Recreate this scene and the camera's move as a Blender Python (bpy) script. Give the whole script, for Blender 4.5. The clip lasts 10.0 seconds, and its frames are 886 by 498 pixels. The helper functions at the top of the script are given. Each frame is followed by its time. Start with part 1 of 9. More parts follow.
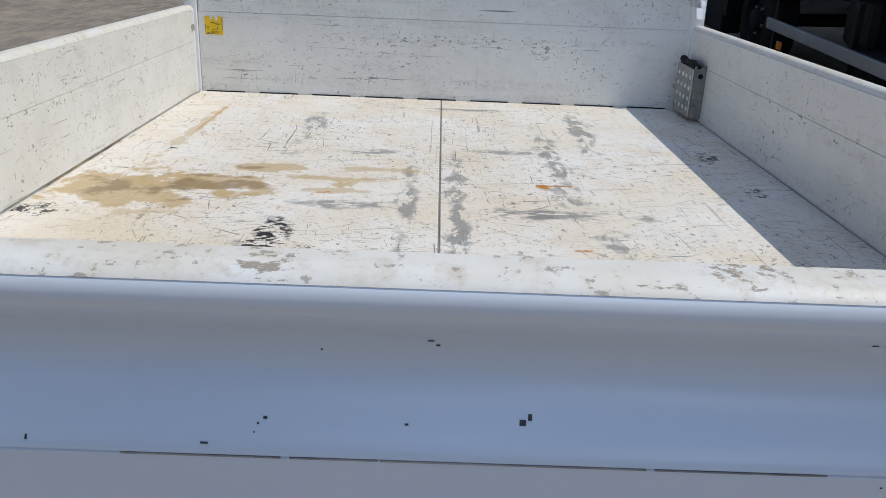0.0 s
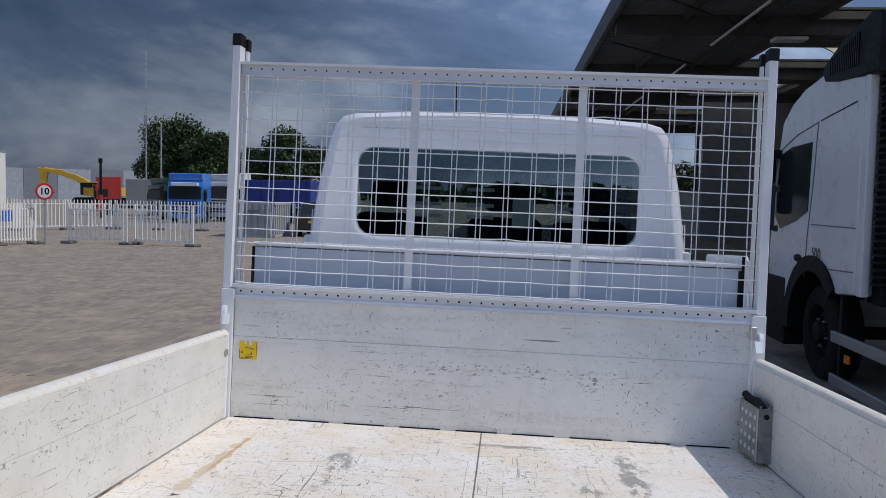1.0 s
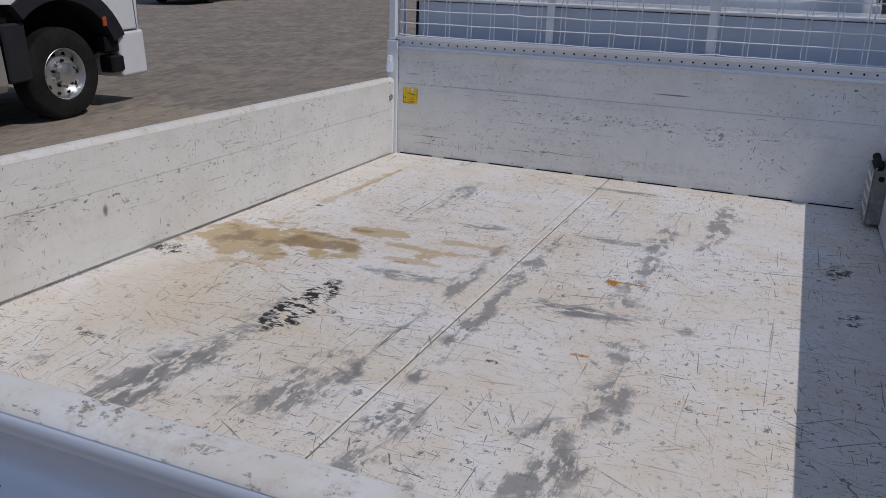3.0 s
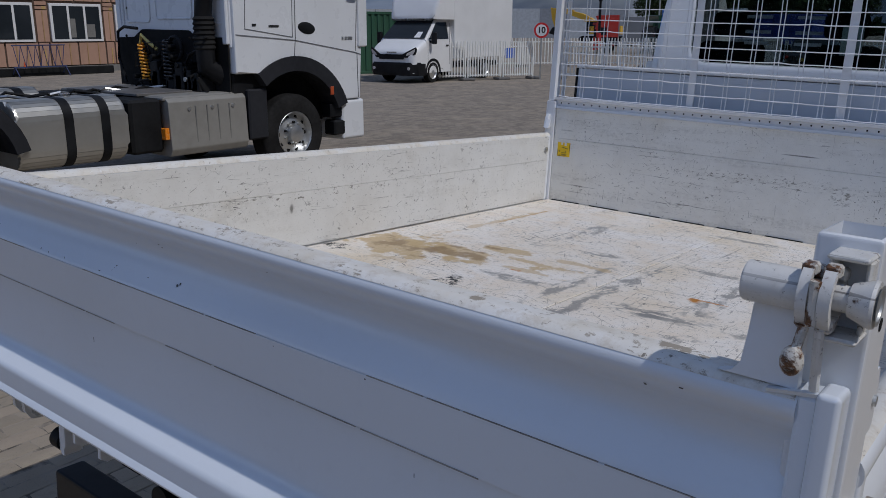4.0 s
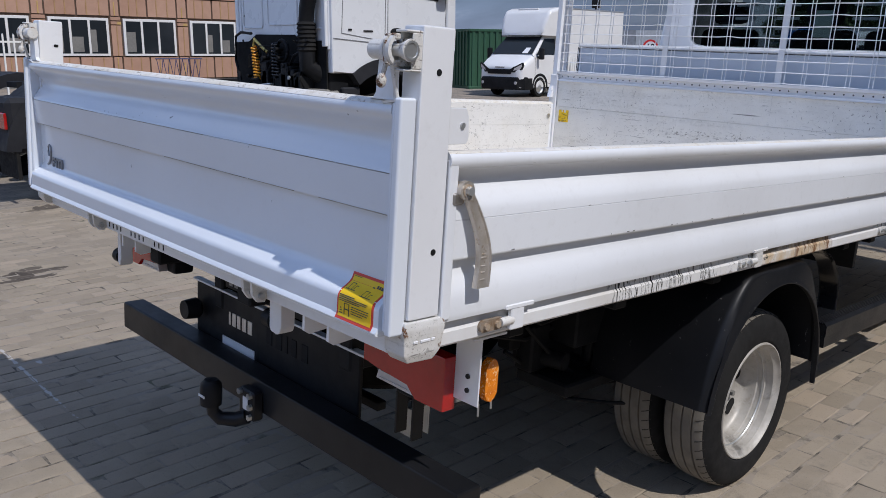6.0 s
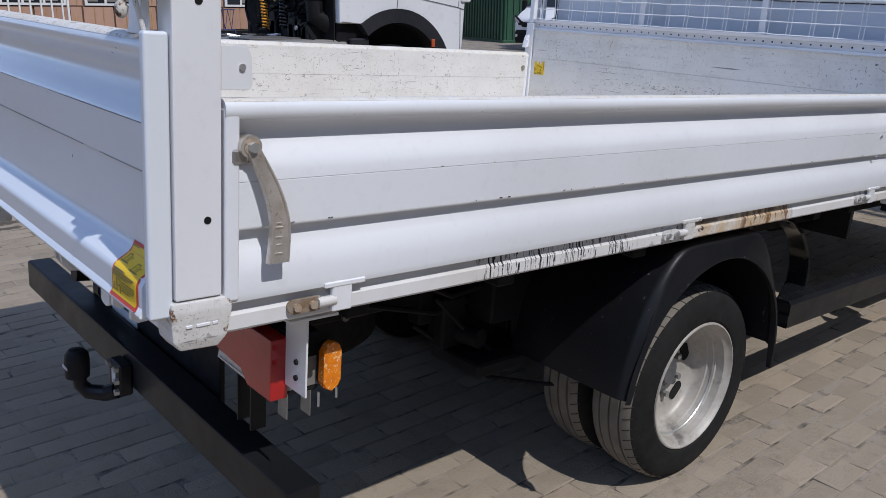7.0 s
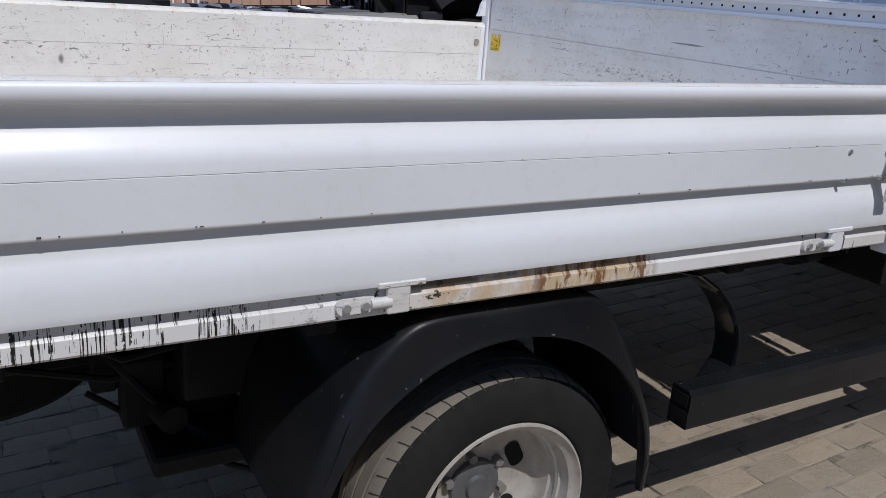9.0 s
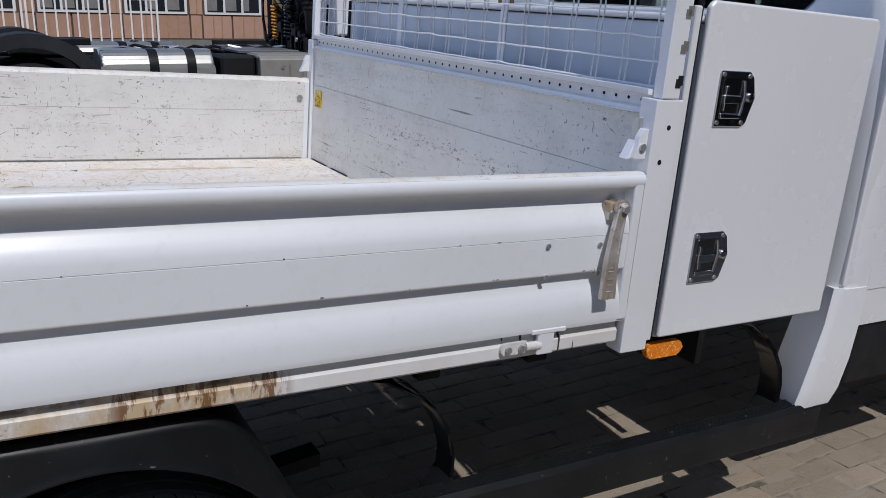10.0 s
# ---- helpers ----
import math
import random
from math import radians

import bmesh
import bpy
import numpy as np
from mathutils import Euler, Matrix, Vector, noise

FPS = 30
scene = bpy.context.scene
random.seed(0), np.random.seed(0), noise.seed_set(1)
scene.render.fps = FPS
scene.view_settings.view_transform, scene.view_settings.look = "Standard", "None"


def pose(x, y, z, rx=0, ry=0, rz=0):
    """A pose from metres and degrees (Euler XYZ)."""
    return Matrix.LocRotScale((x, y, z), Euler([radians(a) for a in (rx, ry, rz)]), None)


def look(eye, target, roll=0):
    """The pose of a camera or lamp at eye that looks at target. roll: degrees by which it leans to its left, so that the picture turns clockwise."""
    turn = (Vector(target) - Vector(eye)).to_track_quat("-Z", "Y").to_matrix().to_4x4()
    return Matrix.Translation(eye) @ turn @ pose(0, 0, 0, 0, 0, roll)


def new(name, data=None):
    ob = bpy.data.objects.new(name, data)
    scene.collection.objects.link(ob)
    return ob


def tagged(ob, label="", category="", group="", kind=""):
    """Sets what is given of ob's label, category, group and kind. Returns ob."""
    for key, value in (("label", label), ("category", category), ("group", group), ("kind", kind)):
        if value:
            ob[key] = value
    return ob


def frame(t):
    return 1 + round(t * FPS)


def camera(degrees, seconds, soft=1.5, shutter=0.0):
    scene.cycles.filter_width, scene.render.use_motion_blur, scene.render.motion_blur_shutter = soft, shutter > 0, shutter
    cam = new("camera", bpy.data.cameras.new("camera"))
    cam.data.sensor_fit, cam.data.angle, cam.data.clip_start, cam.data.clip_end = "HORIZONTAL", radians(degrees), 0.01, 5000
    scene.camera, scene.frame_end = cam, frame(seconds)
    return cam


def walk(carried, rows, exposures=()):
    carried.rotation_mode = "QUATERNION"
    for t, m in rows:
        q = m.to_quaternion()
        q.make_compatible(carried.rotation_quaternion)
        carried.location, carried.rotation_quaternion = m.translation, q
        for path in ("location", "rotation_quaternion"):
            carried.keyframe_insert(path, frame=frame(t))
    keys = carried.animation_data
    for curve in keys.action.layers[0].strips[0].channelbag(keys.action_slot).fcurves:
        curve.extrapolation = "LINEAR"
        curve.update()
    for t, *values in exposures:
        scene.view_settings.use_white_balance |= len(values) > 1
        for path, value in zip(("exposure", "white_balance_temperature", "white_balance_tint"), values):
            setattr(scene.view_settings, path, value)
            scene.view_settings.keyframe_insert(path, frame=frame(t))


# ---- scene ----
cam = camera(56.4, 10.0, 0.4)
# the truck stands a little nose-down on the yard: its own axes, then the level world
TRUCK = pose(0, 0, 0, -3.148, 1.26, 0) @ Matrix.Translation((0, 0, 0.1835))
PATH = [
    (0, (0.035, -0.045, 1.615), (0.06, 1.828, 0.913), 2.4),
    (0.5, (0.052, 0.082, 1.722), (-0.062, 2.043, 1.345), 2.5),
    (1, (0.112, 0.226, 1.726), (-0.04, 2.22, 1.703), 2.65),
    (1.5, (0.17, 0.275, 1.725), (0.04, 2.271, 1.741), 2.9),
    (2, (0.3, 0.212, 1.742), (0.173, 2.175, 1.382), 3.0),
    (2.5, (0.483, 0.103, 1.759), (0.108, 1.969, 1.144), 1.9),
    (2.7, (0.586, 0.069, 1.776), (0.06, 1.889, 1.135), 1.9),
    (4, (1.244, -0.329, 1.7), (0.066, 1.22, 1.239), 3.2),
    (4.5, (1.539, -0.456, 1.568), (0.252, 1.027, 1.189), 3.8),
    (5, (1.807, -0.574, 1.531), (0.432, 0.836, 1.183), 3.6),
    (5.5, (2.057, -0.728, 1.523), (0.655, 0.655, 1.178), 3.6),
    (6, (2.311, -0.611, 1.486), (0.914, 0.754, 1.058), 3.7),
    (6.2, (2.401, -0.529, 1.476), (1.006, 0.833, 1.03), 3.8),
    (7.3, (2.406, 0.123, 1.459), (0.93, 1.344, 0.885), 4.3),
    (7.5, (2.401, 0.266, 1.437), (0.888, 1.436, 0.852), 4.4),
    (8, (2.407, 0.668, 1.426), (0.799, 1.698, 0.832), 4.4),
    (8.5, (2.356, 1.029, 1.425), (0.721, 2.012, 0.825), 4.3),
    (9, (2.358, 1.364, 1.48), (0.72, 2.337, 0.87), 4.4),
    (9.5, (2.452, 1.76, 1.564), (0.793, 2.711, 0.977), 4.4),
    (10, (2.499, 2.123, 1.626), (0.853, 3.124, 1.088), 4.8),
]
# the clip's own exposure drops when the camera looks down on the sunlit floor
EXPOSURES = [(t, stops - 0.35, kelvin, tint) for t, stops, kelvin, tint in ((0.0, -0.48, 6650, 7), (0.5, -1.06, 6600, 12), (1.0, -0.54, 6450, 12), (1.5, -0.34, 6400, 12), (2.0, -0.62, 6450, 13), (2.5, -0.99, 6450, 14), (4.0, -1.13, 6200, 12), (4.5, -0.73, 6150, 11), (5.5, -0.36, 6300, 12), (6.0, -0.34, 6300, 13), (7.5, -0.46, 6150, 13), (8.5, -0.45, 6200, 13), (10.0, -0.62, 6250, 13))]
walk(cam, [(t, TRUCK @ look(eye, target, roll)) for t, eye, target, roll in PATH], EXPOSURES)

# ---- light: high sun off the right flank, blue sky with heavy cloud ----
SUN_TO = Vector((0.755, 0.0, 1.0)).normalized()
sun = new("sun", bpy.data.lights.new("sun", "SUN"))
sun.data.energy, sun.data.angle, sun.data.color = 4.95, radians(0.53), (1.0, 0.97, 0.93)
sun.matrix_world = look((0, 0, 30), Vector((0, 0, 30)) - SUN_TO)

world = bpy.data.worlds.new("world")
scene.world = world
world.use_nodes = True
wn, wl = world.node_tree.nodes, world.node_tree.links
sky = wn.new("ShaderNodeTexSky")
sky.sky_type, sky.sun_disc = "NISHITA", False
sky.sun_elevation = math.asin(SUN_TO.z)
sky.sun_rotation = math.atan2(SUN_TO.x, SUN_TO.y)
sky.air_density, sky.dust_density, sky.ozone_density = 1.2, 1.0, 2.0
back = wn["Background"]
back.inputs["Strength"].default_value = 0.11
co = wn.new("ShaderNodeTexCoord")
mp = wn.new("ShaderNodeMapping")
mp.inputs["Scale"].default_value = (1.0, 1.0, 2.3)
wl.new(co.outputs["Generated"], mp.inputs["Vector"])
cloud = wn.new("ShaderNodeTexNoise")
cloud.inputs["Scale"].default_value, cloud.inputs["Detail"].default_value = 2.6, 9.0
cloud.inputs["Roughness"].default_value, cloud.inputs["Distortion"].default_value = 0.57, 0.30
wl.new(mp.outputs["Vector"], cloud.inputs["Vector"])
tone = wn.new("ShaderNodeValToRGB")
tone.color_ramp.elements[0].position, tone.color_ramp.elements[0].color = 0.40, (0.36, 0.64, 1.36, 1)
tone.color_ramp.elements[1].position, tone.color_ramp.elements[1].color = 0.71, (4.6, 5.0, 5.8, 1)
e = tone.color_ramp.elements.new(0.50)
e.color = (0.88, 1.27, 2.22, 1)
wl.new(cloud.outputs["Fac"], tone.inputs["Fac"])
cover = wn.new("ShaderNodeMix")
cover.data_type = "RGBA"
cover.inputs["Factor"].default_value = 0.84
wl.new(sky.outputs["Color"], cover.inputs["A"])
wl.new(tone.outputs["Color"], cover.inputs["B"])
# the cloud thins behind the walk and towards the sun, where the sky is bright
axes = wn.new("ShaderNodeSeparateXYZ")
wl.new(co.outputs["Generated"], axes.inputs[0])
open_sky = wn.new("ShaderNodeMath")
open_sky.operation = "MULTIPLY_ADD"
open_sky.inputs[1].default_value = -2.0
wl.new(axes.outputs["Y"], open_sky.inputs[0])
west = wn.new("ShaderNodeMath")
west.operation = "MULTIPLY"
west.inputs[1].default_value = -1.6
wl.new(axes.outputs["X"], west.inputs[0])
wl.new(west.outputs[0], open_sky.inputs[2])
thin = wn.new("ShaderNodeMapRange")
thin.interpolation_type = "SMOOTHSTEP"
for key, v in (("From Min", -0.7), ("From Max", 2.1), ("To Min", 1.25), ("To Max", 3.4)):
    thin.inputs[key].default_value = v
wl.new(open_sky.outputs[0], thin.inputs["Value"])
bright = wn.new("ShaderNodeMix")
bright.data_type, bright.blend_type = "RGBA", "MULTIPLY"
bright.inputs["Factor"].default_value = 1.0
wl.new(cover.outputs["Result"], bright.inputs["A"])
side_glow = wn.new("ShaderNodeMapRange")
side_glow.interpolation_type = "SMOOTHSTEP"
for key, v in (("From Min", -0.38), ("From Max", 0.18), ("To Min", 0.77), ("To Max", 1.9)):
    side_glow.inputs[key].default_value = v
wl.new(axes.outputs["X"], side_glow.inputs["Value"])
both_glow = wn.new("ShaderNodeMath")
both_glow.operation = "MULTIPLY"
wl.new(thin.outputs["Result"], both_glow.inputs[0])
wl.new(side_glow.outputs["Result"], both_glow.inputs[1])
# darker cloud low on the canopy's side
bank = wn.new("ShaderNodeMapRange")
bank.interpolation_type = "SMOOTHSTEP"
for key, v in (("From Min", 0.30), ("From Max", 0.75), ("To Min", 1.0), ("To Max", 0.55)):
    bank.inputs[key].default_value = v
wl.new(axes.outputs["X"], bank.inputs["Value"])
banked = wn.new("ShaderNodeMath")
banked.operation = "MULTIPLY"
wl.new(both_glow.outputs[0], banked.inputs[0])
wl.new(bank.outputs["Result"], banked.inputs[1])
# behind the walk and under the sun the light comes from high up, with a duller horizon
aside = wn.new("ShaderNodeMath")
aside.operation = "MULTIPLY_ADD"
aside.inputs[1].default_value = 0.9
wl.new(axes.outputs["X"], aside.inputs[0])
away = wn.new("ShaderNodeMath")
away.operation = "MULTIPLY"
away.inputs[1].default_value = -1.0
wl.new(axes.outputs["Y"], away.inputs[0])
wl.new(away.outputs[0], aside.inputs[2])
behind = wn.new("ShaderNodeMapRange")
behind.interpolation_type = "SMOOTHSTEP"
for key, v in (("From Min", 0.1), ("From Max", 0.8), ("To Min", 0.0), ("To Max", 1.0)):
    behind.inputs[key].default_value = v
wl.new(aside.outputs[0], behind.inputs["Value"])
height = wn.new("ShaderNodeMapRange")
for key, v in (("From Min", 0.12), ("From Max", 0.52), ("To Min", -0.86), ("To Max", 0.34)):
    height.inputs[key].default_value = v
wl.new(axes.outputs["Z"], height.inputs["Value"])
lift = wn.new("ShaderNodeMath")
lift.operation = "MULTIPLY_ADD"
lift.inputs[2].default_value = 1.0
wl.new(behind.outputs["Result"], lift.inputs[0])
wl.new(height.outputs["Result"], lift.inputs[1])
risen = wn.new("ShaderNodeMath")
risen.operation = "MULTIPLY"
wl.new(banked.outputs[0], risen.inputs[0])
wl.new(lift.outputs[0], risen.inputs[1])
# pale haze low over the cabins
haze = wn.new("ShaderNodeMapRange")
haze.interpolation_type = "SMOOTHSTEP"
for key, v in (("From Min", 0.0), ("From Max", 0.30), ("To Min", 1.0), ("To Max", 0.0)):
    haze.inputs[key].default_value = v
wl.new(axes.outputs["Z"], haze.inputs["Value"])
west_haze = wn.new("ShaderNodeMapRange")
west_haze.interpolation_type = "SMOOTHSTEP"
for key, v in (("From Min", -0.50), ("From Max", -0.66), ("To Min", 0.0), ("To Max", 1.0)):
    west_haze.inputs[key].default_value = v
wl.new(axes.outputs["X"], west_haze.inputs["Value"])
hazed = wn.new("ShaderNodeMath")
hazed.operation = "MULTIPLY_ADD"
hazed.inputs[2].default_value = 1.0
wl.new(west_haze.outputs["Result"], hazed.inputs[0])
wl.new(haze.outputs["Result"], hazed.inputs[1])
low_sky = wn.new("ShaderNodeMath")
low_sky.operation = "MULTIPLY"
wl.new(risen.outputs[0], low_sky.inputs[0])
wl.new(hazed.outputs[0], low_sky.inputs[1])
wl.new(low_sky.outputs[0], bright.inputs["B"])
clear = wn.new("ShaderNodeMix")
clear.data_type, clear.blend_type = "RGBA", "MULTIPLY"
clear.inputs["B"].default_value = (0.95, 1.0, 1.065, 1)
clear.inputs["Factor"].default_value = 1.0
wl.new(bright.outputs["Result"], clear.inputs["A"])
wl.new(clear.outputs["Result"], back.inputs["Color"])


# ---- mesh helpers ----
def fair_normals(bm, limit):
    """Corner normals weighted by area, so that wide flats stay flat beside small rounded edges."""
    bm.normal_update()
    area = {f: f.calc_area() ** 2 for f in bm.faces}
    cosl = math.cos(limit)
    out = []
    for f in bm.faces:
        for v in f.verts:
            n = Vector((0, 0, 0))
            for g in v.link_faces:
                if g.normal.dot(f.normal) > cosl:
                    n += g.normal * area[g]
            out.append(n.normalized() if n.length > 1e-20 else f.normal.copy())
    return out


def part(name, bm, material, parent=None, label="", smooth=35):
    """One bmesh as one mesh object, under a thing or a part."""
    me = bpy.data.meshes.new(name)
    bmesh.ops.recalc_face_normals(bm, faces=bm.faces)
    for f in bm.faces:
        f.smooth = True
    fair = fair_normals(bm, radians(smooth)) if len(bm.faces) < 700 else None
    bm.to_mesh(me)
    bm.free()
    me.set_sharp_from_angle(angle=radians(smooth))
    if fair:
        me.normals_split_custom_set(fair)
    me.materials.append(material)
    ob = new(name, me)
    if parent is not None:
        ob.parent = parent
    if label:
        tagged(ob, label)
    return ob


def thing(name, m, label, category, group="", kind=""):
    """An empty at the base of a thing, for its parts."""
    ob = new(name)
    ob.matrix_world = m
    ob.empty_display_size = 0.2
    return tagged(ob, label, category, group, kind)


def add_box(bm, x0, x1, y0, y1, z0, z1, bevel=0.0, m=None, seg=1):
    vs = [bm.verts.new((x, y, z)) for x in (x0, x1) for y in (y0, y1) for z in (z0, z1)]
    q = [(0, 1, 3, 2), (4, 6, 7, 5), (0, 4, 5, 1), (2, 3, 7, 6), (0, 2, 6, 4), (1, 5, 7, 3)]
    fs = [bm.faces.new([vs[i] for i in f]) for f in q]
    if bevel:
        es = list({e for f in fs for e in f.edges})
        r = bmesh.ops.bevel(bm, geom=es, offset=bevel, segments=seg, affect="EDGES", profile=0.5)
        vs = list({v for f in r["faces"] for v in f.verts} | {v for v in vs if v.is_valid})
    if m is not None:
        bmesh.ops.transform(bm, matrix=m, verts=vs)
    return vs


def box(*a, **k):
    bm = bmesh.new()
    add_box(bm, *a, **k)
    return bm


def add_cyl(bm, p, q, r, r2=None, n=20, caps=True):
    """A round bar from p to q."""
    p, q = Vector(p), Vector(q)
    d = q - p
    m = Matrix.Translation((p + q) / 2) @ d.to_track_quat("Z", "Y").to_matrix().to_4x4()
    bmesh.ops.create_cone(bm, cap_ends=caps, cap_tris=False, segments=n, radius1=r, radius2=r if r2 is None else r2, depth=d.length, matrix=m)


def cyl(*a, **k):
    bm = bmesh.new()
    add_cyl(bm, *a, **k)
    return bm


def add_prism(bm, pts, to3, a0, a1):
    """A closed outline extruded between a0 and a1; to3 turns (u, v, a) into a place."""
    lo = [bm.verts.new(to3(u, v, a0)) for u, v in pts]
    hi = [bm.verts.new(to3(u, v, a1)) for u, v in pts]
    n = len(pts)
    for i in range(n):
        bm.faces.new((lo[i], lo[(i + 1) % n], hi[(i + 1) % n], hi[i]))
    bm.faces.new(lo)
    bm.faces.new(list(reversed(hi)))


def prism(pts, to3, a0, a1, bevel=0.0):
    bm = bmesh.new()
    add_prism(bm, pts, to3, a0, a1)
    if bevel:
        bmesh.ops.bevel(bm, geom=list(bm.edges), offset=bevel, segments=2, affect="EDGES", profile=0.5)
    return bm


def rolled(run, to3, a0, a1, off=0.0007):
    """A thin worn skin that follows a run of (depth, height), a little proud of it."""
    out = []
    for i, (d, z) in enumerate(run):
        (da, za), (db, zb) = run[max(i - 1, 0)], run[min(i + 1, len(run) - 1)]
        n = Vector((-(zb - za), db - da)).normalized() * off
        out.append((d + n.x, z + n.y))
    return prism(out + [(d, z) for d, z in reversed(run)], to3, a0, a1)


def yz(u, v, a):
    return (a, u, v)


def xz(u, v, a):
    return (u, a, v)


def xy(u, v, a):
    return (u, v, a)


def add_tube(bm, pts, r, n=10, closed=False):
    """A round tube along a run of points."""
    pts = [Vector(p) for p in pts]
    rings = []
    up = Vector((0.13, 0.21, 0.97))
    for i, p in enumerate(pts):
        if closed:
            d = pts[(i + 1) % len(pts)] - pts[i - 1]
        else:
            d = pts[min(i + 1, len(pts) - 1)] - pts[max(i - 1, 0)]
        d.normalize()
        s = d.cross(up)
        if s.length < 0.05:
            s = d.cross(Vector((1, 0, 0)))
        s.normalize()
        t = s.cross(d)
        rad = r[i] if isinstance(r, (list, tuple)) else r
        rings.append([bm.verts.new(p + rad * (math.cos(2 * math.pi * k / n) * s + math.sin(2 * math.pi * k / n) * t)) for k in range(n)])
    for i in range(len(rings) - (0 if closed else 1)):
        a, b = rings[i], rings[(i + 1) % len(rings)]
        for k in range(n):
            bm.faces.new((a[k], a[(k + 1) % n], b[(k + 1) % n], b[k]))
    if not closed:
        bm.faces.new(list(reversed(rings[0])))
        bm.faces.new(rings[-1])


def tube(*a, **k):
    bm = bmesh.new()
    add_tube(bm, *a, **k)
    return bm


def add_lathe(bm, prof, m, n=40):
    """A profile of (along, radius) spun round the x axis, then placed by m."""
    rings = []
    for a, r in prof:
        rings.append([bm.verts.new(m @ Vector((a, r * math.cos(2 * math.pi * k / n), r * math.sin(2 * math.pi * k / n)))) for k in range(n)])
    for a, b in zip(rings, rings[1:]):
        for k in range(n):
            bm.faces.new((a[k], a[(k + 1) % n], b[(k + 1) % n], b[k]))


def lathe(prof, m, n=40):
    bm = bmesh.new()
    add_lathe(bm, prof, m, n)
    return bm


def add_loft(bm, loops, cap=True):
    """Closed loops of the same length joined into a skin."""
    rs = [[bm.verts.new(p) for p in lp] for lp in loops]
    n = len(rs[0])
    for a, b in zip(rs, rs[1:]):
        for k in range(n):
            bm.faces.new((a[k], a[(k + 1) % n], b[(k + 1) % n], b[k]))
    if cap:
        bm.faces.new(list(reversed(rs[0])))
        bm.faces.new(rs[-1])


def round_rect(w, h, r, n=5, cx=0.0, cy=0.0):
    """The outline of a rectangle with rounded corners."""
    out = []
    for sx, sy, a0 in ((1, 1, 0), (-1, 1, 90), (-1, -1, 180), (1, -1, 270)):
        for k in range(n + 1):
            a = radians(a0 + 90 * k / n)
            out.append((cx + sx * (w / 2 - r) + r * math.cos(a), cy + sy * (h / 2 - r) + r * math.sin(a)))
    return out


def arc(cx, cy, r, a0, a1, n):
    return [(cx + r * math.cos(radians(a0 + (a1 - a0) * k / n)), cy + r * math.sin(radians(a0 + (a1 - a0) * k / n))) for k in range(n + 1)]


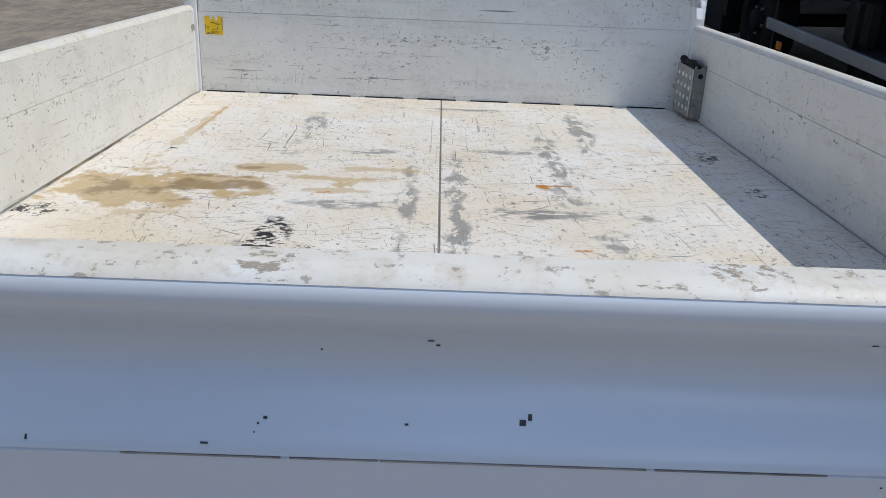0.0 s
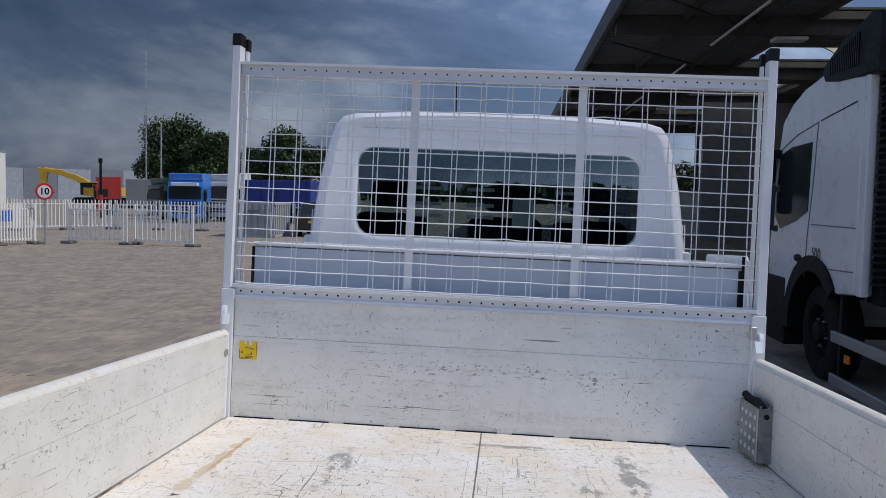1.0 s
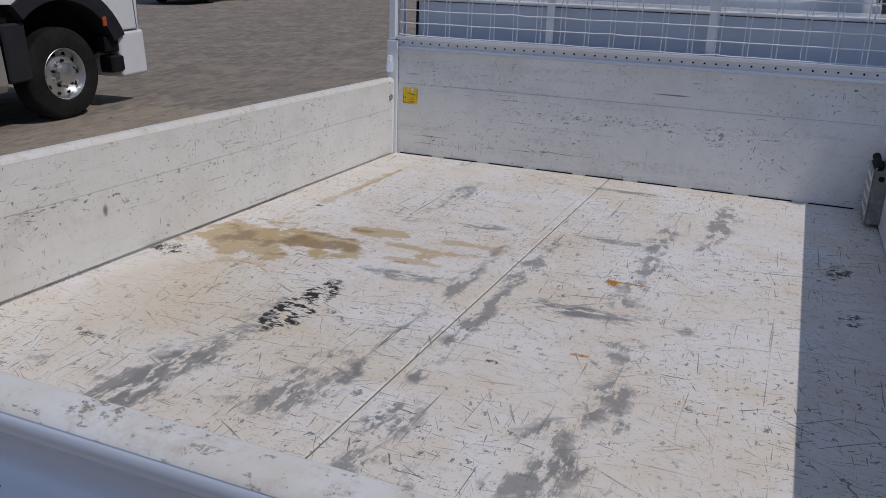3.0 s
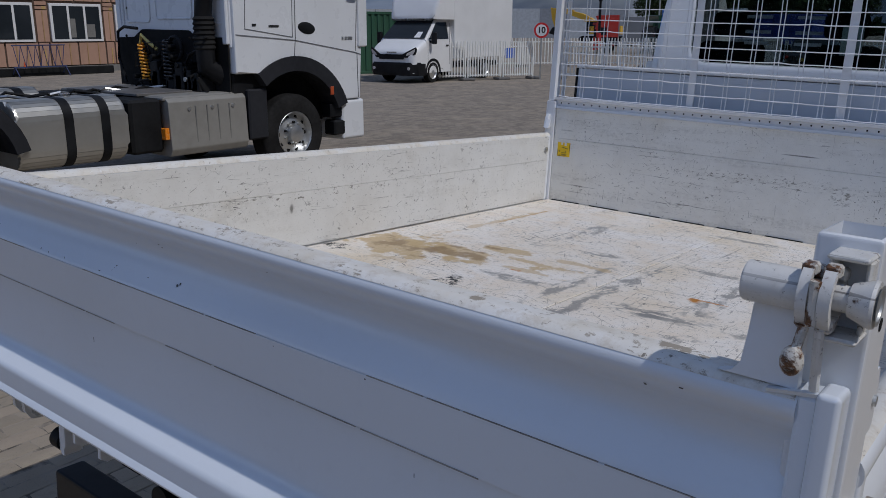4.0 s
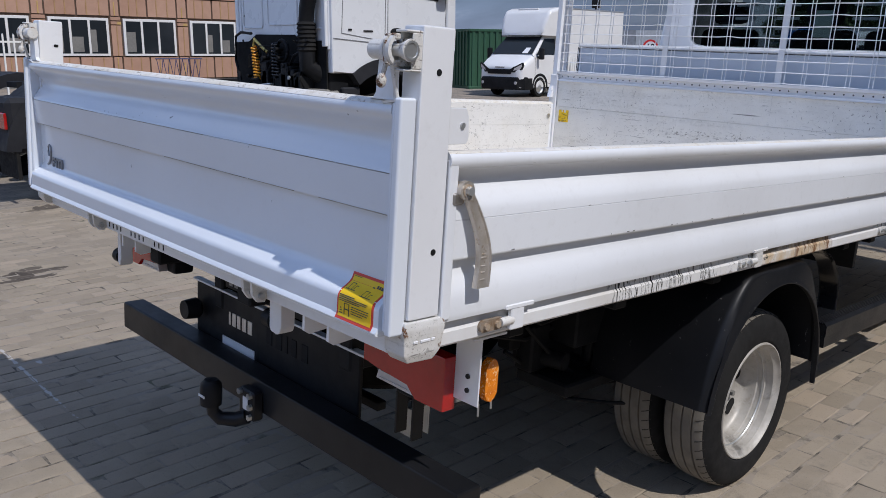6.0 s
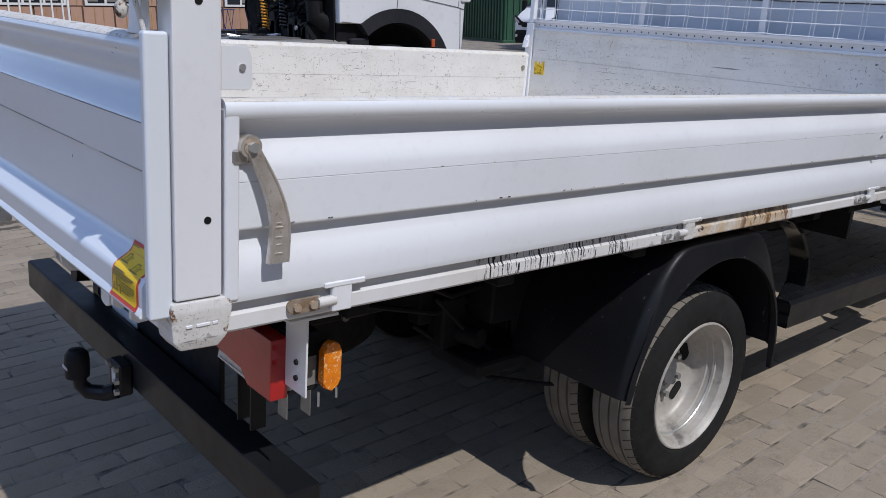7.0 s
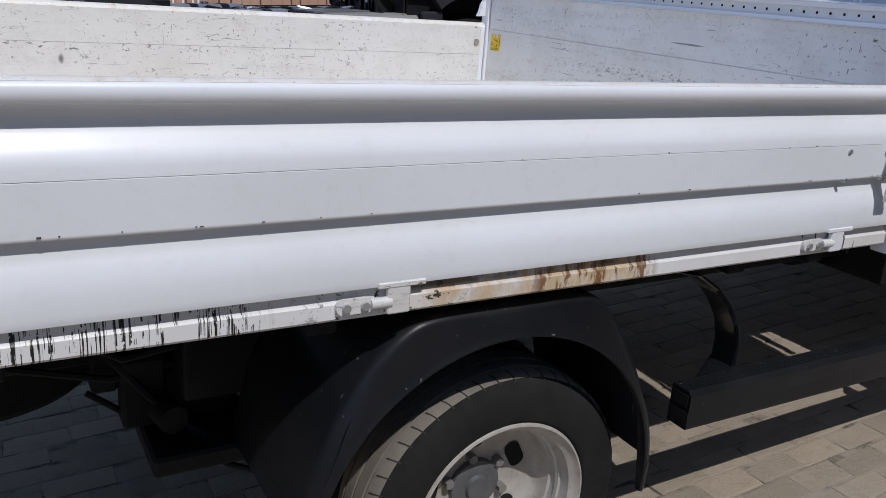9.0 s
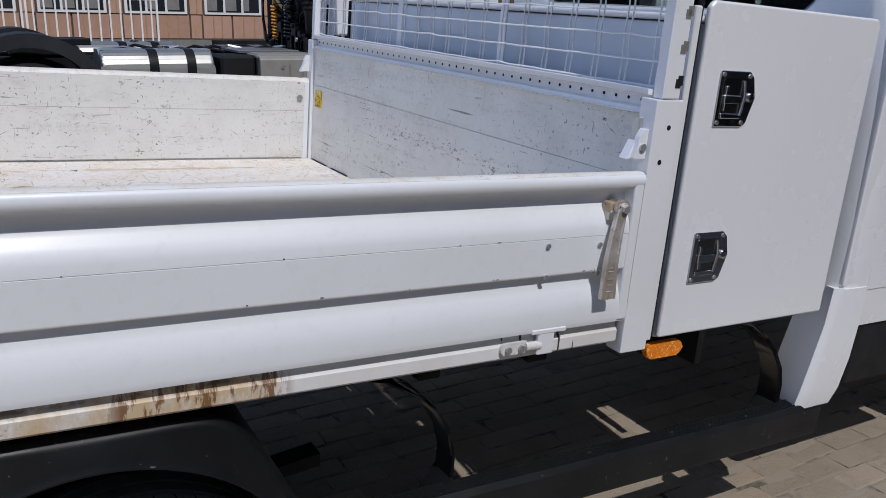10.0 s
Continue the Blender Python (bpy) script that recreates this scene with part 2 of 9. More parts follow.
# ---- materials ----
class Nodes:
    """A small shorthand for building a node material."""

    def __init__(self, name, rough=0.5, metal=0.0, coat=0.0):
        self.mat = bpy.data.materials.new(name)
        self.mat.use_nodes = True
        self.n, self.l = self.mat.node_tree.nodes, self.mat.node_tree.links
        self.b = self.n["Principled BSDF"]
        self.b.inputs["Roughness"].default_value = rough
        self.b.inputs["Metallic"].default_value = metal
        self.b.inputs["Coat Weight"].default_value = coat
        self.b.inputs["Coat Roughness"].default_value = 0.12
        self.co = self.n.new("ShaderNodeTexCoord").outputs["Object"]

    def place(self, scale=(1, 1, 1), turn=(0, 0, 0), move=(0, 0, 0), src=None):
        m = self.n.new("ShaderNodeMapping")
        m.inputs["Scale"].default_value = scale
        m.inputs["Rotation"].default_value = [radians(a) for a in turn]
        m.inputs["Location"].default_value = move
        self.l.new(src or self.co, m.inputs["Vector"])
        return m.outputs["Vector"]

    def noise(self, scale, detail=4.0, rough=0.55, vec=None, warp=0.0):
        t = self.n.new("ShaderNodeTexNoise")
        for k, v in (("Scale", scale), ("Detail", detail), ("Roughness", rough), ("Distortion", warp)):
            t.inputs[k].default_value = v
        self.l.new(vec or self.co, t.inputs["Vector"])
        return t.outputs["Fac"]

    def ramp(self, fac, lo, hi, a=0.0, b=1.0):
        r = self.n.new("ShaderNodeMapRange")
        for k, v in (("From Min", lo), ("From Max", hi), ("To Min", a), ("To Max", b)):
            r.inputs[k].default_value = v
        self.put(fac, r.inputs["Value"])
        return r.outputs["Result"]

    def put(self, v, socket):
        if isinstance(v, (int, float)):
            socket.default_value = v
        elif isinstance(v, tuple):
            socket.default_value = (*v, 1) if len(v) == 3 else v
        else:
            self.l.new(v, socket)

    def calc(self, op, a, b=0.0):
        m = self.n.new("ShaderNodeMath")
        m.operation, m.use_clamp = op, op in ("ADD", "SUBTRACT")
        self.put(a, m.inputs[0])
        self.put(b, m.inputs[1])
        return m.outputs[0]

    def mix(self, fac, a, b):
        m = self.n.new("ShaderNodeMix")
        m.data_type = "RGBA"
        self.put(fac, m.inputs["Factor"])
        self.put(a, m.inputs["A"])
        self.put(b, m.inputs["B"])
        return m.outputs["Result"]

    def axis(self, k, src=None):
        s = self.n.new("ShaderNodeSeparateXYZ")
        self.l.new(src or self.co, s.inputs[0])
        return s.outputs[k]

    def blob(self, centre, size, wob=0.35, freq=6.0, edge=0.25):
        """A patch with a ragged rim round a centre, 1 inside."""
        v = self.place(scale=tuple(1 / s for s in size), move=tuple(-c / s for c, s in zip(centre, size)))
        ln = self.n.new("ShaderNodeVectorMath")
        ln.operation = "LENGTH"
        self.l.new(v, ln.inputs[0])
        ns = self.ramp(self.noise(freq, 6.0, 0.62), 0.3, 0.7, -wob, wob)
        d = self.n.new("ShaderNodeMath")
        d.operation = "ADD"
        self.l.new(ln.outputs["Value"], d.inputs[0])
        self.l.new(ns, d.inputs[1])
        return self.ramp(d.outputs[0], 1.0, 1.0 - edge, 0.0, 1.0)

    def bump(self, height, strength=0.2, dist=0.002):
        b = self.n.new("ShaderNodeBump")
        b.inputs["Strength"].default_value, b.inputs["Distance"].default_value = strength, dist
        self.l.new(height, b.inputs["Height"])
        self.l.new(b.outputs["Normal"], self.b.inputs["Normal"])

    def done(self, colour, rough=None):
        self.put(colour, self.b.inputs["Base Color"])
        if rough is not None:
            self.put(rough, self.b.inputs["Roughness"])
        return self.mat


def paint(name, colour, rough=0.35, coat=0.3, dirt=0.25, dirt_colour=(0.32, 0.28, 0.22), metal=0.0, scale=1.0):
    """Sprayed paint with faint grime at two scales."""
    k = Nodes(name, rough, metal, coat)
    big = k.ramp(k.noise(1.7 * scale, 5.0, 0.6), 0.45, 0.75, 0.0, dirt)
    fine = k.ramp(k.noise(38.0 * scale, 5.0, 0.65), 0.55, 0.8, 0.0, dirt * 0.8)
    tone = k.ramp(k.noise(0.9 * scale, 2.0), 0.3, 0.7, 0.0, 1.0)
    c = k.mix(tone, colour, tuple(min(1.0, v * 0.93) for v in colour))
    c = k.mix(big, c, dirt_colour)
    c = k.mix(fine, c, tuple(v * 0.6 for v in dirt_colour))
    k.bump(k.noise(260.0, 2.0), 0.04, 0.0006)
    return k.done(c, k.ramp(k.noise(6.0 * scale, 4.0), 0.3, 0.7, rough * 0.92, rough * 1.12))


def lines(k, turn, long, across, lo, soft, amount, off=(0, 0, 0), plane=0):
    """Thin broken scratches: noise drawn out along one direction of a plane (0 xy, 1 xz, 2 yz)."""
    sc = {0: (long, across, 1.0), 1: (long, 1.0, across), 2: (1.0, long, across)}[plane]
    tu = {0: (0, 0, turn), 1: (0, turn, 0), 2: (turn, 0, 0)}[plane]
    m = k.place(turn=tu, move=off)
    v = k.place(scale=sc, src=m)
    return k.ramp(k.noise(1.0, 3.0, 0.6, v, 0.9), lo, lo + soft, 0.0, amount)


def worn_white(name, base, scratch=0.5, grime=0.4, plane=1, rust=0.0, small=1.0, scuff=()):
    """White paint, scraped and nicked, with dull grime; rust eats small castings."""
    k = Nodes(name, 0.42, 0.0, 0.1)
    keep = k.ramp(k.noise(2.6 * small, 4.0, 0.6), 0.38, 0.60, 0.15, 1.0)
    smudge = k.ramp(k.noise(7.0 * small, 6.0, 0.68), 0.46, 0.72, 0.0, grime)
    cloudy = k.ramp(k.noise(1.6 * small, 6.0, 0.65), 0.40, 0.72, 0.0, grime * 0.8)
    warm = k.ramp(k.noise(4.1 * small, 6.0, 0.6, warp=0.6), 0.55, 0.75, 0.0, grime * 0.7)
    c = k.mix(cloudy, base, (0.52, 0.49, 0.43))
    c = k.mix(smudge, c, (0.46, 0.44, 0.39))
    c = k.mix(warm, c, (0.50, 0.42, 0.29))
    c = k.mix(k.ramp(k.noise(170.0, 3.0, 0.6), 0.58, 0.70, 0.0, 0.16), c, (0.36, 0.34, 0.31))
    # scuffs gather in level bands
    band = k.ramp(k.noise(1.0, 5.0, 0.65, k.place(scale=(2.2 * small, 2.2 * small, 22 * small))), 0.52, 0.66, 0.0, grime)
    c = k.mix(k.calc("MULTIPLY", band, k.ramp(k.noise(48.0, 5.0, 0.7), 0.42, 0.58)), c, (0.27, 0.25, 0.21))
    marks = None
    for i, (turn, lo_, across, lim) in enumerate(((0, 5.0, 120.0, 0.672), (4, 11.0, 150.0, 0.672), (-28, 14.0, 150.0, 0.68), (40, 16.0, 150.0, 0.685), (88, 13.0, 140.0, 0.68))):
        ln = lines(k, turn, lo_ * small, across, lim, 0.03, scratch, (i * 3.1, i * 1.7, i * 2.3), plane)
        marks = ln if marks is None else k.calc("MAXIMUM", marks, ln)
    nick = k.ramp(k.noise(60.0 * small, 4.0, 0.62), 0.638, 0.66, 0.0, scratch)
    flake = k.ramp(k.noise(1.0, 6.0, 0.70, k.place(scale=(22 * small, 22 * small, 30 * small))), 0.64, 0.66, 0.0, scratch)
    marks = k.calc("MULTIPLY", k.calc("MAXIMUM", k.calc("MAXIMUM", marks, nick), flake), keep)
    c = k.mix(marks, c, (0.055, 0.050, 0.043))
    # scuffs of their own: centre, size, how closely the paint is broken
    for ctr, size, lim in scuff:
        if lim:
            broken = k.ramp(k.noise(1.0, 5.0, 0.7, k.place(scale=(30, 30, 75))), lim, lim + 0.03, 0.0, 0.8)
            c = k.mix(k.calc("MULTIPLY", k.blob(ctr, size, 0.5, 7.0, 0.6), broken), c, (0.12, 0.11, 0.085))
        else:
            c = k.mix(k.calc("MULTIPLY", k.blob(ctr, size, 0.3, 16.0, 0.5), 0.8), c, (0.10, 0.095, 0.085))
    if rust:
        eat = k.ramp(k.noise(34.0, 6.0, 0.68, warp=0.3), 0.66 - 0.17 * rust, 0.72 - 0.17 * rust)
        c = k.mix(eat, c, k.mix(k.ramp(k.noise(120.0, 4.0), 0.35, 0.65), (0.20, 0.085, 0.028), (0.055, 0.03, 0.018)))
        marks = k.calc("MAXIMUM", marks, eat)
    k.bump(k.calc("ADD", marks, k.ramp(k.noise(90.0, 3.0), 0.3, 0.7, 0.0, 0.15)), 0.35, 0.0012)
    return k.done(c, k.ramp(smudge, 0.0, 0.4, 0.36, 0.62))


def rubbed_edge(name, bare, amount, base=(0.80, 0.79, 0.76)):
    """A painted top edge gone creamy, with scuffs, flaked spots and a few grey-brown rubbed patches."""
    k = Nodes(name, 0.5)
    c = k.mix(k.ramp(k.noise(9.0, 6.0, 0.65), 0.35, 0.68), base, (0.71, 0.66, 0.56))
    c = k.mix(k.ramp(k.noise(40.0, 6.0, 0.72), 0.50, 0.66, 0.0, 0.55), c, (0.56, 0.49, 0.39))
    rub = k.ramp(k.noise(1.0, 7.0, 0.72, k.place(scale=(11, 11, 60))), 0.63 - amount, 0.65 - amount, 0.0, 0.85)
    fine = k.ramp(k.noise(1.0, 6.0, 0.72, k.place(scale=(55, 55, 140))), 0.61 - amount * 0.6, 0.64 - amount * 0.6, 0.0, 0.7)
    rub = k.calc("MAXIMUM", rub, fine)
    c = k.mix(rub, c, bare)
    c = k.mix(k.ramp(k.noise(80.0, 5.0, 0.7), 0.66, 0.69, 0.0, 0.8), c, (0.14, 0.12, 0.09))
    c = k.mix(k.ramp(k.noise(34.0, 4.0, 0.6), 0.66, 0.69, 0.0, 0.7), c, (0.80, 0.80, 0.78))
    k.bump(rub, 0.4, 0.0012)
    return k.done(c)


def plain(name, colour, rough=0.6, metal=0.0, vary=0.25, scale=14.0, bump=0.15, coat=0.0):
    """A plain surface with grain and soft wear."""
    k = Nodes(name, rough, metal, coat)
    if max(colour) < 0.05:
        k.b.inputs["Specular IOR Level"].default_value = 0.15
    a = k.ramp(k.noise(scale, 6.0, 0.6), 0.3, 0.7)
    b = k.ramp(k.noise(scale * 0.14, 4.0), 0.35, 0.7)
    c = k.mix(a, colour, tuple(v * (1 - vary) for v in colour))
    c = k.mix(k.calc("MULTIPLY", b, 0.6), c, tuple(min(1, v * (1 + vary) + 0.012) for v in colour))
    k.bump(k.noise(scale * 9, 3.0), bump, 0.0015)
    return k.done(c, k.ramp(a, 0.0, 1.0, rough * 0.85, min(1.0, rough * 1.2)))


def glassy(name, tint=(0.9, 0.95, 0.93), rough=0.02):
    k = Nodes(name, rough)
    k.b.inputs["Transmission Weight"].default_value = 1.0
    k.b.inputs["IOR"].default_value = 1.1
    return k.done(tint)


WHITE = paint("white_paint", (0.80, 0.81, 0.82), 0.33, 0.35, 0.10)
WHITE_CAB = paint("white_cab_paint", (0.82, 0.83, 0.84), 0.26, 0.6, 0.015)
SIDE_OUT = paint("white_panel_paint", (0.79, 0.81, 0.83), 0.36, 0.25, 0.11)
EMBLEM = plain("dull_grey_emblem", (0.27, 0.275, 0.285), 0.4, 0.5, 0.2, 40.0)
TOOLBOX = paint("toolbox_paint", (0.66, 0.71, 0.77), 0.20, 0.7, 0.03)
GATE_OUT = paint("white_gate_paint", (0.76, 0.80, 0.845), 0.24, 0.6, 0.05)
CASTING = worn_white("chipped_white_casting", (0.72, 0.71, 0.68), 0.7, 0.4, 2, 0.30, 3.0)
RUSTY = worn_white("rusty_white_lock", (0.66, 0.63, 0.57), 0.6, 0.7, 2, 1.0, 3.0)
INNER = worn_white("scratched_white_inside", (0.73, 0.725, 0.695), 0.85, 0.24, 2, scuff=(((1.08, 2.2, 1.17), (0.3, 1.1, 0.03), 0.61), ((-0.98, 1.6, 1.16), (0.3, 0.7, 0.03), 0.58), ((-0.98, 1.68, 1.12), (0.3, 0.012, 0.02), 0)))
HEAD = worn_white("scratched_white_headboard", (0.79, 0.78, 0.73), 0.9, 0.27, 1, scuff=(((0.05, 3.5, 1.215), (0.55, 0.3, 0.035), 0.56), ((0.45, 3.5, 1.195), (0.040, 0.3, 0.05), 0.53), ((0.28, 3.5, 1.345), (0.09, 0.3, 0.0035), 0), ((-0.30, 3.5, 1.09), (0.5, 0.3, 0.06), 0.60)))
RUST_BROWN = worn_white("rusty_tan_steel", (0.36, 0.25, 0.15), 0.4, 0.6, 2, 0.5, 4.0)
RUST_DARK = worn_white("rusty_brown_plate", (0.20, 0.125, 0.065), 0.4, 0.6, 2, 0.5, 4.0)
EDGE = rubbed_edge("rubbed_gate_edge", (0.30, 0.25, 0.185), 0.030)
EDGE_SIDE = rubbed_edge("rubbed_side_edge", (0.46, 0.42, 0.35), -0.03, (0.74, 0.735, 0.71))
def lever_steel():
    """Bare cast steel, rubbed bright, with tan rust left in the grain."""
    k = Nodes("rubbed_lever_steel", 0.42, 0.7)
    c = k.mix(k.ramp(k.noise(22.0, 6.0, 0.65), 0.35, 0.65), (0.66, 0.62, 0.57), (0.54, 0.48, 0.40))
    c = k.mix(k.ramp(k.noise(60.0, 5.0, 0.7), 0.57, 0.68, 0.0, 0.7), c, (0.34, 0.23, 0.12))
    k.bump(k.noise(240.0, 4.0), 0.3, 0.0008)
    return k.done(c, k.ramp(k.noise(30.0, 4.0), 0.3, 0.7, 0.34, 0.58))


LEVER = lever_steel()
GALV = plain("galvanised_steel", (0.50, 0.51, 0.50), 0.42, 0.75, 0.3, 22.0)
STEEL = plain("worn_steel", (0.45, 0.42, 0.38), 0.38, 0.85, 0.35, 30.0)
CHROME = plain("chrome", (0.72, 0.73, 0.75), 0.16, 1.0, 0.2, 9.0, 0.03)
LATCH_WELL = plain("latch_well_steel", (0.30, 0.29, 0.29), 0.22, 1.0, 0.3, 24.0, 0.1)
ALU = plain("brushed_aluminium", (0.62, 0.63, 0.63), 0.36, 0.9, 0.15, 16.0)
SILVER = plain("silver_wheel_paint", (0.62, 0.60, 0.56), 0.38, 0.55, 0.22, 11.0)
BLACK = plain("black_plastic", (0.010, 0.0105, 0.012), 0.46, 0.0, 0.4, 18.0, 0.12)
BLACK_STEEL = plain("black_painted_steel", (0.009, 0.0095, 0.011), 0.40, 0.0, 0.45, 9.0, 0.08, 0.15)
GLOSS_BLACK = plain("glossy_black_plastic", (0.011, 0.012, 0.014), 0.20, 0.0, 0.4, 14.0, 0.1, 0.6)
CHASSIS = plain("dark_chassis", (0.012, 0.0125, 0.0135), 0.62, 0.1, 0.4, 12.0)
RUBBER = plain("tyre_rubber", (0.014, 0.0137, 0.0135), 0.82, 0.0, 0.4, 20.0, 0.3)
TREAD = plain("dusty_tyre_tread", (0.165, 0.148, 0.120), 0.9, 0.0, 0.5, 16.0, 0.4)
SIPE = plain("tyre_groove", (0.040, 0.036, 0.030), 0.9, 0.0, 0.3, 16.0, 0.2)
GREYBOX = plain("grey_plastic", (0.20, 0.195, 0.18), 0.55, 0.0, 0.25, 14.0)
RED = plain("red_lens", (0.40, 0.006, 0.005), 0.10, 0.0, 0.3, 30.0, 0.05, 0.5)


def amber_lens():
    """Amber plastic crazed by the sun, with pale flakes."""
    k = Nodes("amber_lens", 0.18)
    c = k.mix(k.ramp(k.noise(50.0, 4.0), 0.3, 0.7), (0.88, 0.27, 0.006), (0.70, 0.17, 0.004))
    veins = k.ramp(k.noise(85.0, 5.0, 0.7, warp=0.6), 0.56, 0.60)
    c = k.mix(k.calc("MULTIPLY", veins, 0.75), c, (0.92, 0.62, 0.28))
    k.bump(k.noise(90.0, 3.0), 0.5, 0.002)
    return k.done(c)


AMBER = amber_lens()
CLEAR = plain("clear_lens", (0.55, 0.52, 0.50), 0.14, 0.0, 0.2, 40.0, 0.2, 0.5)
YELLOW = plain("yellow_sticker", (0.84, 0.54, 0.0), 0.45, 0.0, 0.1, 12.0, 0.02)
REDINK = plain("red_ink", (0.62, 0.05, 0.03), 0.5, 0.0, 0.1, 12.0, 0.02)
DARKINK = plain("dark_ink", (0.05, 0.045, 0.04), 0.5, 0.0, 0.2, 12.0, 0.02)
INK = plain("black_ink", (0.02, 0.02, 0.022), 0.5, 0.0, 0.2, 30.0, 0.02)
WHITE_INK = plain("white_ink", (0.78, 0.78, 0.78), 0.5, 0.0, 0.1, 30.0, 0.02)
# near-black for holes, gaps and bolts; shade in hollows is put into this colour
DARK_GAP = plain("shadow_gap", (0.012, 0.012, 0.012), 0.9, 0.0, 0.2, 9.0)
GLASS = glassy("tinted_glass", (0.24, 0.29, 0.31))
PANE = glassy("window_glass", (0.85, 0.92, 0.92))
SEAT = plain("dark_seat_cloth", (0.035, 0.037, 0.042), 0.9, 0.0, 0.3, 40.0, 0.3)


def guard_plastic():
    """Satin black plastic, dusty, with pale rub marks."""
    k = Nodes("scuffed_black_plastic", 0.36)
    k.b.inputs["Specular IOR Level"].default_value = 0.22
    c = k.mix(k.ramp(k.noise(3.0, 5.0, 0.6), 0.4, 0.7), (0.008, 0.0085, 0.010), (0.015, 0.0155, 0.017))
    c = k.mix(k.ramp(k.noise(1.0, 6.0, 0.7, k.place(scale=(30, 30, 7))), 0.66, 0.70, 0.0, 0.55), c, (0.20, 0.20, 0.20))
    c = k.mix(k.ramp(k.noise(70.0, 4.0, 0.6), 0.70, 0.73, 0.0, 0.5), c, (0.22, 0.21, 0.20))
    k.bump(k.noise(420.0, 3.0), 0.3, 0.0006)
    return k.done(c, k.ramp(k.noise(7.0, 5.0), 0.3, 0.7, 0.30, 0.46))


GUARD = guard_plastic()


def bed_floor_paint():
    """White-painted steel load floor: scraped, flecked, grey rubbed bands, tan spill, rust and black tar marks."""
    k = Nodes("worn_white_floor", 0.5, 0.0, 0.05)
    c = k.mix(k.ramp(k.noise(2.2, 6.0, 0.6), 0.35, 0.65), (0.835, 0.805, 0.765), (0.80, 0.73, 0.63))
    c = k.mix(k.ramp(k.noise(5.5, 7.0, 0.68, warp=0.5), 0.44, 0.68, 0.0, 0.6), c, (0.73, 0.60, 0.44))
    c = k.mix(k.ramp(k.noise(1.3, 7.0, 0.66, k.place(move=(4.1, 2.2, 0)), 0.8), 0.50, 0.62, 0.0, 0.42), c, (0.70, 0.57, 0.36))
    c = k.mix(k.ramp(k.noise(60.0, 5.0, 0.7), 0.55, 0.70, 0.0, 0.4), c, (0.45, 0.41, 0.35))
    keep = k.ramp(k.noise(1.9, 4.0, 0.6), 0.36, 0.58, 0.35, 1.0)
    # short flecks and long scrapes
    marks = k.ramp(k.noise(1.0, 5.0, 0.7, k.place(scale=(40, 26, 1), turn=(0, 0, 24))), 0.605, 0.63, 0.0, 0.8)
    marks = k.calc("MAXIMUM", marks, k.ramp(k.noise(1.0, 5.0, 0.7, k.place(scale=(30, 75, 1), turn=(0, 0, -12))), 0.63, 0.66, 0.0, 0.75))
    for i, (turn, lo_, across, lim) in enumerate(((0, 5.0, 90.0, 0.665), (7, 9.0, 120.0, 0.655), (90, 3.0, 90.0, 0.66), (82, 9.0, 120.0, 0.655), (28, 5.0, 130.0, 0.665), (-35, 5.0, 140.0, 0.665), (62, 6.0, 140.0, 0.67), (-12, 3.5, 120.0, 0.66))):
        marks = k.calc("MAXIMUM", marks, lines(k, turn, lo_, across, lim, 0.03, 0.85, (i * 2.7, i * 1.9, 0)))
    c = k.mix(k.calc("MULTIPLY", marks, keep), c, (0.12, 0.115, 0.10))
    speck = k.ramp(k.noise(95.0, 4.0, 0.65), 0.63, 0.66, 0.0, 0.8)
    c = k.mix(k.calc("MULTIPLY", speck, keep), c, (0.15, 0.14, 0.125))
    # rubbed grey bands where loads were dragged: streaky, broken up
    grey = (0.235, 0.23, 0.215)
    along = k.ramp(k.noise(1.0, 6.0, 0.7, k.place(scale=(26, 9, 1))), 0.45, 0.51, 0.0, 0.8)
    across = k.ramp(k.noise(1.0, 6.0, 0.7, k.place(scale=(9, 24, 1))), 0.45, 0.51, 0.0, 0.8)
    for ctr, size in (((-0.385, 1.32, 0.97), (0.055, 0.42, 0.3)), ((-0.42, 1.10, 0.97), (0.09, 0.22, 0.3)), ((-0.41, 2.92, 0.97), (0.055, 0.34, 0.3)), ((-0.035, 2.0, 0.97), (0.030, 0.55, 0.3)),
                      ((0.095, 1.95, 0.97), (0.032, 0.62, 0.3)), ((0.40, 2.55, 0.97), (0.05, 0.50, 0.3)), ((0.47, 1.55, 0.97), (0.05, 0.36, 0.3)), ((0.45, 1.25, 0.97), (0.08, 0.25, 0.3)),
                      ((-0.10, 1.28, 0.97), (0.09, 0.16, 0.3)), ((0.12, 1.1, 0.97), (0.05, 0.3, 0.3)), ((-0.62, 0.80, 0.97), (0.10, 0.30, 0.3)), ((0.25, 0.75, 0.97), (0.06, 0.3, 0.3)), ((0.56, 2.95, 0.97), (0.05, 0.36, 0.3))):
        c = k.mix(k.calc("MULTIPLY", k.blob(ctr, size, 0.8, 9.0, 0.5), along), c, grey)
    for ctr, size in (((0.36, 1.955, 0.97), (0.27, 0.045, 0.3)), ((-0.22, 1.98, 0.97), (0.17, 0.05, 0.3)), ((0.27, 2.60, 0.97), (0.14, 0.035, 0.3)), ((-0.18, 2.55, 0.97), (0.10, 0.03, 0.3)), ((0.30, 1.96, 0.97), (0.07, 0.06, 0.3)), ((0.10, 3.30, 0.97), (0.30, 0.03, 0.3))):
        c = k.mix(k.calc("MULTIPLY", k.blob(ctr, size, 0.8, 9.0, 0.5), across), c, grey)
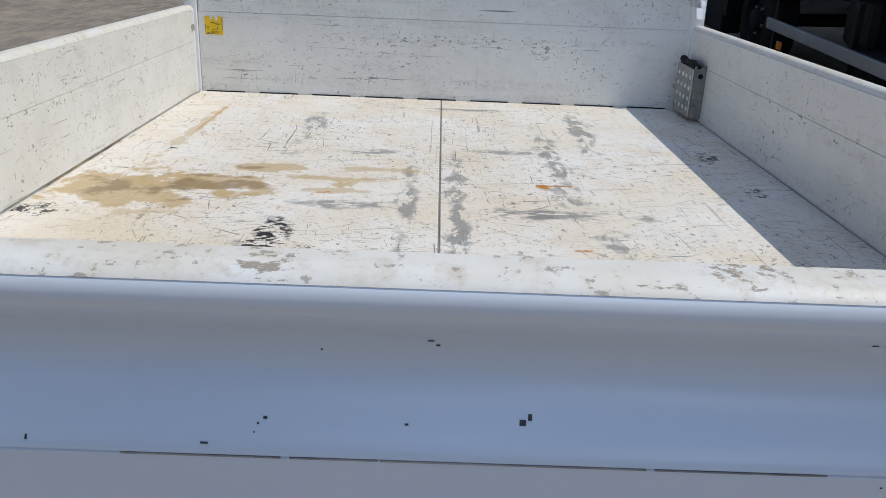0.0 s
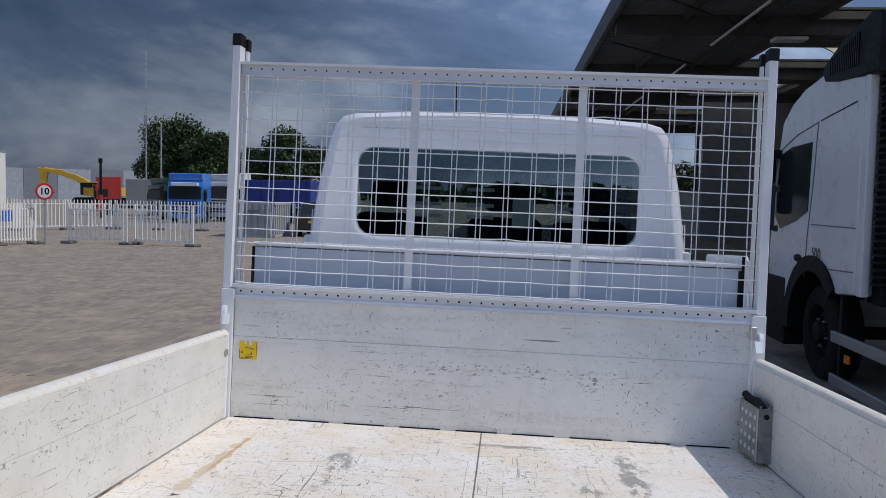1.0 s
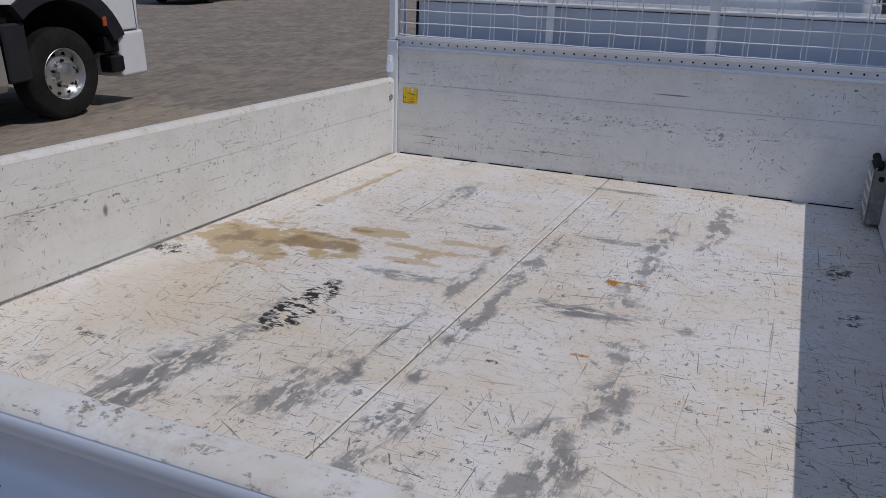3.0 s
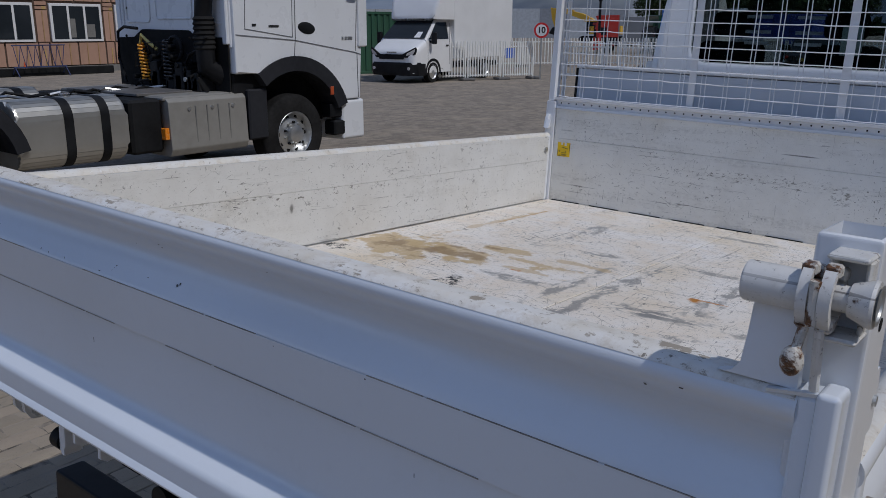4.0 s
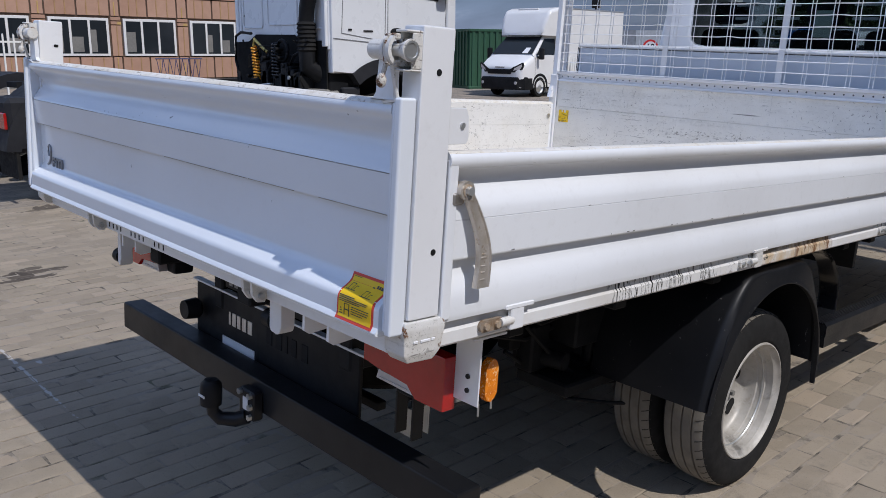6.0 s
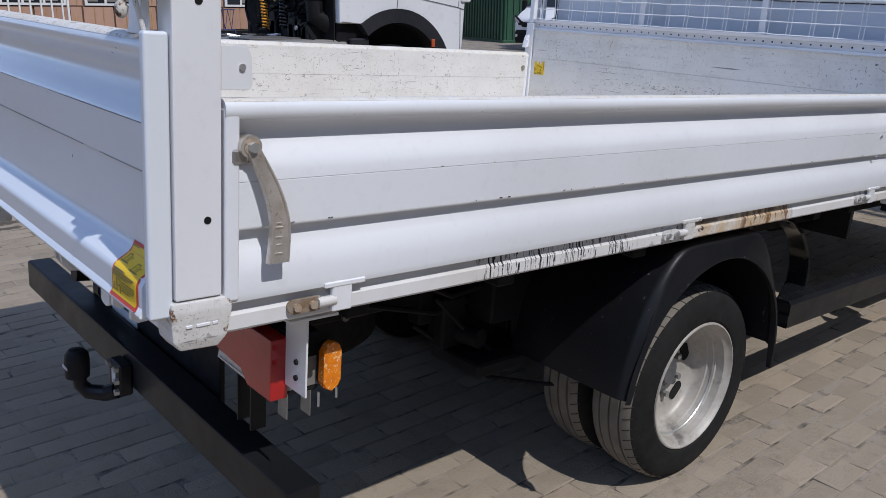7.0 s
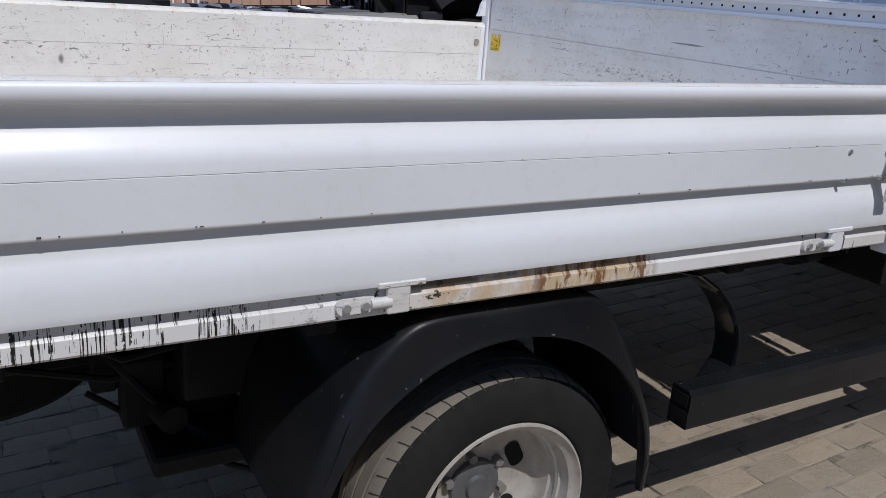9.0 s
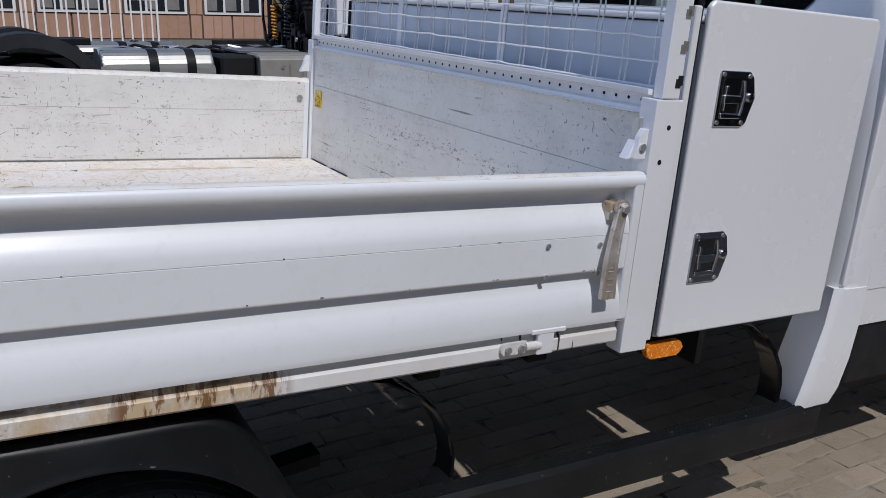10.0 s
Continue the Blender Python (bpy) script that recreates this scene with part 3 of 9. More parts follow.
    # tan spill: pale fringe, brown core, thin arms
    for ctr, size, op in (((-0.76, 2.06, 0.97), (0.22, 0.15, 0.3), 0.8), ((-0.56, 2.14, 0.97), (0.24, 0.11, 0.3), 0.75), ((-0.47, 2.31, 0.97), (0.12, 0.05, 0.3), 0.75), ((-0.30, 2.22, 0.97), (0.16, 0.030, 0.3), 0.7), ((-0.15, 2.33, 0.97), (0.13, 0.022, 0.3), 0.6),
                          ((-0.24, 2.10, 0.97), (0.12, 0.025, 0.3), 0.6), ((-0.68, 1.86, 0.97), (0.09, 0.05, 0.3), 0.45), ((-0.80, 2.80, 0.97), (0.022, 0.40, 0.3), 0.55)):
        c = k.mix(k.calc("MULTIPLY", k.blob(ctr, size, 0.95, 10.0, 0.3), op), c, (0.52, 0.37, 0.17))
    for ctr, size in (((-0.78, 2.06, 0.97), (0.17, 0.10, 0.3)), ((-0.58, 2.10, 0.97), (0.18, 0.06, 0.3)), ((-0.50, 2.30, 0.97), (0.06, 0.025, 0.3)), ((-0.62, 2.20, 0.97), (0.10, 0.02, 0.3))):
        c = k.mix(k.calc("MULTIPLY", k.blob(ctr, size, 1.1, 11.0, 0.6), 0.75), c, (0.27, 0.175, 0.08))
    c = k.mix(k.calc("MULTIPLY", k.blob((-0.79, 2.95, 0.97), (0.008, 0.30, 0.3), 0.5, 12.0, 0.3), 0.7), c, (0.50, 0.31, 0.10))
    for ctr, size in (((0.345, 2.215, 0.97), (0.022, 0.035, 0.3)), ((0.379, 1.703, 0.97), (0.022, 0.010, 0.3)), ((-0.26, 2.08, 0.97), (0.03, 0.014, 0.3)), ((0.40, 2.225, 0.97), (0.07, 0.006, 0.3))):
        c = k.mix(k.blob(ctr, size, 0.7, 30.0, 0.6), c, (0.50, 0.20, 0.02))
    # tar prints
    tar = k.calc("MULTIPLY", k.blob((-0.338, 1.645, 0.97), (0.060, 0.185, 0.3), 0.35, 9.0, 0.15), k.ramp(k.noise(44.0, 5.0, 0.68, k.place(scale=(0.7, 1.4, 1), turn=(0, 0, 35))), 0.49, 0.52))
    c = k.mix(tar, c, (0.02, 0.019, 0.019))
    for ctr, size in (((-0.93, 1.86, 0.97), (0.07, 0.05, 0.3)), ((0.21, 1.575, 0.97), (0.02, 0.012, 0.3)), ((-0.36, 1.19, 0.97), (0.012, 0.02, 0.3)), ((-0.80, 2.50, 0.97), (0.04, 0.012, 0.3)), ((-0.66, 1.28, 0.97), (0.05, 0.02, 0.3)), ((0.93, 2.62, 0.97), (0.04, 0.1, 0.3)), ((0.96, 2.25, 0.97), (0.035, 0.05, 0.3))):
        c = k.mix(k.calc("MULTIPLY", k.blob(ctr, size, 0.9, 24.0, 0.2), k.ramp(k.noise(48.0, 4.0), 0.48, 0.53)), c, (0.04, 0.036, 0.034))
    k.bump(k.noise(70.0, 5.0, 0.7), 0.3, 0.0016)
    return k.done(c, k.ramp(k.noise(9.0, 4.0), 0.3, 0.7, 0.42, 0.66))


FLOOR = bed_floor_paint()


def rail_paint():
    """The white bed rail under the side panel, with tar runs, a rusty stretch and grime."""
    k = Nodes("stained_white_rail", 0.45)
    c = k.mix(k.ramp(k.noise(4.0, 6.0, 0.6), 0.4, 0.7, 0.0, 0.4), (0.74, 0.74, 0.73), (0.48, 0.42, 0.32))
    y = k.axis("Y")
    z = k.axis("Z")

    def run(y0, y1, soft):
        return k.calc("MULTIPLY", k.ramp(y, y0, y0 + soft), k.ramp(y, y1, y1 - soft))
    drips = k.ramp(k.noise(1.0, 4.0, 0.65, k.place(scale=(6, 230, 4.0))), 0.515, 0.54)
    fade = k.ramp(k.noise(1.0, 4.0, 0.6, k.place(scale=(3, 90, 45))), 0.40, 0.47)
    clump = k.ramp(k.noise(1.0, 4.0, 0.6, k.place(scale=(5, 16, 10))), 0.40, 0.54)
    tar = k.calc("MULTIPLY", k.calc("MULTIPLY", k.calc("MULTIPLY", drips, fade), clump), run(1.10, 1.84, 0.20))
    c = k.mix(k.ramp(tar, 0.25, 0.5), c, (0.012, 0.011, 0.010))
    few = k.calc("MULTIPLY", k.ramp(k.noise(1.0, 2.0, 0.5, k.place(scale=(4, 34, 1.0))), 0.64, 0.67), run(2.9, 3.5, 0.05))
    c = k.mix(few, c, (0.03, 0.028, 0.026))
    rust = k.calc("MULTIPLY", k.ramp(k.noise(16.0, 6.0, 0.7, k.place(scale=(1, 1.0, 0.5))), 0.36, 0.56), run(2.02, 2.66, 0.10))
    c = k.mix(k.calc("MULTIPLY", rust, 0.80), c, (0.52, 0.36, 0.17))
    burn = k.calc("MULTIPLY", k.ramp(k.noise(1.0, 5.0, 0.7, k.place(scale=(6, 34, 9))), 0.50, 0.56), run(2.30, 2.66, 0.04))
    c = k.mix(k.calc("MULTIPLY", burn, 0.9), c, (0.17, 0.070, 0.018))
    dark = k.calc("MULTIPLY", k.calc("MULTIPLY", k.ramp(k.noise(11.0, 6.0, 0.7), 0.45, 0.6), k.ramp(z, 0.936, 0.944)), run(2.0, 2.64, 0.05))
    c = k.mix(k.calc("MULTIPLY", dark, 0.8), c, (0.09, 0.06, 0.035))
    spots = k.calc("MULTIPLY", k.ramp(k.noise(1.0, 5.0, 0.7, k.place(scale=(30, 42, 60))), 0.56, 0.60), run(1.80, 2.20, 0.10))
    c = k.mix(spots, c, (0.035, 0.026, 0.020))
    crack = k.calc("MULTIPLY", k.ramp(k.noise(1.0, 3.0, 0.6, k.place(scale=(3, 20, 2), move=(0, 0.4, 0))), 0.665, 0.675), run(2.75, 3.50, 0.04))
    c = k.mix(crack, c, (0.05, 0.04, 0.035))
    k.bump(k.noise(60.0, 4.0), 0.2, 0.001)
    return k.done(c)


RAIL = rail_paint()


# ---- the tipper truck, in its own axes ----
truck = thing("tipper_truck", TRUCK, "white tipper truck with dropside load bed standing on paving", "truck")
MID = 0.048


def mirror(x):
    return 2 * MID - x


def both(f):
    """Builds a part on the right flank and its mirror on the left."""
    return f(lambda x: x, 1), f(mirror, -1)


SIDE_PROFILE = [(0.004, 0.9635), (0.026, 0.958), (0.032, 0.957), (0.0395, 0.9605), (0.043, 0.975), (0.0425, 1.006), (0.038, 1.030), (0.029, 1.052), (0.021, 1.066), (0.019, 1.084),
                (0.022, 1.090), (0.037, 1.0925), (0.0405, 1.098), (0.0405, 1.1775), (0.0388, 1.1785), (0.0405, 1.1795), (0.0395, 1.196), (0.036, 1.210), (0.028, 1.225),
                (0.018, 1.238), (0.011, 1.250), (0.009, 1.262), (0.011, 1.274), (0.018, 1.283), (0.034, 1.2862), (0.0410, 1.2885), (0.0450, 1.2945), (0.0462, 1.302), (0.0450, 1.3095), (0.0412, 1.3160), (0.0350, 1.3200), (0.0280, 1.3215),
                (0.0200, 1.3215), (0.0110, 1.3190), (0.0040, 1.3140), (0.0, 1.306), (0.0, 1.182), (0.002, 1.179), (0.0, 1.176), (0.0, 0.972)]
GATE_PROFILE = [(0.004, 0.944), (0.050, 0.942), (0.058, 0.944), (0.060, 0.949), (0.0575, 0.954), (0.0530, 0.960), (0.0530, 0.994), (0.0515, 1.002), (0.0465, 1.010), (0.028, 1.021), (0.0185, 1.028), (0.0135, 1.037),
                (0.0100, 1.048), (0.0160, 1.182), (0.0172, 1.1875), (0.0268, 1.1895), (0.0280, 1.1930), (0.0362, 1.2745), (0.0340, 1.2755), (0.0362, 1.2765), (0.0348, 1.284), (0.0275, 1.295), (0.0190, 1.307), (0.0115, 1.319),
                (0.0070, 1.331), (0.0065, 1.342), (0.0095, 1.353), (0.0165, 1.363), (0.0260, 1.3715), (0.0350, 1.379), (0.0420, 1.3865), (0.0460, 1.3935), (0.0470, 1.400), (0.0455, 1.4065), (0.0420, 1.4120), (0.0370, 1.4157), (0.0310, 1.4178), (0.0250, 1.4185),
                (0.006, 1.4185), (0.001, 1.4155), (0.0, 1.409), (0.0, 1.262), (0.002, 1.259), (0.0, 1.256), (0.0, 0.952)]

# load floor: two sheets with an open seam, over a dark subframe
part("seam_strip", box(0.040, 0.056, 0.480, 3.495, 0.9535, 0.9645), GREYBOX, truck)
part("floor_sheet", box(-0.980, 0.0455, 0.478, 3.497, 0.955, 0.968, 0.002), FLOOR, truck, "scraped white steel floor sheet with tan spill")
part("floor_sheet", box(0.0505, 1.081, 0.478, 3.497, 0.955, 0.968, 0.002), FLOOR, truck, "scraped white steel floor sheet with rust spots")
part("subframe", box(-0.97, 1.07, 0.49, 3.49, 0.905, 0.953, 0.004), CHASSIS, truck)
for xa in (0.30, -0.26):
    part("bed_beam", box(xa, xa + 0.07, 0.55, 3.45, 0.80, 0.904, 0.006), CHASSIS, truck)
for yc in (0.9, 1.35, 1.9, 2.45, 3.0, 3.3):
    part("cross_member", box(-0.95, 1.045, yc - 0.03, yc + 0.03, 0.845, 0.903, 0.005), CHASSIS, truck)


def bed_rail(fx, s):
    bm = bmesh.new()
    pts = [(1.045, 0.900), (1.108, 0.900), (1.112, 0.905), (1.112, 0.932), (1.104, 0.940), (1.100, 0.962), (1.045, 0.962)]
    add_prism(bm, pts, lambda u, v, a: (fx(u), a, v), 0.552, 3.478)
    return part("bed_rail", bm, RAIL, truck, "white bed rail with black tar runs and rust")


rail_r, rail_l = both(bed_rail)


def side_panel(fx, s):
    bm = bmesh.new()
    add_prism(bm, SIDE_PROFILE, lambda d, z, a: (fx(1.083 + d), a, z), 0.5525, 3.4855)
    ob = part("side_panel", bm, SIDE_OUT if s > 0 else INNER, truck, "white ribbed dropside panel, scuffed inside" if s > 0 else "white dropside panel scratched on the inside")
    # scuffed inner skin, a thin sheet on the inside
    part("inner_skin", box(*sorted((fx(1.0795), fx(1.0826))), 0.584, 3.464, 0.974, 1.1794, 0.0006), INNER, ob)
    part("inner_skin", box(*sorted((fx(1.0795), fx(1.0826))), 0.584, 3.464, 1.1803, 1.304, 0.0006), INNER, ob)
    part("top_edge", rolled([(0.0, 1.3045), (0.0040, 1.3140), (0.0110, 1.3190), (0.0200, 1.3215), (0.0280, 1.3215), (0.0350, 1.3200), (0.0395, 1.3170)], lambda d, z, a: (fx(1.083 + d), a, z), 0.5535, 3.4845), EDGE_SIDE, ob, "chipped top edge")
    for ya, yb in ((0.5515, 0.580), (3.458, 3.4865)):
        part("end_cap", box(*sorted((fx(1.080), fx(1.1275))), ya, yb, 0.964, 1.3080, 0.006, seg=3), SIDE_OUT, ob)
    return ob


panel_r, panel_l = both(side_panel)


def lever(y, flip):
    """Cast lever lock at an end of the side panel; flip +1 swings towards the front."""
    piv = Vector((1.132, y, 1.243))
    bm = bmesh.new()
    add_cyl(bm, (1.098, y, 1.243), (1.139, y, 1.243), 0.0165, n=18)
    add_box(bm, 1.108, 1.132, y - 0.030, y + 0.000, 1.212, 1.238, 0.004)
    plate = part("lock_hub", bm, STEEL, panel_r, "rust-tinged steel lock hub")
    part("lock_body", box(1.098, 1.126, y - 0.030, y + 0.008, 1.211, 1.256, 0.006, seg=2), RUST_BROWN, plate, "rust-brown lock body")
    part("washer", cyl((1.138, y, 1.243), (1.1415, y, 1.243), 0.0140, n=24), RUST_BROWN if flip > 0 else RUSTY, plate, "rust-stained washer")
    part("bolt", cyl((1.139, y, 1.243), (1.152, y, 1.243), 0.0095, n=6), GALV, plate)
    # a bowed flat blade with a raised rim, narrow at the hub and square at its tip
    n = 16
    shapes = []
    reach = 0.052 if flip > 0 else 0.026
    for i in range(n + 1):
        t = i / n
        yy = y + flip * (reach * math.sin(min(1.0, 1.35 * t) * math.pi / 2) - 0.012 * max(0.0, t - 0.72))
        zz = 1.246 - 0.212 * t
        xx = 1.136 + 0.016 * math.sin(t * math.pi * 0.62)
        w = 0.0140 + 0.0075 * t
        rim = min(0.0045, w * 0.3)
        deep = 0.0034 if 0.15 < t < 0.985 else 0.0
        ring = [(-0.007, -w), (0.003, -w), (0.0055, -w + 0.002), (0.0055, -w + rim), (0.0055 - deep, -w + rim + 0.0018), (0.0055 - deep, w - rim - 0.0018), (0.0055, w - rim), (0.0055, w - 0.002), (0.003, w), (-0.007, w)]
        shapes.append([Vector((xx + a, yy + b, zz)) for a, b in ring])
    bm = bmesh.new()
    add_loft(bm, shapes)
    add_cyl(bm, (1.128, y, 1.243), (1.1400, y, 1.243), 0.0200, n=24)
    arm = part("lever_arm", bm, LEVER, panel_r, "cast steel lever handle, worn bare with tan edges", smooth=28)
    for dz, hw in ((0.0, 0.009), (0.016, 0.007), (0.030, 0.009), (0.048, 0.010), (0.056, 0.006)):
        ya = y + flip * (reach - 0.003)
        part("raised_mark", box(1.1515, 1.1553, ya - hw, ya + hw * 0.6, 1.050 + dz, 1.0535 + dz, 0.0006), LEVER, arm)


lever(0.594, 1)
lever(3.418, -1)
# paint chips along the panel's edges
rc = random.Random(31)
for i in range(46):
    y = rc.uniform(0.65, 3.40)
    z, d = rc.choice(((1.0975, 0.0408), (1.0975, 0.0408), (1.0975, 0.0408), (1.1800, 0.0406), (1.2925, 0.0432), (1.2925, 0.0432)))
    w, h = rc.uniform(0.001, 0.009), rc.uniform(0.0008, 0.0024)
    part("paint_chip", box(1.083 + d - 0.002, 1.083 + d + 0.0006, y, y + w, z, z + h), DARKINK, panel_r)
# rivets by the front lock
for y, z in ((3.227, 1.164), (3.375, 1.158), (3.230, 1.092), (3.378, 1.090)):
    part("rivet", cyl((1.112, y, z), (1.128, y, z), 0.006, n=10), GALV, panel_r)


def hinge(fx, s):
    for yc in (0.800, 2.010, 3.250):
        bm = bmesh.new()
        add_box(bm, *sorted((fx(1.112), fx(1.126))), yc - 0.020, yc + 0.026, 0.905, 0.966, 0.003)
        add_box(bm, *sorted((fx(1.108), fx(1.1275))), yc - 0.040, yc + 0.056, 0.957, 0.968, 0.002)
        h = part("hinge", bm, WHITE if yc > 2.5 or yc < 1 else CASTING, panel_r if s > 0 else panel_l, "white welded panel hinge")
        bm = bmesh.new()
        add_prism(bm, round_rect(0.078, 0.028, 0.0135, 4, yc - 0.078, 0.928), lambda u, v, a: (fx(a), u, v), 1.112, 1.121)
        base = part("hinge_plate", bm, RUST_DARK if yc < 1 else CASTING, h, "rust-stained hinge plate")
        for dy in (-0.099, -0.063):
            part("bolt", cyl((fx(1.121), yc + dy, 0.928), (fx(1.128), yc + dy, 0.928), 0.0080, n=10), RUST_BROWN if yc < 1 else GALV, h)
        part("pin", cyl((fx(1.120), yc - 0.052, 0.929), (fx(1.120), yc - 0.012, 0.929), 0.0105, n=14), CASTING, h)


both(hinge)


def rear_post(fx, s):
    x0, x1 = sorted((fx(1.066), fx(1.124)))
    bm = bmesh.new()
    add_box(bm, x0, x1, 0.463, 0.548, 0.979, 1.562, 0.005, seg=2)
    top = max(bm.faces, key=lambda f: (f.calc_center_median().z, f.calc_area()))
    r = bmesh.ops.inset_region(bm, faces=[top], thickness=0.001)
    bmesh.ops.translate(bm, verts=list(top.verts), vec=(0, 0, -0.06))
    post = part("rear_post", bm, WHITE, truck, "white hollow corner post with chipped rim")
    if s < 0:
        part("bolt_hole", prism(round_rect(0.016, 0.010, 0.0045, 4, 0.522, 1.474), lambda u, v, a: (fx(a), u, v), 1.0648, 1.0662), DARK_GAP, post)
    for y, z in ((0.508, 1.476), (0.521, 1.118)):
        part("bolt_hole", cyl((fx(1.1235), y, z), (fx(1.1247), y, z), 0.0068, n=14), DARK_GAP, post)
    # cast foot under the post
    lo = [(fx(1.064), 0.470, 0.886), (fx(1.120), 0.472, 0.886), (fx(1.122), 0.540, 0.884), (fx(1.064), 0.540, 0.886)]
    m1 = [(fx(1.062), 0.456, 0.905), (fx(1.126), 0.456, 0.905), (fx(1.128), 0.556, 0.905), (fx(1.062), 0.556, 0.905)]
    m2 = [(fx(1.062), 0.452, 0.960), (fx(1.128), 0.452, 0.960), (fx(1.130), 0.566, 0.960), (fx(1.062), 0.566, 0.960)]
    hi = [(fx(1.064), 0.456, 0.977), (fx(1.125), 0.456, 0.977), (fx(1.127), 0.562, 0.977), (fx(1.064), 0.562, 0.977)]
    bm = bmesh.new()
    add_loft(bm, [lo, m1, m2, hi])
    bmesh.ops.bevel(bm, geom=list(bm.edges), offset=0.004, segments=2, affect="EDGES", profile=0.5)
    foot = part("post_foot", bm, CASTING, post, "chipped white cast foot")
    for dy, w in ((0.478, 0.012), (0.497, 0.026), (0.527, 0.010)):
        part("raised_mark", box(*sorted((fx(1.1275), fx(1.1302))), dy, dy + w, 0.930, 0.936, 0.001), WHITE, foot)
    # side gusset with its hole
    pts = [(0.5485, 1.336), (0.598, 1.336), (0.604, 1.340), (0.607, 1.350), (0.604, 1.392), (0.596, 1.409), (0.5485, 1.409)]
    part("gusset", prism(pts, lambda u, v, a: (fx(a), u, v), 1.110, 1.119, 0.0015), WHITE, post)
    part("bolt", cyl((fx(1.119), 0.586, 1.374), (fx(1.1225), 0.586, 1.374), 0.006, n=12), GALV, post)
    # lock jaw: cheek plates and rusty claws round the gate's pin
    bm = bmesh.new()
    add_box(bm, *sorted((fx(1.086), fx(1.092))), 0.436, 0.466, 1.478, 1.548, 0.002)
    add_box(bm, *sorted((fx(1.086), fx(1.121))), 0.424, 0.466, 1.546, 1.551, 0.002)
    add_box(bm, *sorted((fx(1.086), fx(1.121))), 0.420, 0.466, 1.474, 1.479, 0.002)
    add_box(bm, *sorted((fx(1.116), fx(1.121))), 0.440, 0.466, 1.479, 1.546, 0.002)
    part("jaw", bm, CASTING, post, "white lock jaw, paint flaking")
    for xa, xb, r in ((1.072, 1.081, 0.0300), (1.090, 1.100, 0.0310)):
        bm = bmesh.new()
        ring = [(0.428 + a, 1.513 + b) for a, b in arc(0, 0, r, -250, 40, 16)]
        ring += [(0.428 + a, 1.513 + b) for a, b in arc(0, 0, r - 0.008, 40, -250, 16)]
        add_prism(bm, ring, lambda u, v, a: (fx(a), u, v), xa, xb)
        cl = part("claw", bm, CASTING, post, "white lock claw with rusted ends")
        for ang in (-250, 40, -105):
            ca, sa = math.cos(radians(ang)), math.sin(radians(ang))
            part("claw_tip", box(*sorted((fx(xa - 0.002), fx(xb + 0.002))), -0.008, 0.008, -0.006, 0.006, 0.0025, m=Matrix.Translation((0, 0.428 + (r - 0.005) * ca, 1.513 + (r - 0.005) * sa))), RUSTY, cl, "rusty claw end")
    part("claw_link", cyl((fx(1.086), 0.402, 1.530), (fx(1.086), 0.404, 1.490), 0.005, n=10), RUSTY, post)
    bm = bmesh.new()
    bmesh.ops.create_uvsphere(bm, u_segments=12, v_segments=8, radius=0.0105, matrix=Matrix.Translation((fx(1.076), 0.404, 1.455)) @ Matrix.Diagonal((1, 1, 1.35, 1)))
    add_cyl(bm, (fx(1.076), 0.404, 1.455), (fx(1.080), 0.410, 1.486), 0.0045, n=8)
    part("release_knob", bm, RUSTY, post, "rusty release knob")
    part("release_rod", cyl((fx(1.092), 0.415, 1.485), (fx(1.092), 0.432, 1.424), 0.0045, n=10), CASTING, post)
    return post


post_rr, post_rl = both(rear_post)


# tailgate
bm = bmesh.new()
add_prism(bm, GATE_PROFILE, lambda d, z, a: (a, 0.475 - d, z), -0.985, 1.080)
gate = part("tailgate", bm, GATE_OUT, truck, "white ribbed steel tailgate, shut")
part("inner_skin", box(-0.975, 1.070, 0.4755, 0.4785, 0.972, 1.250, 0.001), INNER, gate)
part("top_edge", rolled([(0.0, 1.405), (0.001, 1.4155), (0.006, 1.4185), (0.0250, 1.4185), (0.0310, 1.4178), (0.0370, 1.4157), (0.0420, 1.4120), (0.0440, 1.4090)], lambda d, z, a: (a, 0.475 - d, z), -0.983, 1.078), EDGE, gate, "chipped grimy top edge")


SEAM_GRIME = plain("seam_grime", (0.36, 0.335, 0.30), 0.8, 0.0, 0.6, 60.0)
rs = random.Random(12)
for z, tall in ((1.2748, 0.0011), (1.1890, 0.0016)):
    x = -0.975
    while x < 1.07:
        w = rs.uniform(0.03, 0.22)
        if rs.random() < (0.92 if z > 1.2 else 0.75):
            yy = 0.475 - (0.0352 if z > 1.2 else 0.0268)
            part("seam_line", box(x, min(x + w, 1.072), yy - 0.0016, yy + 0.002, z, z + tall * rs.uniform(0.7, 1.25)), SEAM_GRIME, gate)
        x += w + rs.uniform(0.0, 0.01)


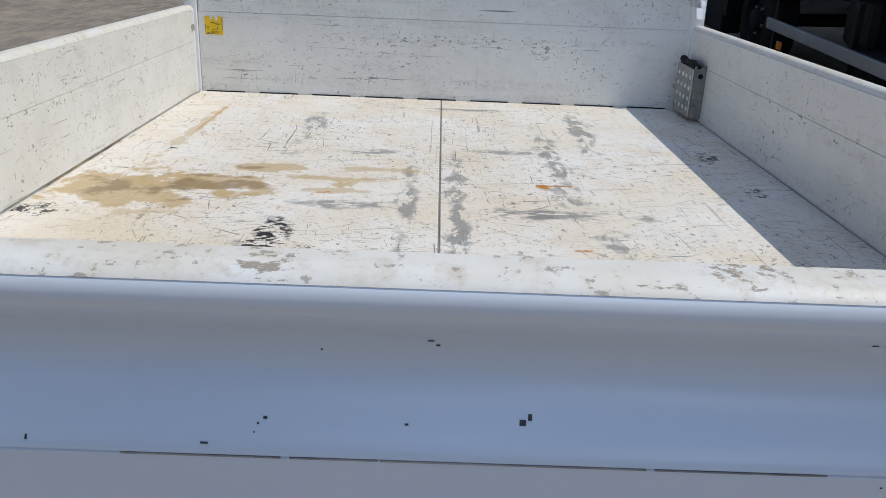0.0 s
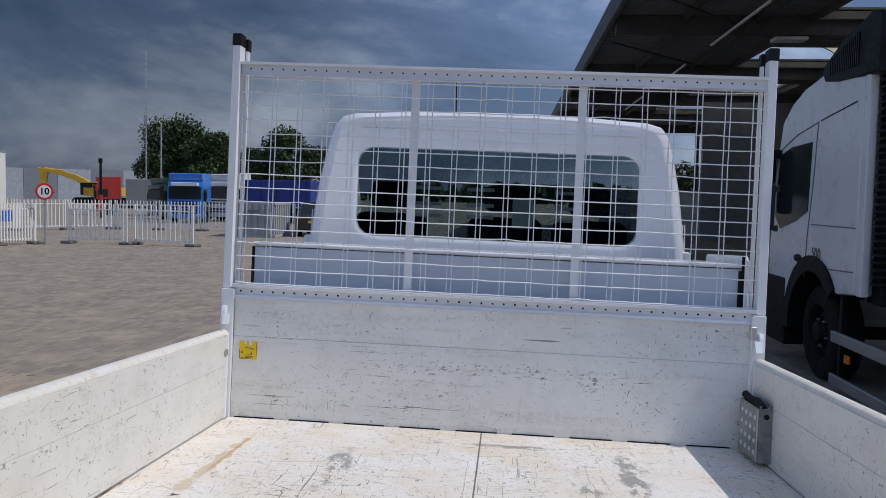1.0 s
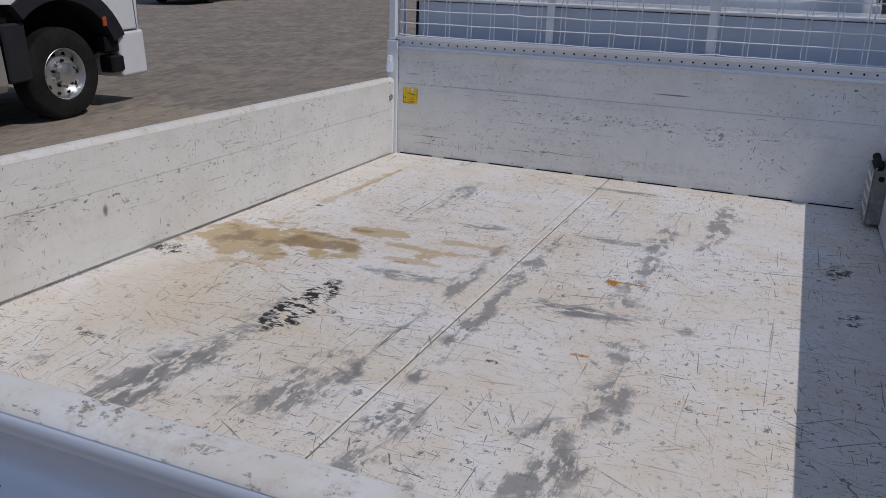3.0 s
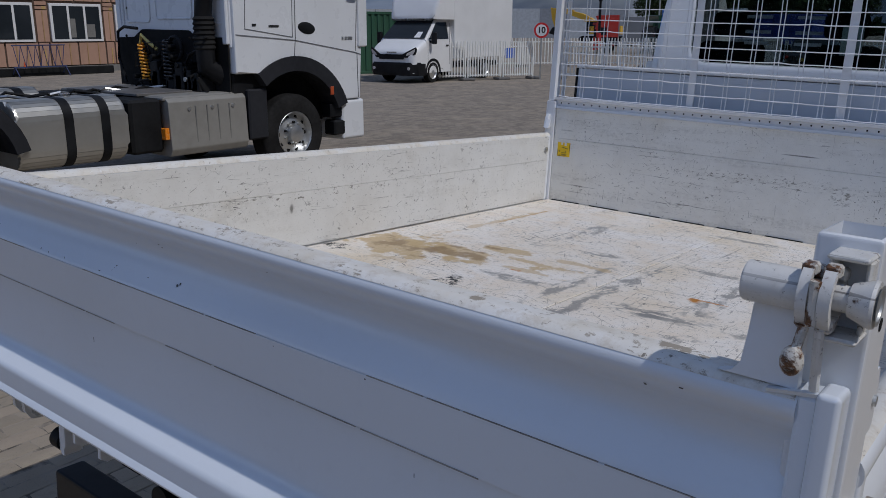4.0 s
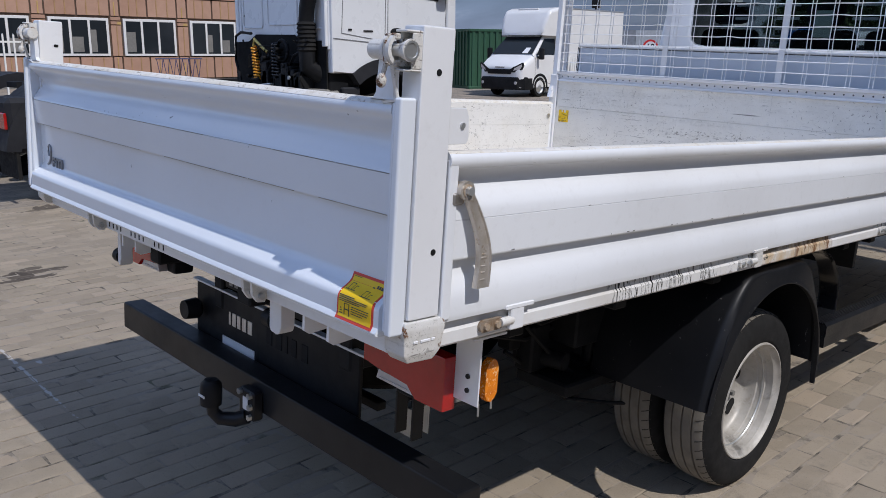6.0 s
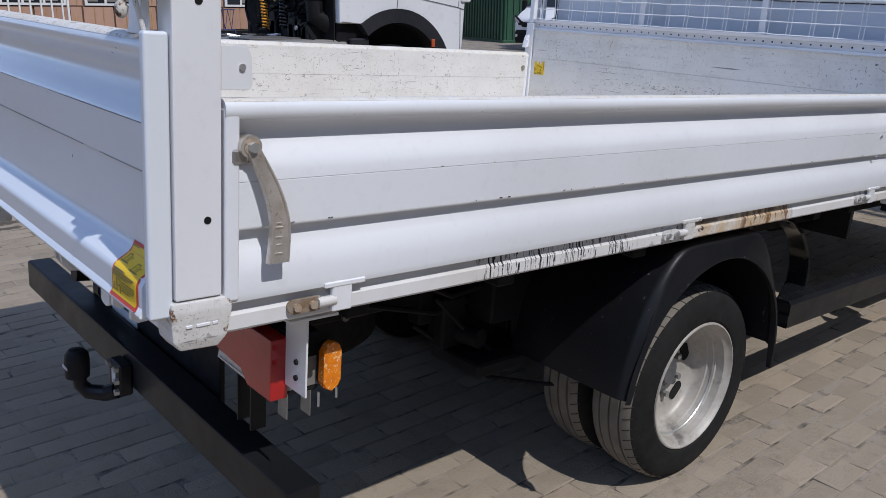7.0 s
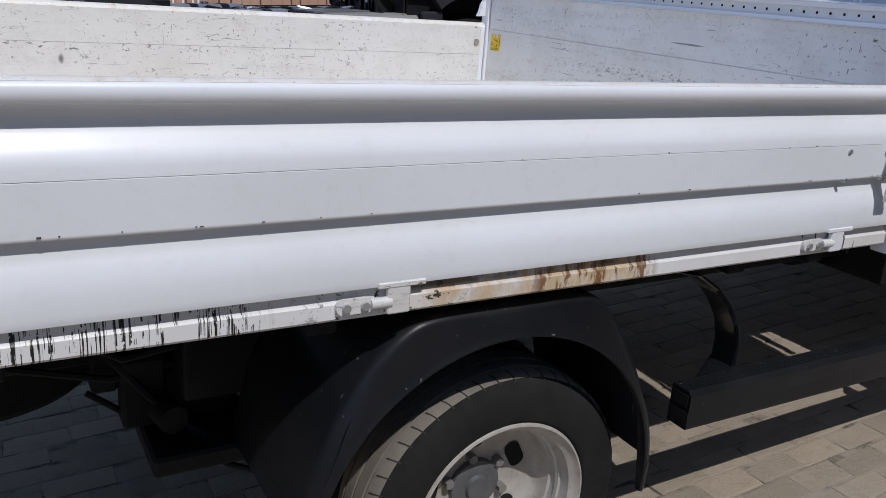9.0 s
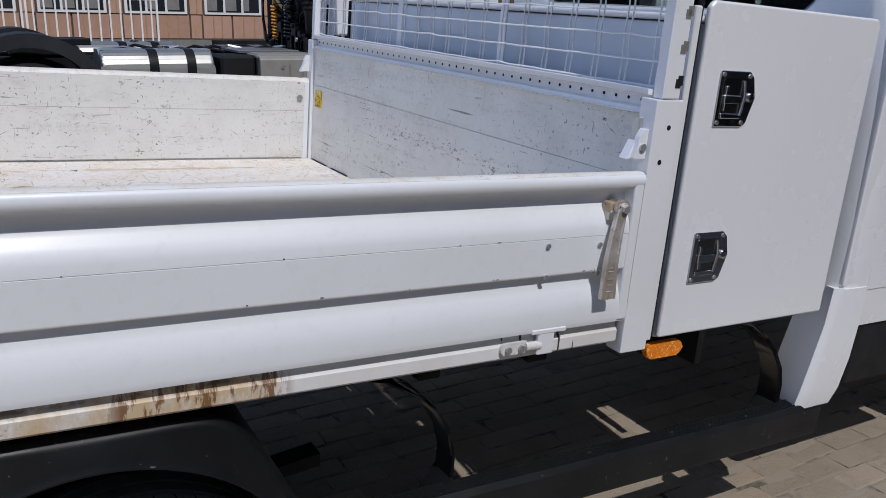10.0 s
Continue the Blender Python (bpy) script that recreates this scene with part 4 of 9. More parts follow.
def gate_end(fx, s):
    part("end_flange", box(*sorted((fx(1.0965), fx(1.1185))), 0.420, 0.4615, 0.950, 1.426, 0.006, seg=3), GATE_OUT, gate)
    # the pressed skin sweeps up into the flange
    sweep = [(0.430, 1.4150), (0.452, 1.4150), (0.455, 1.4195), (0.427, 1.4195)]
    bm = bmesh.new()
    add_loft(bm, [[(fx(1.052), y, z - 0.004) for y, z in sweep], [(fx(1.078), y, z) for y, z in sweep], [(fx(1.0975), y, z + 0.0025) for y, z in sweep]])
    part("corner_sweep", bm, GATE_OUT, gate)
    part("end_web", box(*sorted((fx(1.0795), fx(1.0985))), 0.430, 0.473, 0.952, 1.416, 0.003), GATE_OUT, gate)
    # the arm that carries the pin, with a swept foot
    pts = [(fx(u), v) for u, v in ((1.002, 1.4180), (1.018, 1.4210), (1.0255, 1.430), (1.0285, 1.490), (1.034, 1.508), (1.076, 1.508), (1.078, 1.4180))]
    arm = part("pin_arm", prism(pts, xz, 0.434, 0.448, 0.0015), SIDE_OUT, gate)
    bm = bmesh.new()
    add_cyl(bm, (fx(1.022), 0.428, 1.513), (fx(1.074), 0.428, 1.513), 0.0190, n=24)
    add_cyl(bm, (fx(1.0205), 0.428, 1.513), (fx(1.0235), 0.428, 1.513), 0.0178, n=24)
    part("pin_sleeve", bm, CASTING, gate, "scuffed white pin sleeve")
    bm = bmesh.new()
    add_cyl(bm, (fx(1.07), 0.428, 1.513), (fx(1.116), 0.428, 1.513), 0.012, n=18)
    add_cyl(bm, (fx(1.110), 0.428, 1.513), (fx(1.128), 0.428, 1.513), 0.0150, 0.0215, n=24)
    add_cyl(bm, (fx(1.128), 0.428, 1.513), (fx(1.131), 0.428, 1.513), 0.0215, 0.0205, n=24)
    pin = part("pivot_pin", bm, CASTING, gate, "worn pivot pin")
    part("pin_face", lathe([(0.0, 0.0001), (0.0, 0.013), (0.002, 0.014), (0.002, 0.018)], Matrix.Translation((fx(1.1312), 0.428, 1.513)) @ pose(0, 0, 0, 0, 0, 0 if s > 0 else 180), 24), GALV, pin)


both(gate_end)


def gate_y(z):
    """The outer face of the tailgate at a height."""
    pr = GATE_PROFILE[3:37]
    for (d0, z0), (d1, z1) in zip(pr, pr[1:]):
        if z0 <= z <= z1 and z1 > z0:
            return 0.475 - (d0 + (d1 - d0) * (z - z0) / (z1 - z0))
    return 0.475 - 0.0130


def gate_patch(x0, x1, z0, z1, off, n=14):
    """A thin sticker pressed over the curve of the tailgate."""
    bm = bmesh.new()
    rows = []
    for i in range(n + 1):
        z = z0 + (z1 - z0) * i / n
        y = gate_y(z) - off
        rows.append([bm.verts.new((x0, y, z)), bm.verts.new((x1, y, z)), bm.verts.new((x1, y + 0.0006, z)), bm.verts.new((x0, y + 0.0006, z))])
    for a, b in zip(rows, rows[1:]):
        for k in range(4):
            bm.faces.new((a[k], a[(k + 1) % 4], b[(k + 1) % 4], b[k]))
    bm.faces.new(rows[0])
    bm.faces.new(list(reversed(rows[-1])))
    return bm


sticker = part("warning_sticker", gate_patch(0.942, 1.064, 0.951, 1.046, 0.0012), REDINK, gate, "yellow warning sticker with red border")
part("sticker_field", gate_patch(0.9480, 1.0580, 0.9570, 1.0405, 0.0022), YELLOW, sticker)
for xa, xb, za, zb in ((0.951, 0.975, 1.0385, 1.0395), (1.032, 1.037, 1.029, 1.0345), (1.039, 1.044, 1.0285, 1.034), (1.046, 1.053, 1.028, 1.0335), (0.953, 0.984, 1.0150, 1.0158), (0.958, 0.9590, 1.0158, 1.0262), (0.958, 0.969, 1.0254, 1.0262), (0.969, 0.9700, 1.0158, 1.0262), (0.975, 0.9760, 1.0158, 1.0230), (0.975, 0.982, 1.0222, 1.0230),
                       (1.006, 1.042, 1.0110, 1.0118), (1.012, 1.0130, 1.0118, 1.0210), (1.012, 1.024, 1.0202, 1.0210), (1.024, 1.0250, 1.0118, 1.0210), (1.031, 1.0320, 1.0118, 1.0180), (1.031, 1.038, 1.0172, 1.0180), (1.020, 1.026, 1.0275, 1.0295),
                       (0.950, 1.000, 1.003, 1.0045), (0.950, 1.045, 0.999, 1.0005), (0.950, 1.040, 0.995, 0.9965), (0.950, 1.020, 0.991, 0.9925),
                       (0.992, 1.050, 0.984, 0.9855), (0.992, 1.050, 0.979, 0.9805), (0.992, 1.046, 0.974, 0.9755), (0.992, 1.030, 0.969, 0.9705),
                       (0.968, 0.970, 0.962, 0.988), (0.984, 0.986, 0.962, 0.988), (0.968, 0.986, 0.974, 0.976), (0.968, 0.986, 0.987, 0.988),
                       (0.951, 0.963, 0.9635, 0.9650), (0.954, 0.960, 0.969, 0.971), (0.956, 0.958, 0.974, 0.977)):
    part("print_bar", gate_patch(xa, xb, za, zb, 0.0031, 3), DARKINK, sticker)
part("date_mark", gate_patch(1.056, 1.062, 0.950 - 0.0035, 0.950, 0.0012, 3), DARKINK, gate)


# maker's emblem: a crook and four uprights, plain shapes
def crook():
    bm = bmesh.new()
    y = 0.4610
    path = [(-0.905, 1.075), (-0.912, 1.092), (-0.910, 1.108), (-0.898, 1.116), (-0.885, 1.110), (-0.880, 1.096), (-0.884, 1.078), (-0.893, 1.060), (-0.905, 1.048), (-0.918, 1.043)]
    add_tube(bm, [(x, y, z) for x, z in path], 0.0042, 8)
    return bm


emblem = part("emblem", crook(), EMBLEM, gate, "grey raised maker's emblem")
for x0, x1, z0, z1 in ((-0.866, -0.857, 1.040, 1.075), (-0.857, -0.838, 1.067, 1.075), (-0.857, -0.842, 1.054, 1.060), (-0.828, -0.820, 1.040, 1.072), (-0.820, -0.772, 1.067, 1.075), (-0.803, -0.795, 1.040, 1.068), (-0.780, -0.771, 1.040, 1.068)):
    part("emblem_bar", box(x0, x1, 0.4570, 0.4630, z0, z1, 0.001), EMBLEM, emblem)
# chips and dents on the outer face
for x, z, w, h in ((0.100, 1.300, 0.010, 0.0065), (0.106, 1.303, 0.006, 0.007), (-0.078, 1.299, 0.006, 0.003), (-0.082, 1.296, 0.003, 0.002), (-0.084, 1.291, 0.002, 0.002), (0.616, 1.144, 0.0016, 0.012), (-0.185, 1.125, 0.0016, 0.018), (-0.04, 1.345, 0.003, 0.002), (0.040, 1.352, 0.006, 0.003), (0.034, 1.357, 0.010, 0.002), (-0.33, 1.284, 0.004, 0.006), (-0.30, 1.282, 0.002, 0.008), (-0.24, 1.283, 0.003, 0.006), (-0.12, 1.284, 0.012, 0.002), (0.02, 1.298, 0.006, 0.002), (0.33, 1.372, 0.008, 0.003), (0.54, 1.268, 0.004, 0.004), (0.97, 1.389, 0.010, 0.003), (0.93, 1.378, 0.006, 0.006), (-0.52, 1.300, 0.003, 0.003), (0.355, 1.266, 0.003, 0.002)):
    part("paint_chip", gate_patch(x, x + w * 0.45, z, z + h * 0.5, 0.0007, 3), DARKINK, gate)

# rear beam with hinge lugs, gussets and rubber buffers
part("rear_beam", box(-0.965, 1.060, 0.484, 0.548, 0.882, 0.952, 0.006, seg=2), WHITE, truck)
for xc in (-0.475, 0.535):
    bm = bmesh.new()
    for dx in (-0.026, 0.016):
        add_prism(bm, [(0.440, 0.942), (0.484, 0.942), (0.490, 0.900), (0.478, 0.878), (0.458, 0.880), (0.444, 0.900)], lambda u, v, a, o=xc + dx: (o + a, u, v), 0.0, 0.012)
    lug = part("gate_hinge", bm, CASTING, truck, "white gate hinge lug under the tailgate")
    part("hinge_pin", cyl((xc - 0.034, 0.466, 0.896), (xc + 0.038, 0.466, 0.896), 0.008, n=14), GALV, lug)
for xc in (-0.36, -0.26, 0.70, 0.80):
    part("gusset", prism([(0.50, 0.882), (0.84, 0.882), (0.84, 0.870), (0.62, 0.838), (0.515, 0.828), (0.50, 0.838)], lambda u, v, a, o=xc: (o + a, u, v), 0.0, 0.010), WHITE, truck)
for xc, z in ((-0.52, 0.762), (0.475, 0.792)):
    bm = bmesh.new()
    w = 0.046 if xc > 0 else 0.014
    pts = [(xc - 0.012, z + 0.10), (xc - 0.012, z - 0.020), (xc - 0.004, z - 0.030), (xc + w * 0.5, z - 0.034), (xc + w - 0.006, z - 0.026), (xc + w, z - 0.010), (xc + w, z + 0.10)]
    add_prism(bm, pts, xz, 0.555, 0.600)
    bmesh.ops.bevel(bm, geom=list(bm.edges), offset=0.004, segments=2, affect="EDGES", profile=0.5)
    h = part("buffer_bracket", bm, WHITE, truck)
    part("buffer", cyl((xc - 0.046, 0.575, z - 0.005), (xc - 0.012, 0.575, z - 0.005), 0.026, n=20), BLACK, h, "round black rubber buffer")

for i in range(11):
    part("beam_slot", box(-0.42 + i * 0.030 + 0.05 * (i // 4), -0.415 + i * 0.030 + 0.05 * (i // 4), 0.4825, 0.4845, 0.893, 0.925), DARK_GAP, truck)

# headboard with perforated rail, corner posts and mesh guard
bm = bmesh.new()
add_box(bm, -0.972, 1.074, 3.500, 3.535, 0.962, 1.297, 0.0)
head = part("headboard", bm, HEAD, truck, "white steel headboard, scratched and scuffed")
part("upper_sheet", box(-0.972, 1.074, 3.5010, 3.535, 1.2978, 1.452, 0.0006), HEAD, head)
for i in range(9):
    xa = -0.955 + i * 0.225
    part("floor_lip", box(xa, xa + 0.165, 3.4935, 3.4995, 0.9685, 0.9725, 0.001), CHASSIS, head)
bm = bmesh.new()
add_prism(bm, [(3.488, 1.452), (3.498, 1.450), (3.4985, 1.463), (3.513, 1.467), (3.513, 1.492), (3.492, 1.496), (3.490, 1.508), (3.545, 1.508), (3.548, 1.452)], yz, -0.985, 1.088)
rail_low = part("perforated_rail", bm, WHITE, head, "white perforated steel rail")
for i in range(46):
    x = -0.955 + i * 0.0445
    part("rail_hole", cyl((x, 3.5136, 1.480), (x, 3.5122, 1.480), 0.0042, n=8), DARK_GAP, rail_low)
bm = bmesh.new()
add_prism(bm, [(3.505, 2.360), (3.520, 2.360), (3.520, 2.368), (3.522, 2.372), (3.522, 2.396), (3.520, 2.398), (3.505, 2.400), (3.505, 2.410), (3.555, 2.410), (3.555, 2.360)], yz, -0.992, 1.092)
rail_top = part("perforated_rail", bm, WHITE, head, "white perforated steel top rail")
for i in range(46):
    x = -0.955 + i * 0.0445
    part("rail_hole", cyl((x, 3.5226, 2.384), (x, 3.5214, 2.384), 0.0038, n=8), DARK_GAP, rail_top)


def front_post(fx, s):
    bm = bmesh.new()
    add_box(bm, *sorted((fx(1.070), fx(1.124))), 3.488, 3.572, 0.872, 1.488, 0.004, seg=2)
    post = part("front_post", bm, WHITE, truck, "white front corner post")
    for y, z in ((3.535, 1.425), (3.522, 1.345)):
        part("bolt_hole", cyl((fx(1.1236), y, z), (fx(1.1247), y, z), 0.006, n=12), DARK_GAP, post)
    # upright of the mesh guard, slotted, with a black cap
    up = part("guard_upright", box(*sorted((fx(1.090), fx(1.124))), 3.503, 3.556, 1.489, 2.478, 0.003), WHITE, post)
    part("guard_upright", box(*sorted((fx(1.078), fx(1.0885))), 3.562, 3.590, 1.489, 2.470, 0.002), WHITE, post)
    part("upright_cap", box(*sorted((fx(1.087), fx(1.127))), 3.500, 3.559, 2.472, 2.522, 0.004), BLACK, post, "black plastic cap")
    part("upright_cap", box(*sorted((fx(1.075), fx(1.091))), 3.560, 3.593, 2.462, 2.512, 0.003), BLACK, post, "black plastic cap")
    for i in range(7):
        z = 1.515 + i * 0.076
        bm = bmesh.new()
        add_box(bm, *sorted((fx(1.1238), fx(1.1252))), 3.535, 3.551, z, z + 0.020, 0.0)
        add_box(bm, *sorted((fx(1.1238), fx(1.1252))), 3.541, 3.557, z + 0.006, z + 0.028, 0.0)
        part("slot", bm, GREYBOX if i else INK, post)
    # keeper hook on the post's inner edge
    pts = [(3.452, 1.352), (3.488, 1.350), (3.488, 1.420), (3.474, 1.420), (3.464, 1.402)]
    k = part("keeper", prism(pts, lambda u, v, a: (fx(a), u, v), 1.094, 1.112, 0.002), WHITE, post)
    part("keeper_wing", prism([(3.440, 1.350), (3.458, 1.352), (3.462, 1.392)], lambda u, v, a: (fx(a), u, v), 1.076, 1.100), WHITE, post)
    part("bolt", cyl((fx(1.112), 3.474, 1.378), (fx(1.117), 3.474, 1.378), 0.009, n=14), GALV, post)
    if s > 0:
        part("clamp", box(1.064, 1.0885, 3.478, 3.500, 1.395, 1.445, 0.003), GALV, post)
        # catch on the upright
        bm = bmesh.new()
        add_box(bm, 1.126, 1.138, 3.500, 3.528, 1.820, 2.000, 0.004)
        part("catch_bar", bm, BLACK, post, "black catch on the guard upright")
        for z in (1.828, 1.982):
            part("catch_knob", cyl((1.138, 3.506, z), (1.150, 3.500, z), 0.012, n=14), BLACK, post)
    return post


front_r, front_l = both(front_post)

# welded mesh
guard = part("guard_strap", box(-0.296, -0.262, 3.547, 3.553, 1.505, 2.362, 0.001), WHITE, head, "white flat strap of the mesh guard")
part("guard_strap", box(0.372, 0.406, 3.547, 3.553, 1.505, 2.362, 0.001), WHITE, head)
nv = 20
for i in range(nv):
    x0 = -0.960 + i * (2.016 / (nv - 1))
    for dx in (-0.0095, 0.0095):
        pts = []
        for j in range(15):
            z = 1.506 + j * 0.8540 / 14
            pts.append((x0 + dx + 0.0016 * noise.noise((x0 * 9, z * 3, dx * 50)), 3.532 + (0.002 if j % 2 else -0.002), z))
        part("upright_wire", tube(pts, 0.0023, 5), WHITE, head)
for i in range(16):
    z = 1.512 + i * 0.0555
    pts = [(-0.984 + j * 2.066 / 34, 3.527 + 0.002 * noise.noise((j * 1.3, i * 7.1, 3.3)), z + 0.0026 * noise.noise((j * 0.45, i * 3.7, 1.1)) + (0.004 if (i * 7 + j) % 23 == 0 else 0)) for j in range(35)]
    part("cross_wire", tube(pts, 0.0025, 5), WHITE, head)

# sticker on the headboard
hs = part("load_sticker", box(-0.946, -0.872, 3.4985, 3.4998, 1.205, 1.278, 0.0), YELLOW, head, "yellow load sticker with dark marks")
for xa, xb, za, zb in ((-0.925, -0.915, 1.266, 1.2785), (-0.905, -0.893, 1.262, 1.2785), (-0.937, -0.931, 1.229, 1.2315), (-0.937, -0.9355, 1.2315, 1.238), (-0.9325, -0.931, 1.2315, 1.238), (-0.898, -0.892, 1.228, 1.230), (-0.896, -0.894, 1.230, 1.237), (-0.936, -0.929, 1.210, 1.2125), (-0.921, -0.886, 1.2155, 1.217), (-0.921, -0.890, 1.2115, 1.213), (-0.921, -0.892, 1.2245, 1.2255),
                       (-0.922, -0.910, 1.252, 1.2545), (-0.910, -0.899, 1.2495, 1.252), (-0.899, -0.884, 1.246, 1.2495), (-0.944, -0.905, 1.2070, 1.2085), (-0.9445, -0.943, 1.210, 1.245), (-0.8755, -0.874, 1.225, 1.272)):
    part("print_bar", box(xa, xb, 3.4976, 3.4988, za, zb), DARKINK if za < 1.26 else HEAD, hs)
# fold-out step on the right inner side, by the headboard
STEP = worn_white("grimy_step_steel", (0.16, 0.165, 0.155), 0.6, 0.6, 2, 0.25, 3.0)
bm = bmesh.new()
add_box(bm, 1.030, 1.036, 3.225, 3.455, 0.985, 1.176, 0.002)
add_box(bm, 1.034, 1.0790, 3.222, 3.228, 0.985, 1.188, 0.002)
add_box(bm, 1.034, 1.0790, 3.452, 3.458, 0.985, 1.176, 0.002)
add_box(bm, 1.036, 1.0790, 3.228, 3.452, 0.985, 0.991, 0.0)
step = part("step_bracket", bm, STEP, panel_r, "dark grimy fold-out step on the dropside")
part("step_hole", cyl((1.058, 3.2212, 1.150), (1.058, 3.2235, 1.150), 0.010, n=14), DARK_GAP, step)
part("step_roll", tube([(1.050, 3.222, 1.180), (1.048, 3.30, 1.190), (1.052, 3.39, 1.184), (1.050, 3.455, 1.190)], [0.011, 0.015, 0.012, 0.015], 10), RUBBER, step, "rolled black rubber strip")
part("step_rib", box(1.0270, 1.0302, 3.222, 3.232, 0.985, 1.176, 0.001), GALV, step)
for i in range(4):
    for j in range(4):
        part("step_dimple", cyl((1.0305, 3.262 + i * 0.052, 1.015 + j * 0.042), (1.0265, 3.262 + i * 0.052, 1.015 + j * 0.042), 0.011, 0.007, n=10), ALU, step)
for y, z in ((3.440, 1.237),):
    part("bolt", cyl((-0.9825, y, z), (-0.976, y, z), 0.013, n=14), GALV, panel_l)

# toolbox between bed and cab
bm = bmesh.new()
add_box(bm, -0.948, 1.072, 3.648, 4.300, 0.872, 1.662, 0.008, seg=2)
tbox = part("toolbox", bm, TOOLBOX, truck, "white steel toolbox across the frame")
bm = bmesh.new()
pts = [(3.646, 0.880), (4.300, 0.880), (4.300, 1.700), (4.285, 1.716), (3.660, 1.716), (3.646, 1.702)]
add_prism(bm, pts, yz, 1.074, 1.092)
bmesh.ops.bevel(bm, geom=list(bm.edges), offset=0.007, segments=3, affect="EDGES", profile=0.5)
tdoor = part("toolbox_door", bm, WHITE_CAB, tbox, "white toolbox door, shut")
part("door_seal", box(1.062, 1.0745, 3.632, 3.6405, 0.880, 1.712, 0.001), DARK_GAP, tbox)
part("lid_rim", box(-0.952, 1.074, 3.636, 4.304, 1.664, 1.682, 0.007, seg=3), WHITE_CAB, tbox, "rounded white lid edge")
part("end_seal", box(-0.955, -0.9485, 3.640, 3.660, 1.40, 1.662, 0.001), INK, tbox)
part("end_seal", box(1.052, 1.064, 3.641, 3.6475, 1.40, 1.655, 0.001), INK, tbox)
part("edge_strip", box(1.070, 1.084, 3.608, 3.628, 0.874, 1.700, 0.003), WHITE, tbox)


def latch(yc, zc):
    pts = [(yc - 0.062, zc + 0.066), (yc + 0.040, zc + 0.066), (yc + 0.056, zc + 0.052), (yc + 0.070, zc + 0.002), (yc + 0.050, zc - 0.060), (yc + 0.034, zc - 0.068), (yc - 0.062, zc - 0.068)]
    bm = bmesh.new()
    add_prism(bm, pts, yz, 1.0935, 1.0965)
    bmesh.ops.bevel(bm, geom=list(bm.edges), offset=0.0012, segments=1, affect="EDGES")
    lt = part("latch", bm, CHROME, tdoor, "chrome paddle latch")
    bm = bmesh.new()
    add_prism(bm, round_rect(0.078, 0.098, 0.008, 3, yc - 0.010, zc), yz, 1.0955, 1.0972)
    part("recess", bm, LATCH_WELL, lt)
    bm = bmesh.new()
    add_box(bm, 1.0972, 1.1025, yc - 0.044, yc + 0.014, zc - 0.012, zc + 0.008, 0.0015)
    add_box(bm, 1.0972, 1.1010, yc - 0.040, yc - 0.030, zc - 0.030, zc + 0.030, 0.0012)
    add_box(bm, 1.0972, 1.1000, yc - 0.046, yc + 0.022, zc - 0.048, zc - 0.036, 0.0012)
    add_tube(bm, [(1.099, yc + 0.020, zc + 0.044), (1.103, yc + 0.024, zc + 0.010), (1.101, yc + 0.018, zc - 0.040)], 0.0035, 8)
    part("paddle", bm, CHROME, lt)
    part("keyhole", lathe([(0.0, 0.0118), (0.006, 0.0112), (0.007, 0.008), (0.0065, 0.0001)], Matrix.Translation((1.0962, yc + 0.050, zc + 0.004)), 18), CHROME, lt)
    for dy, dz in ((-0.052, 0.057), (0.040, 0.055), (-0.052, -0.059), (0.034, -0.058)):
        part("screw", cyl((1.0962, yc + dy, zc + dz), (1.0985, yc + dy, zc + dz), 0.0055, n=10), ALU, lt)


latch(3.772, 1.493)
latch(3.775, 1.090)


# ---- cab ----
def cab_outline(y, k=1.0, top=2.385, drop=0.0):
    """Half-round outline of the cab across, at a depth y; k narrows it."""
    half = [(0.985, 0.78), (0.995, 1.10), (0.985, 1.45), (0.962, 1.75), (0.925, 2.02), (0.884, 2.22), (0.862, 2.295), (0.825, 2.340), (0.760, 2.358), (0.45, top - 0.008), (0.20, top)]
    pts = [(MID + x * k, y, z - drop) for x, z in half]
    pts += [(MID - x * k, y, z - drop) for x, z in reversed(half)]
    return pts


cab = part("cab", (lambda: (lambda bm: (add_loft(bm, [cab_outline(4.470, 0.985), cab_outline(4.500, 1.0), cab_outline(4.56, 1.006), cab_outline(5.30, 1.01, 2.40)], cap=False), bm)[1])(bmesh.new()))(), WHITE_CAB, truck, "white cab with rear window")
# rear wall with a window opening
outer = cab_outline(4.470, 0.985)
n = len(outer)


def win_loop(w, h, r, y, zc, count):
    """Points of a rounded window, spread to face the outline's corners."""
    rr = round_rect(w, h, r, 8)
    out = []
    for p in outer:
        a = math.atan2(p[2] - zc, p[0] - MID)
        best = None
        for q, s in zip(rr, rr[1:] + rr[:1]):
            # ray at angle a against segment q-s
            dx, dy = math.cos(a), math.sin(a)
            ex, ey = s[0] - q[0], s[1] - q[1]
            det = dx * -ey + dy * ex
            if abs(det) < 1e-9:
                continue
            t = (q[0] * -ey + q[1] * ex) / det
            u = (dx * q[1] - dy * q[0]) / det
            if t > 0 and -1e-6 <= u <= 1 + 1e-6:
                best = t
        out.append((MID + best * math.cos(a), y, zc + best * math.sin(a)))
    return out


def dense(loop, m=6):
    out = []
    for a, b in zip(loop, loop[1:] + loop[:1]):
        for i in range(m):
            out.append(tuple(Vector(a).lerp(Vector(b), i / m)))
    return out


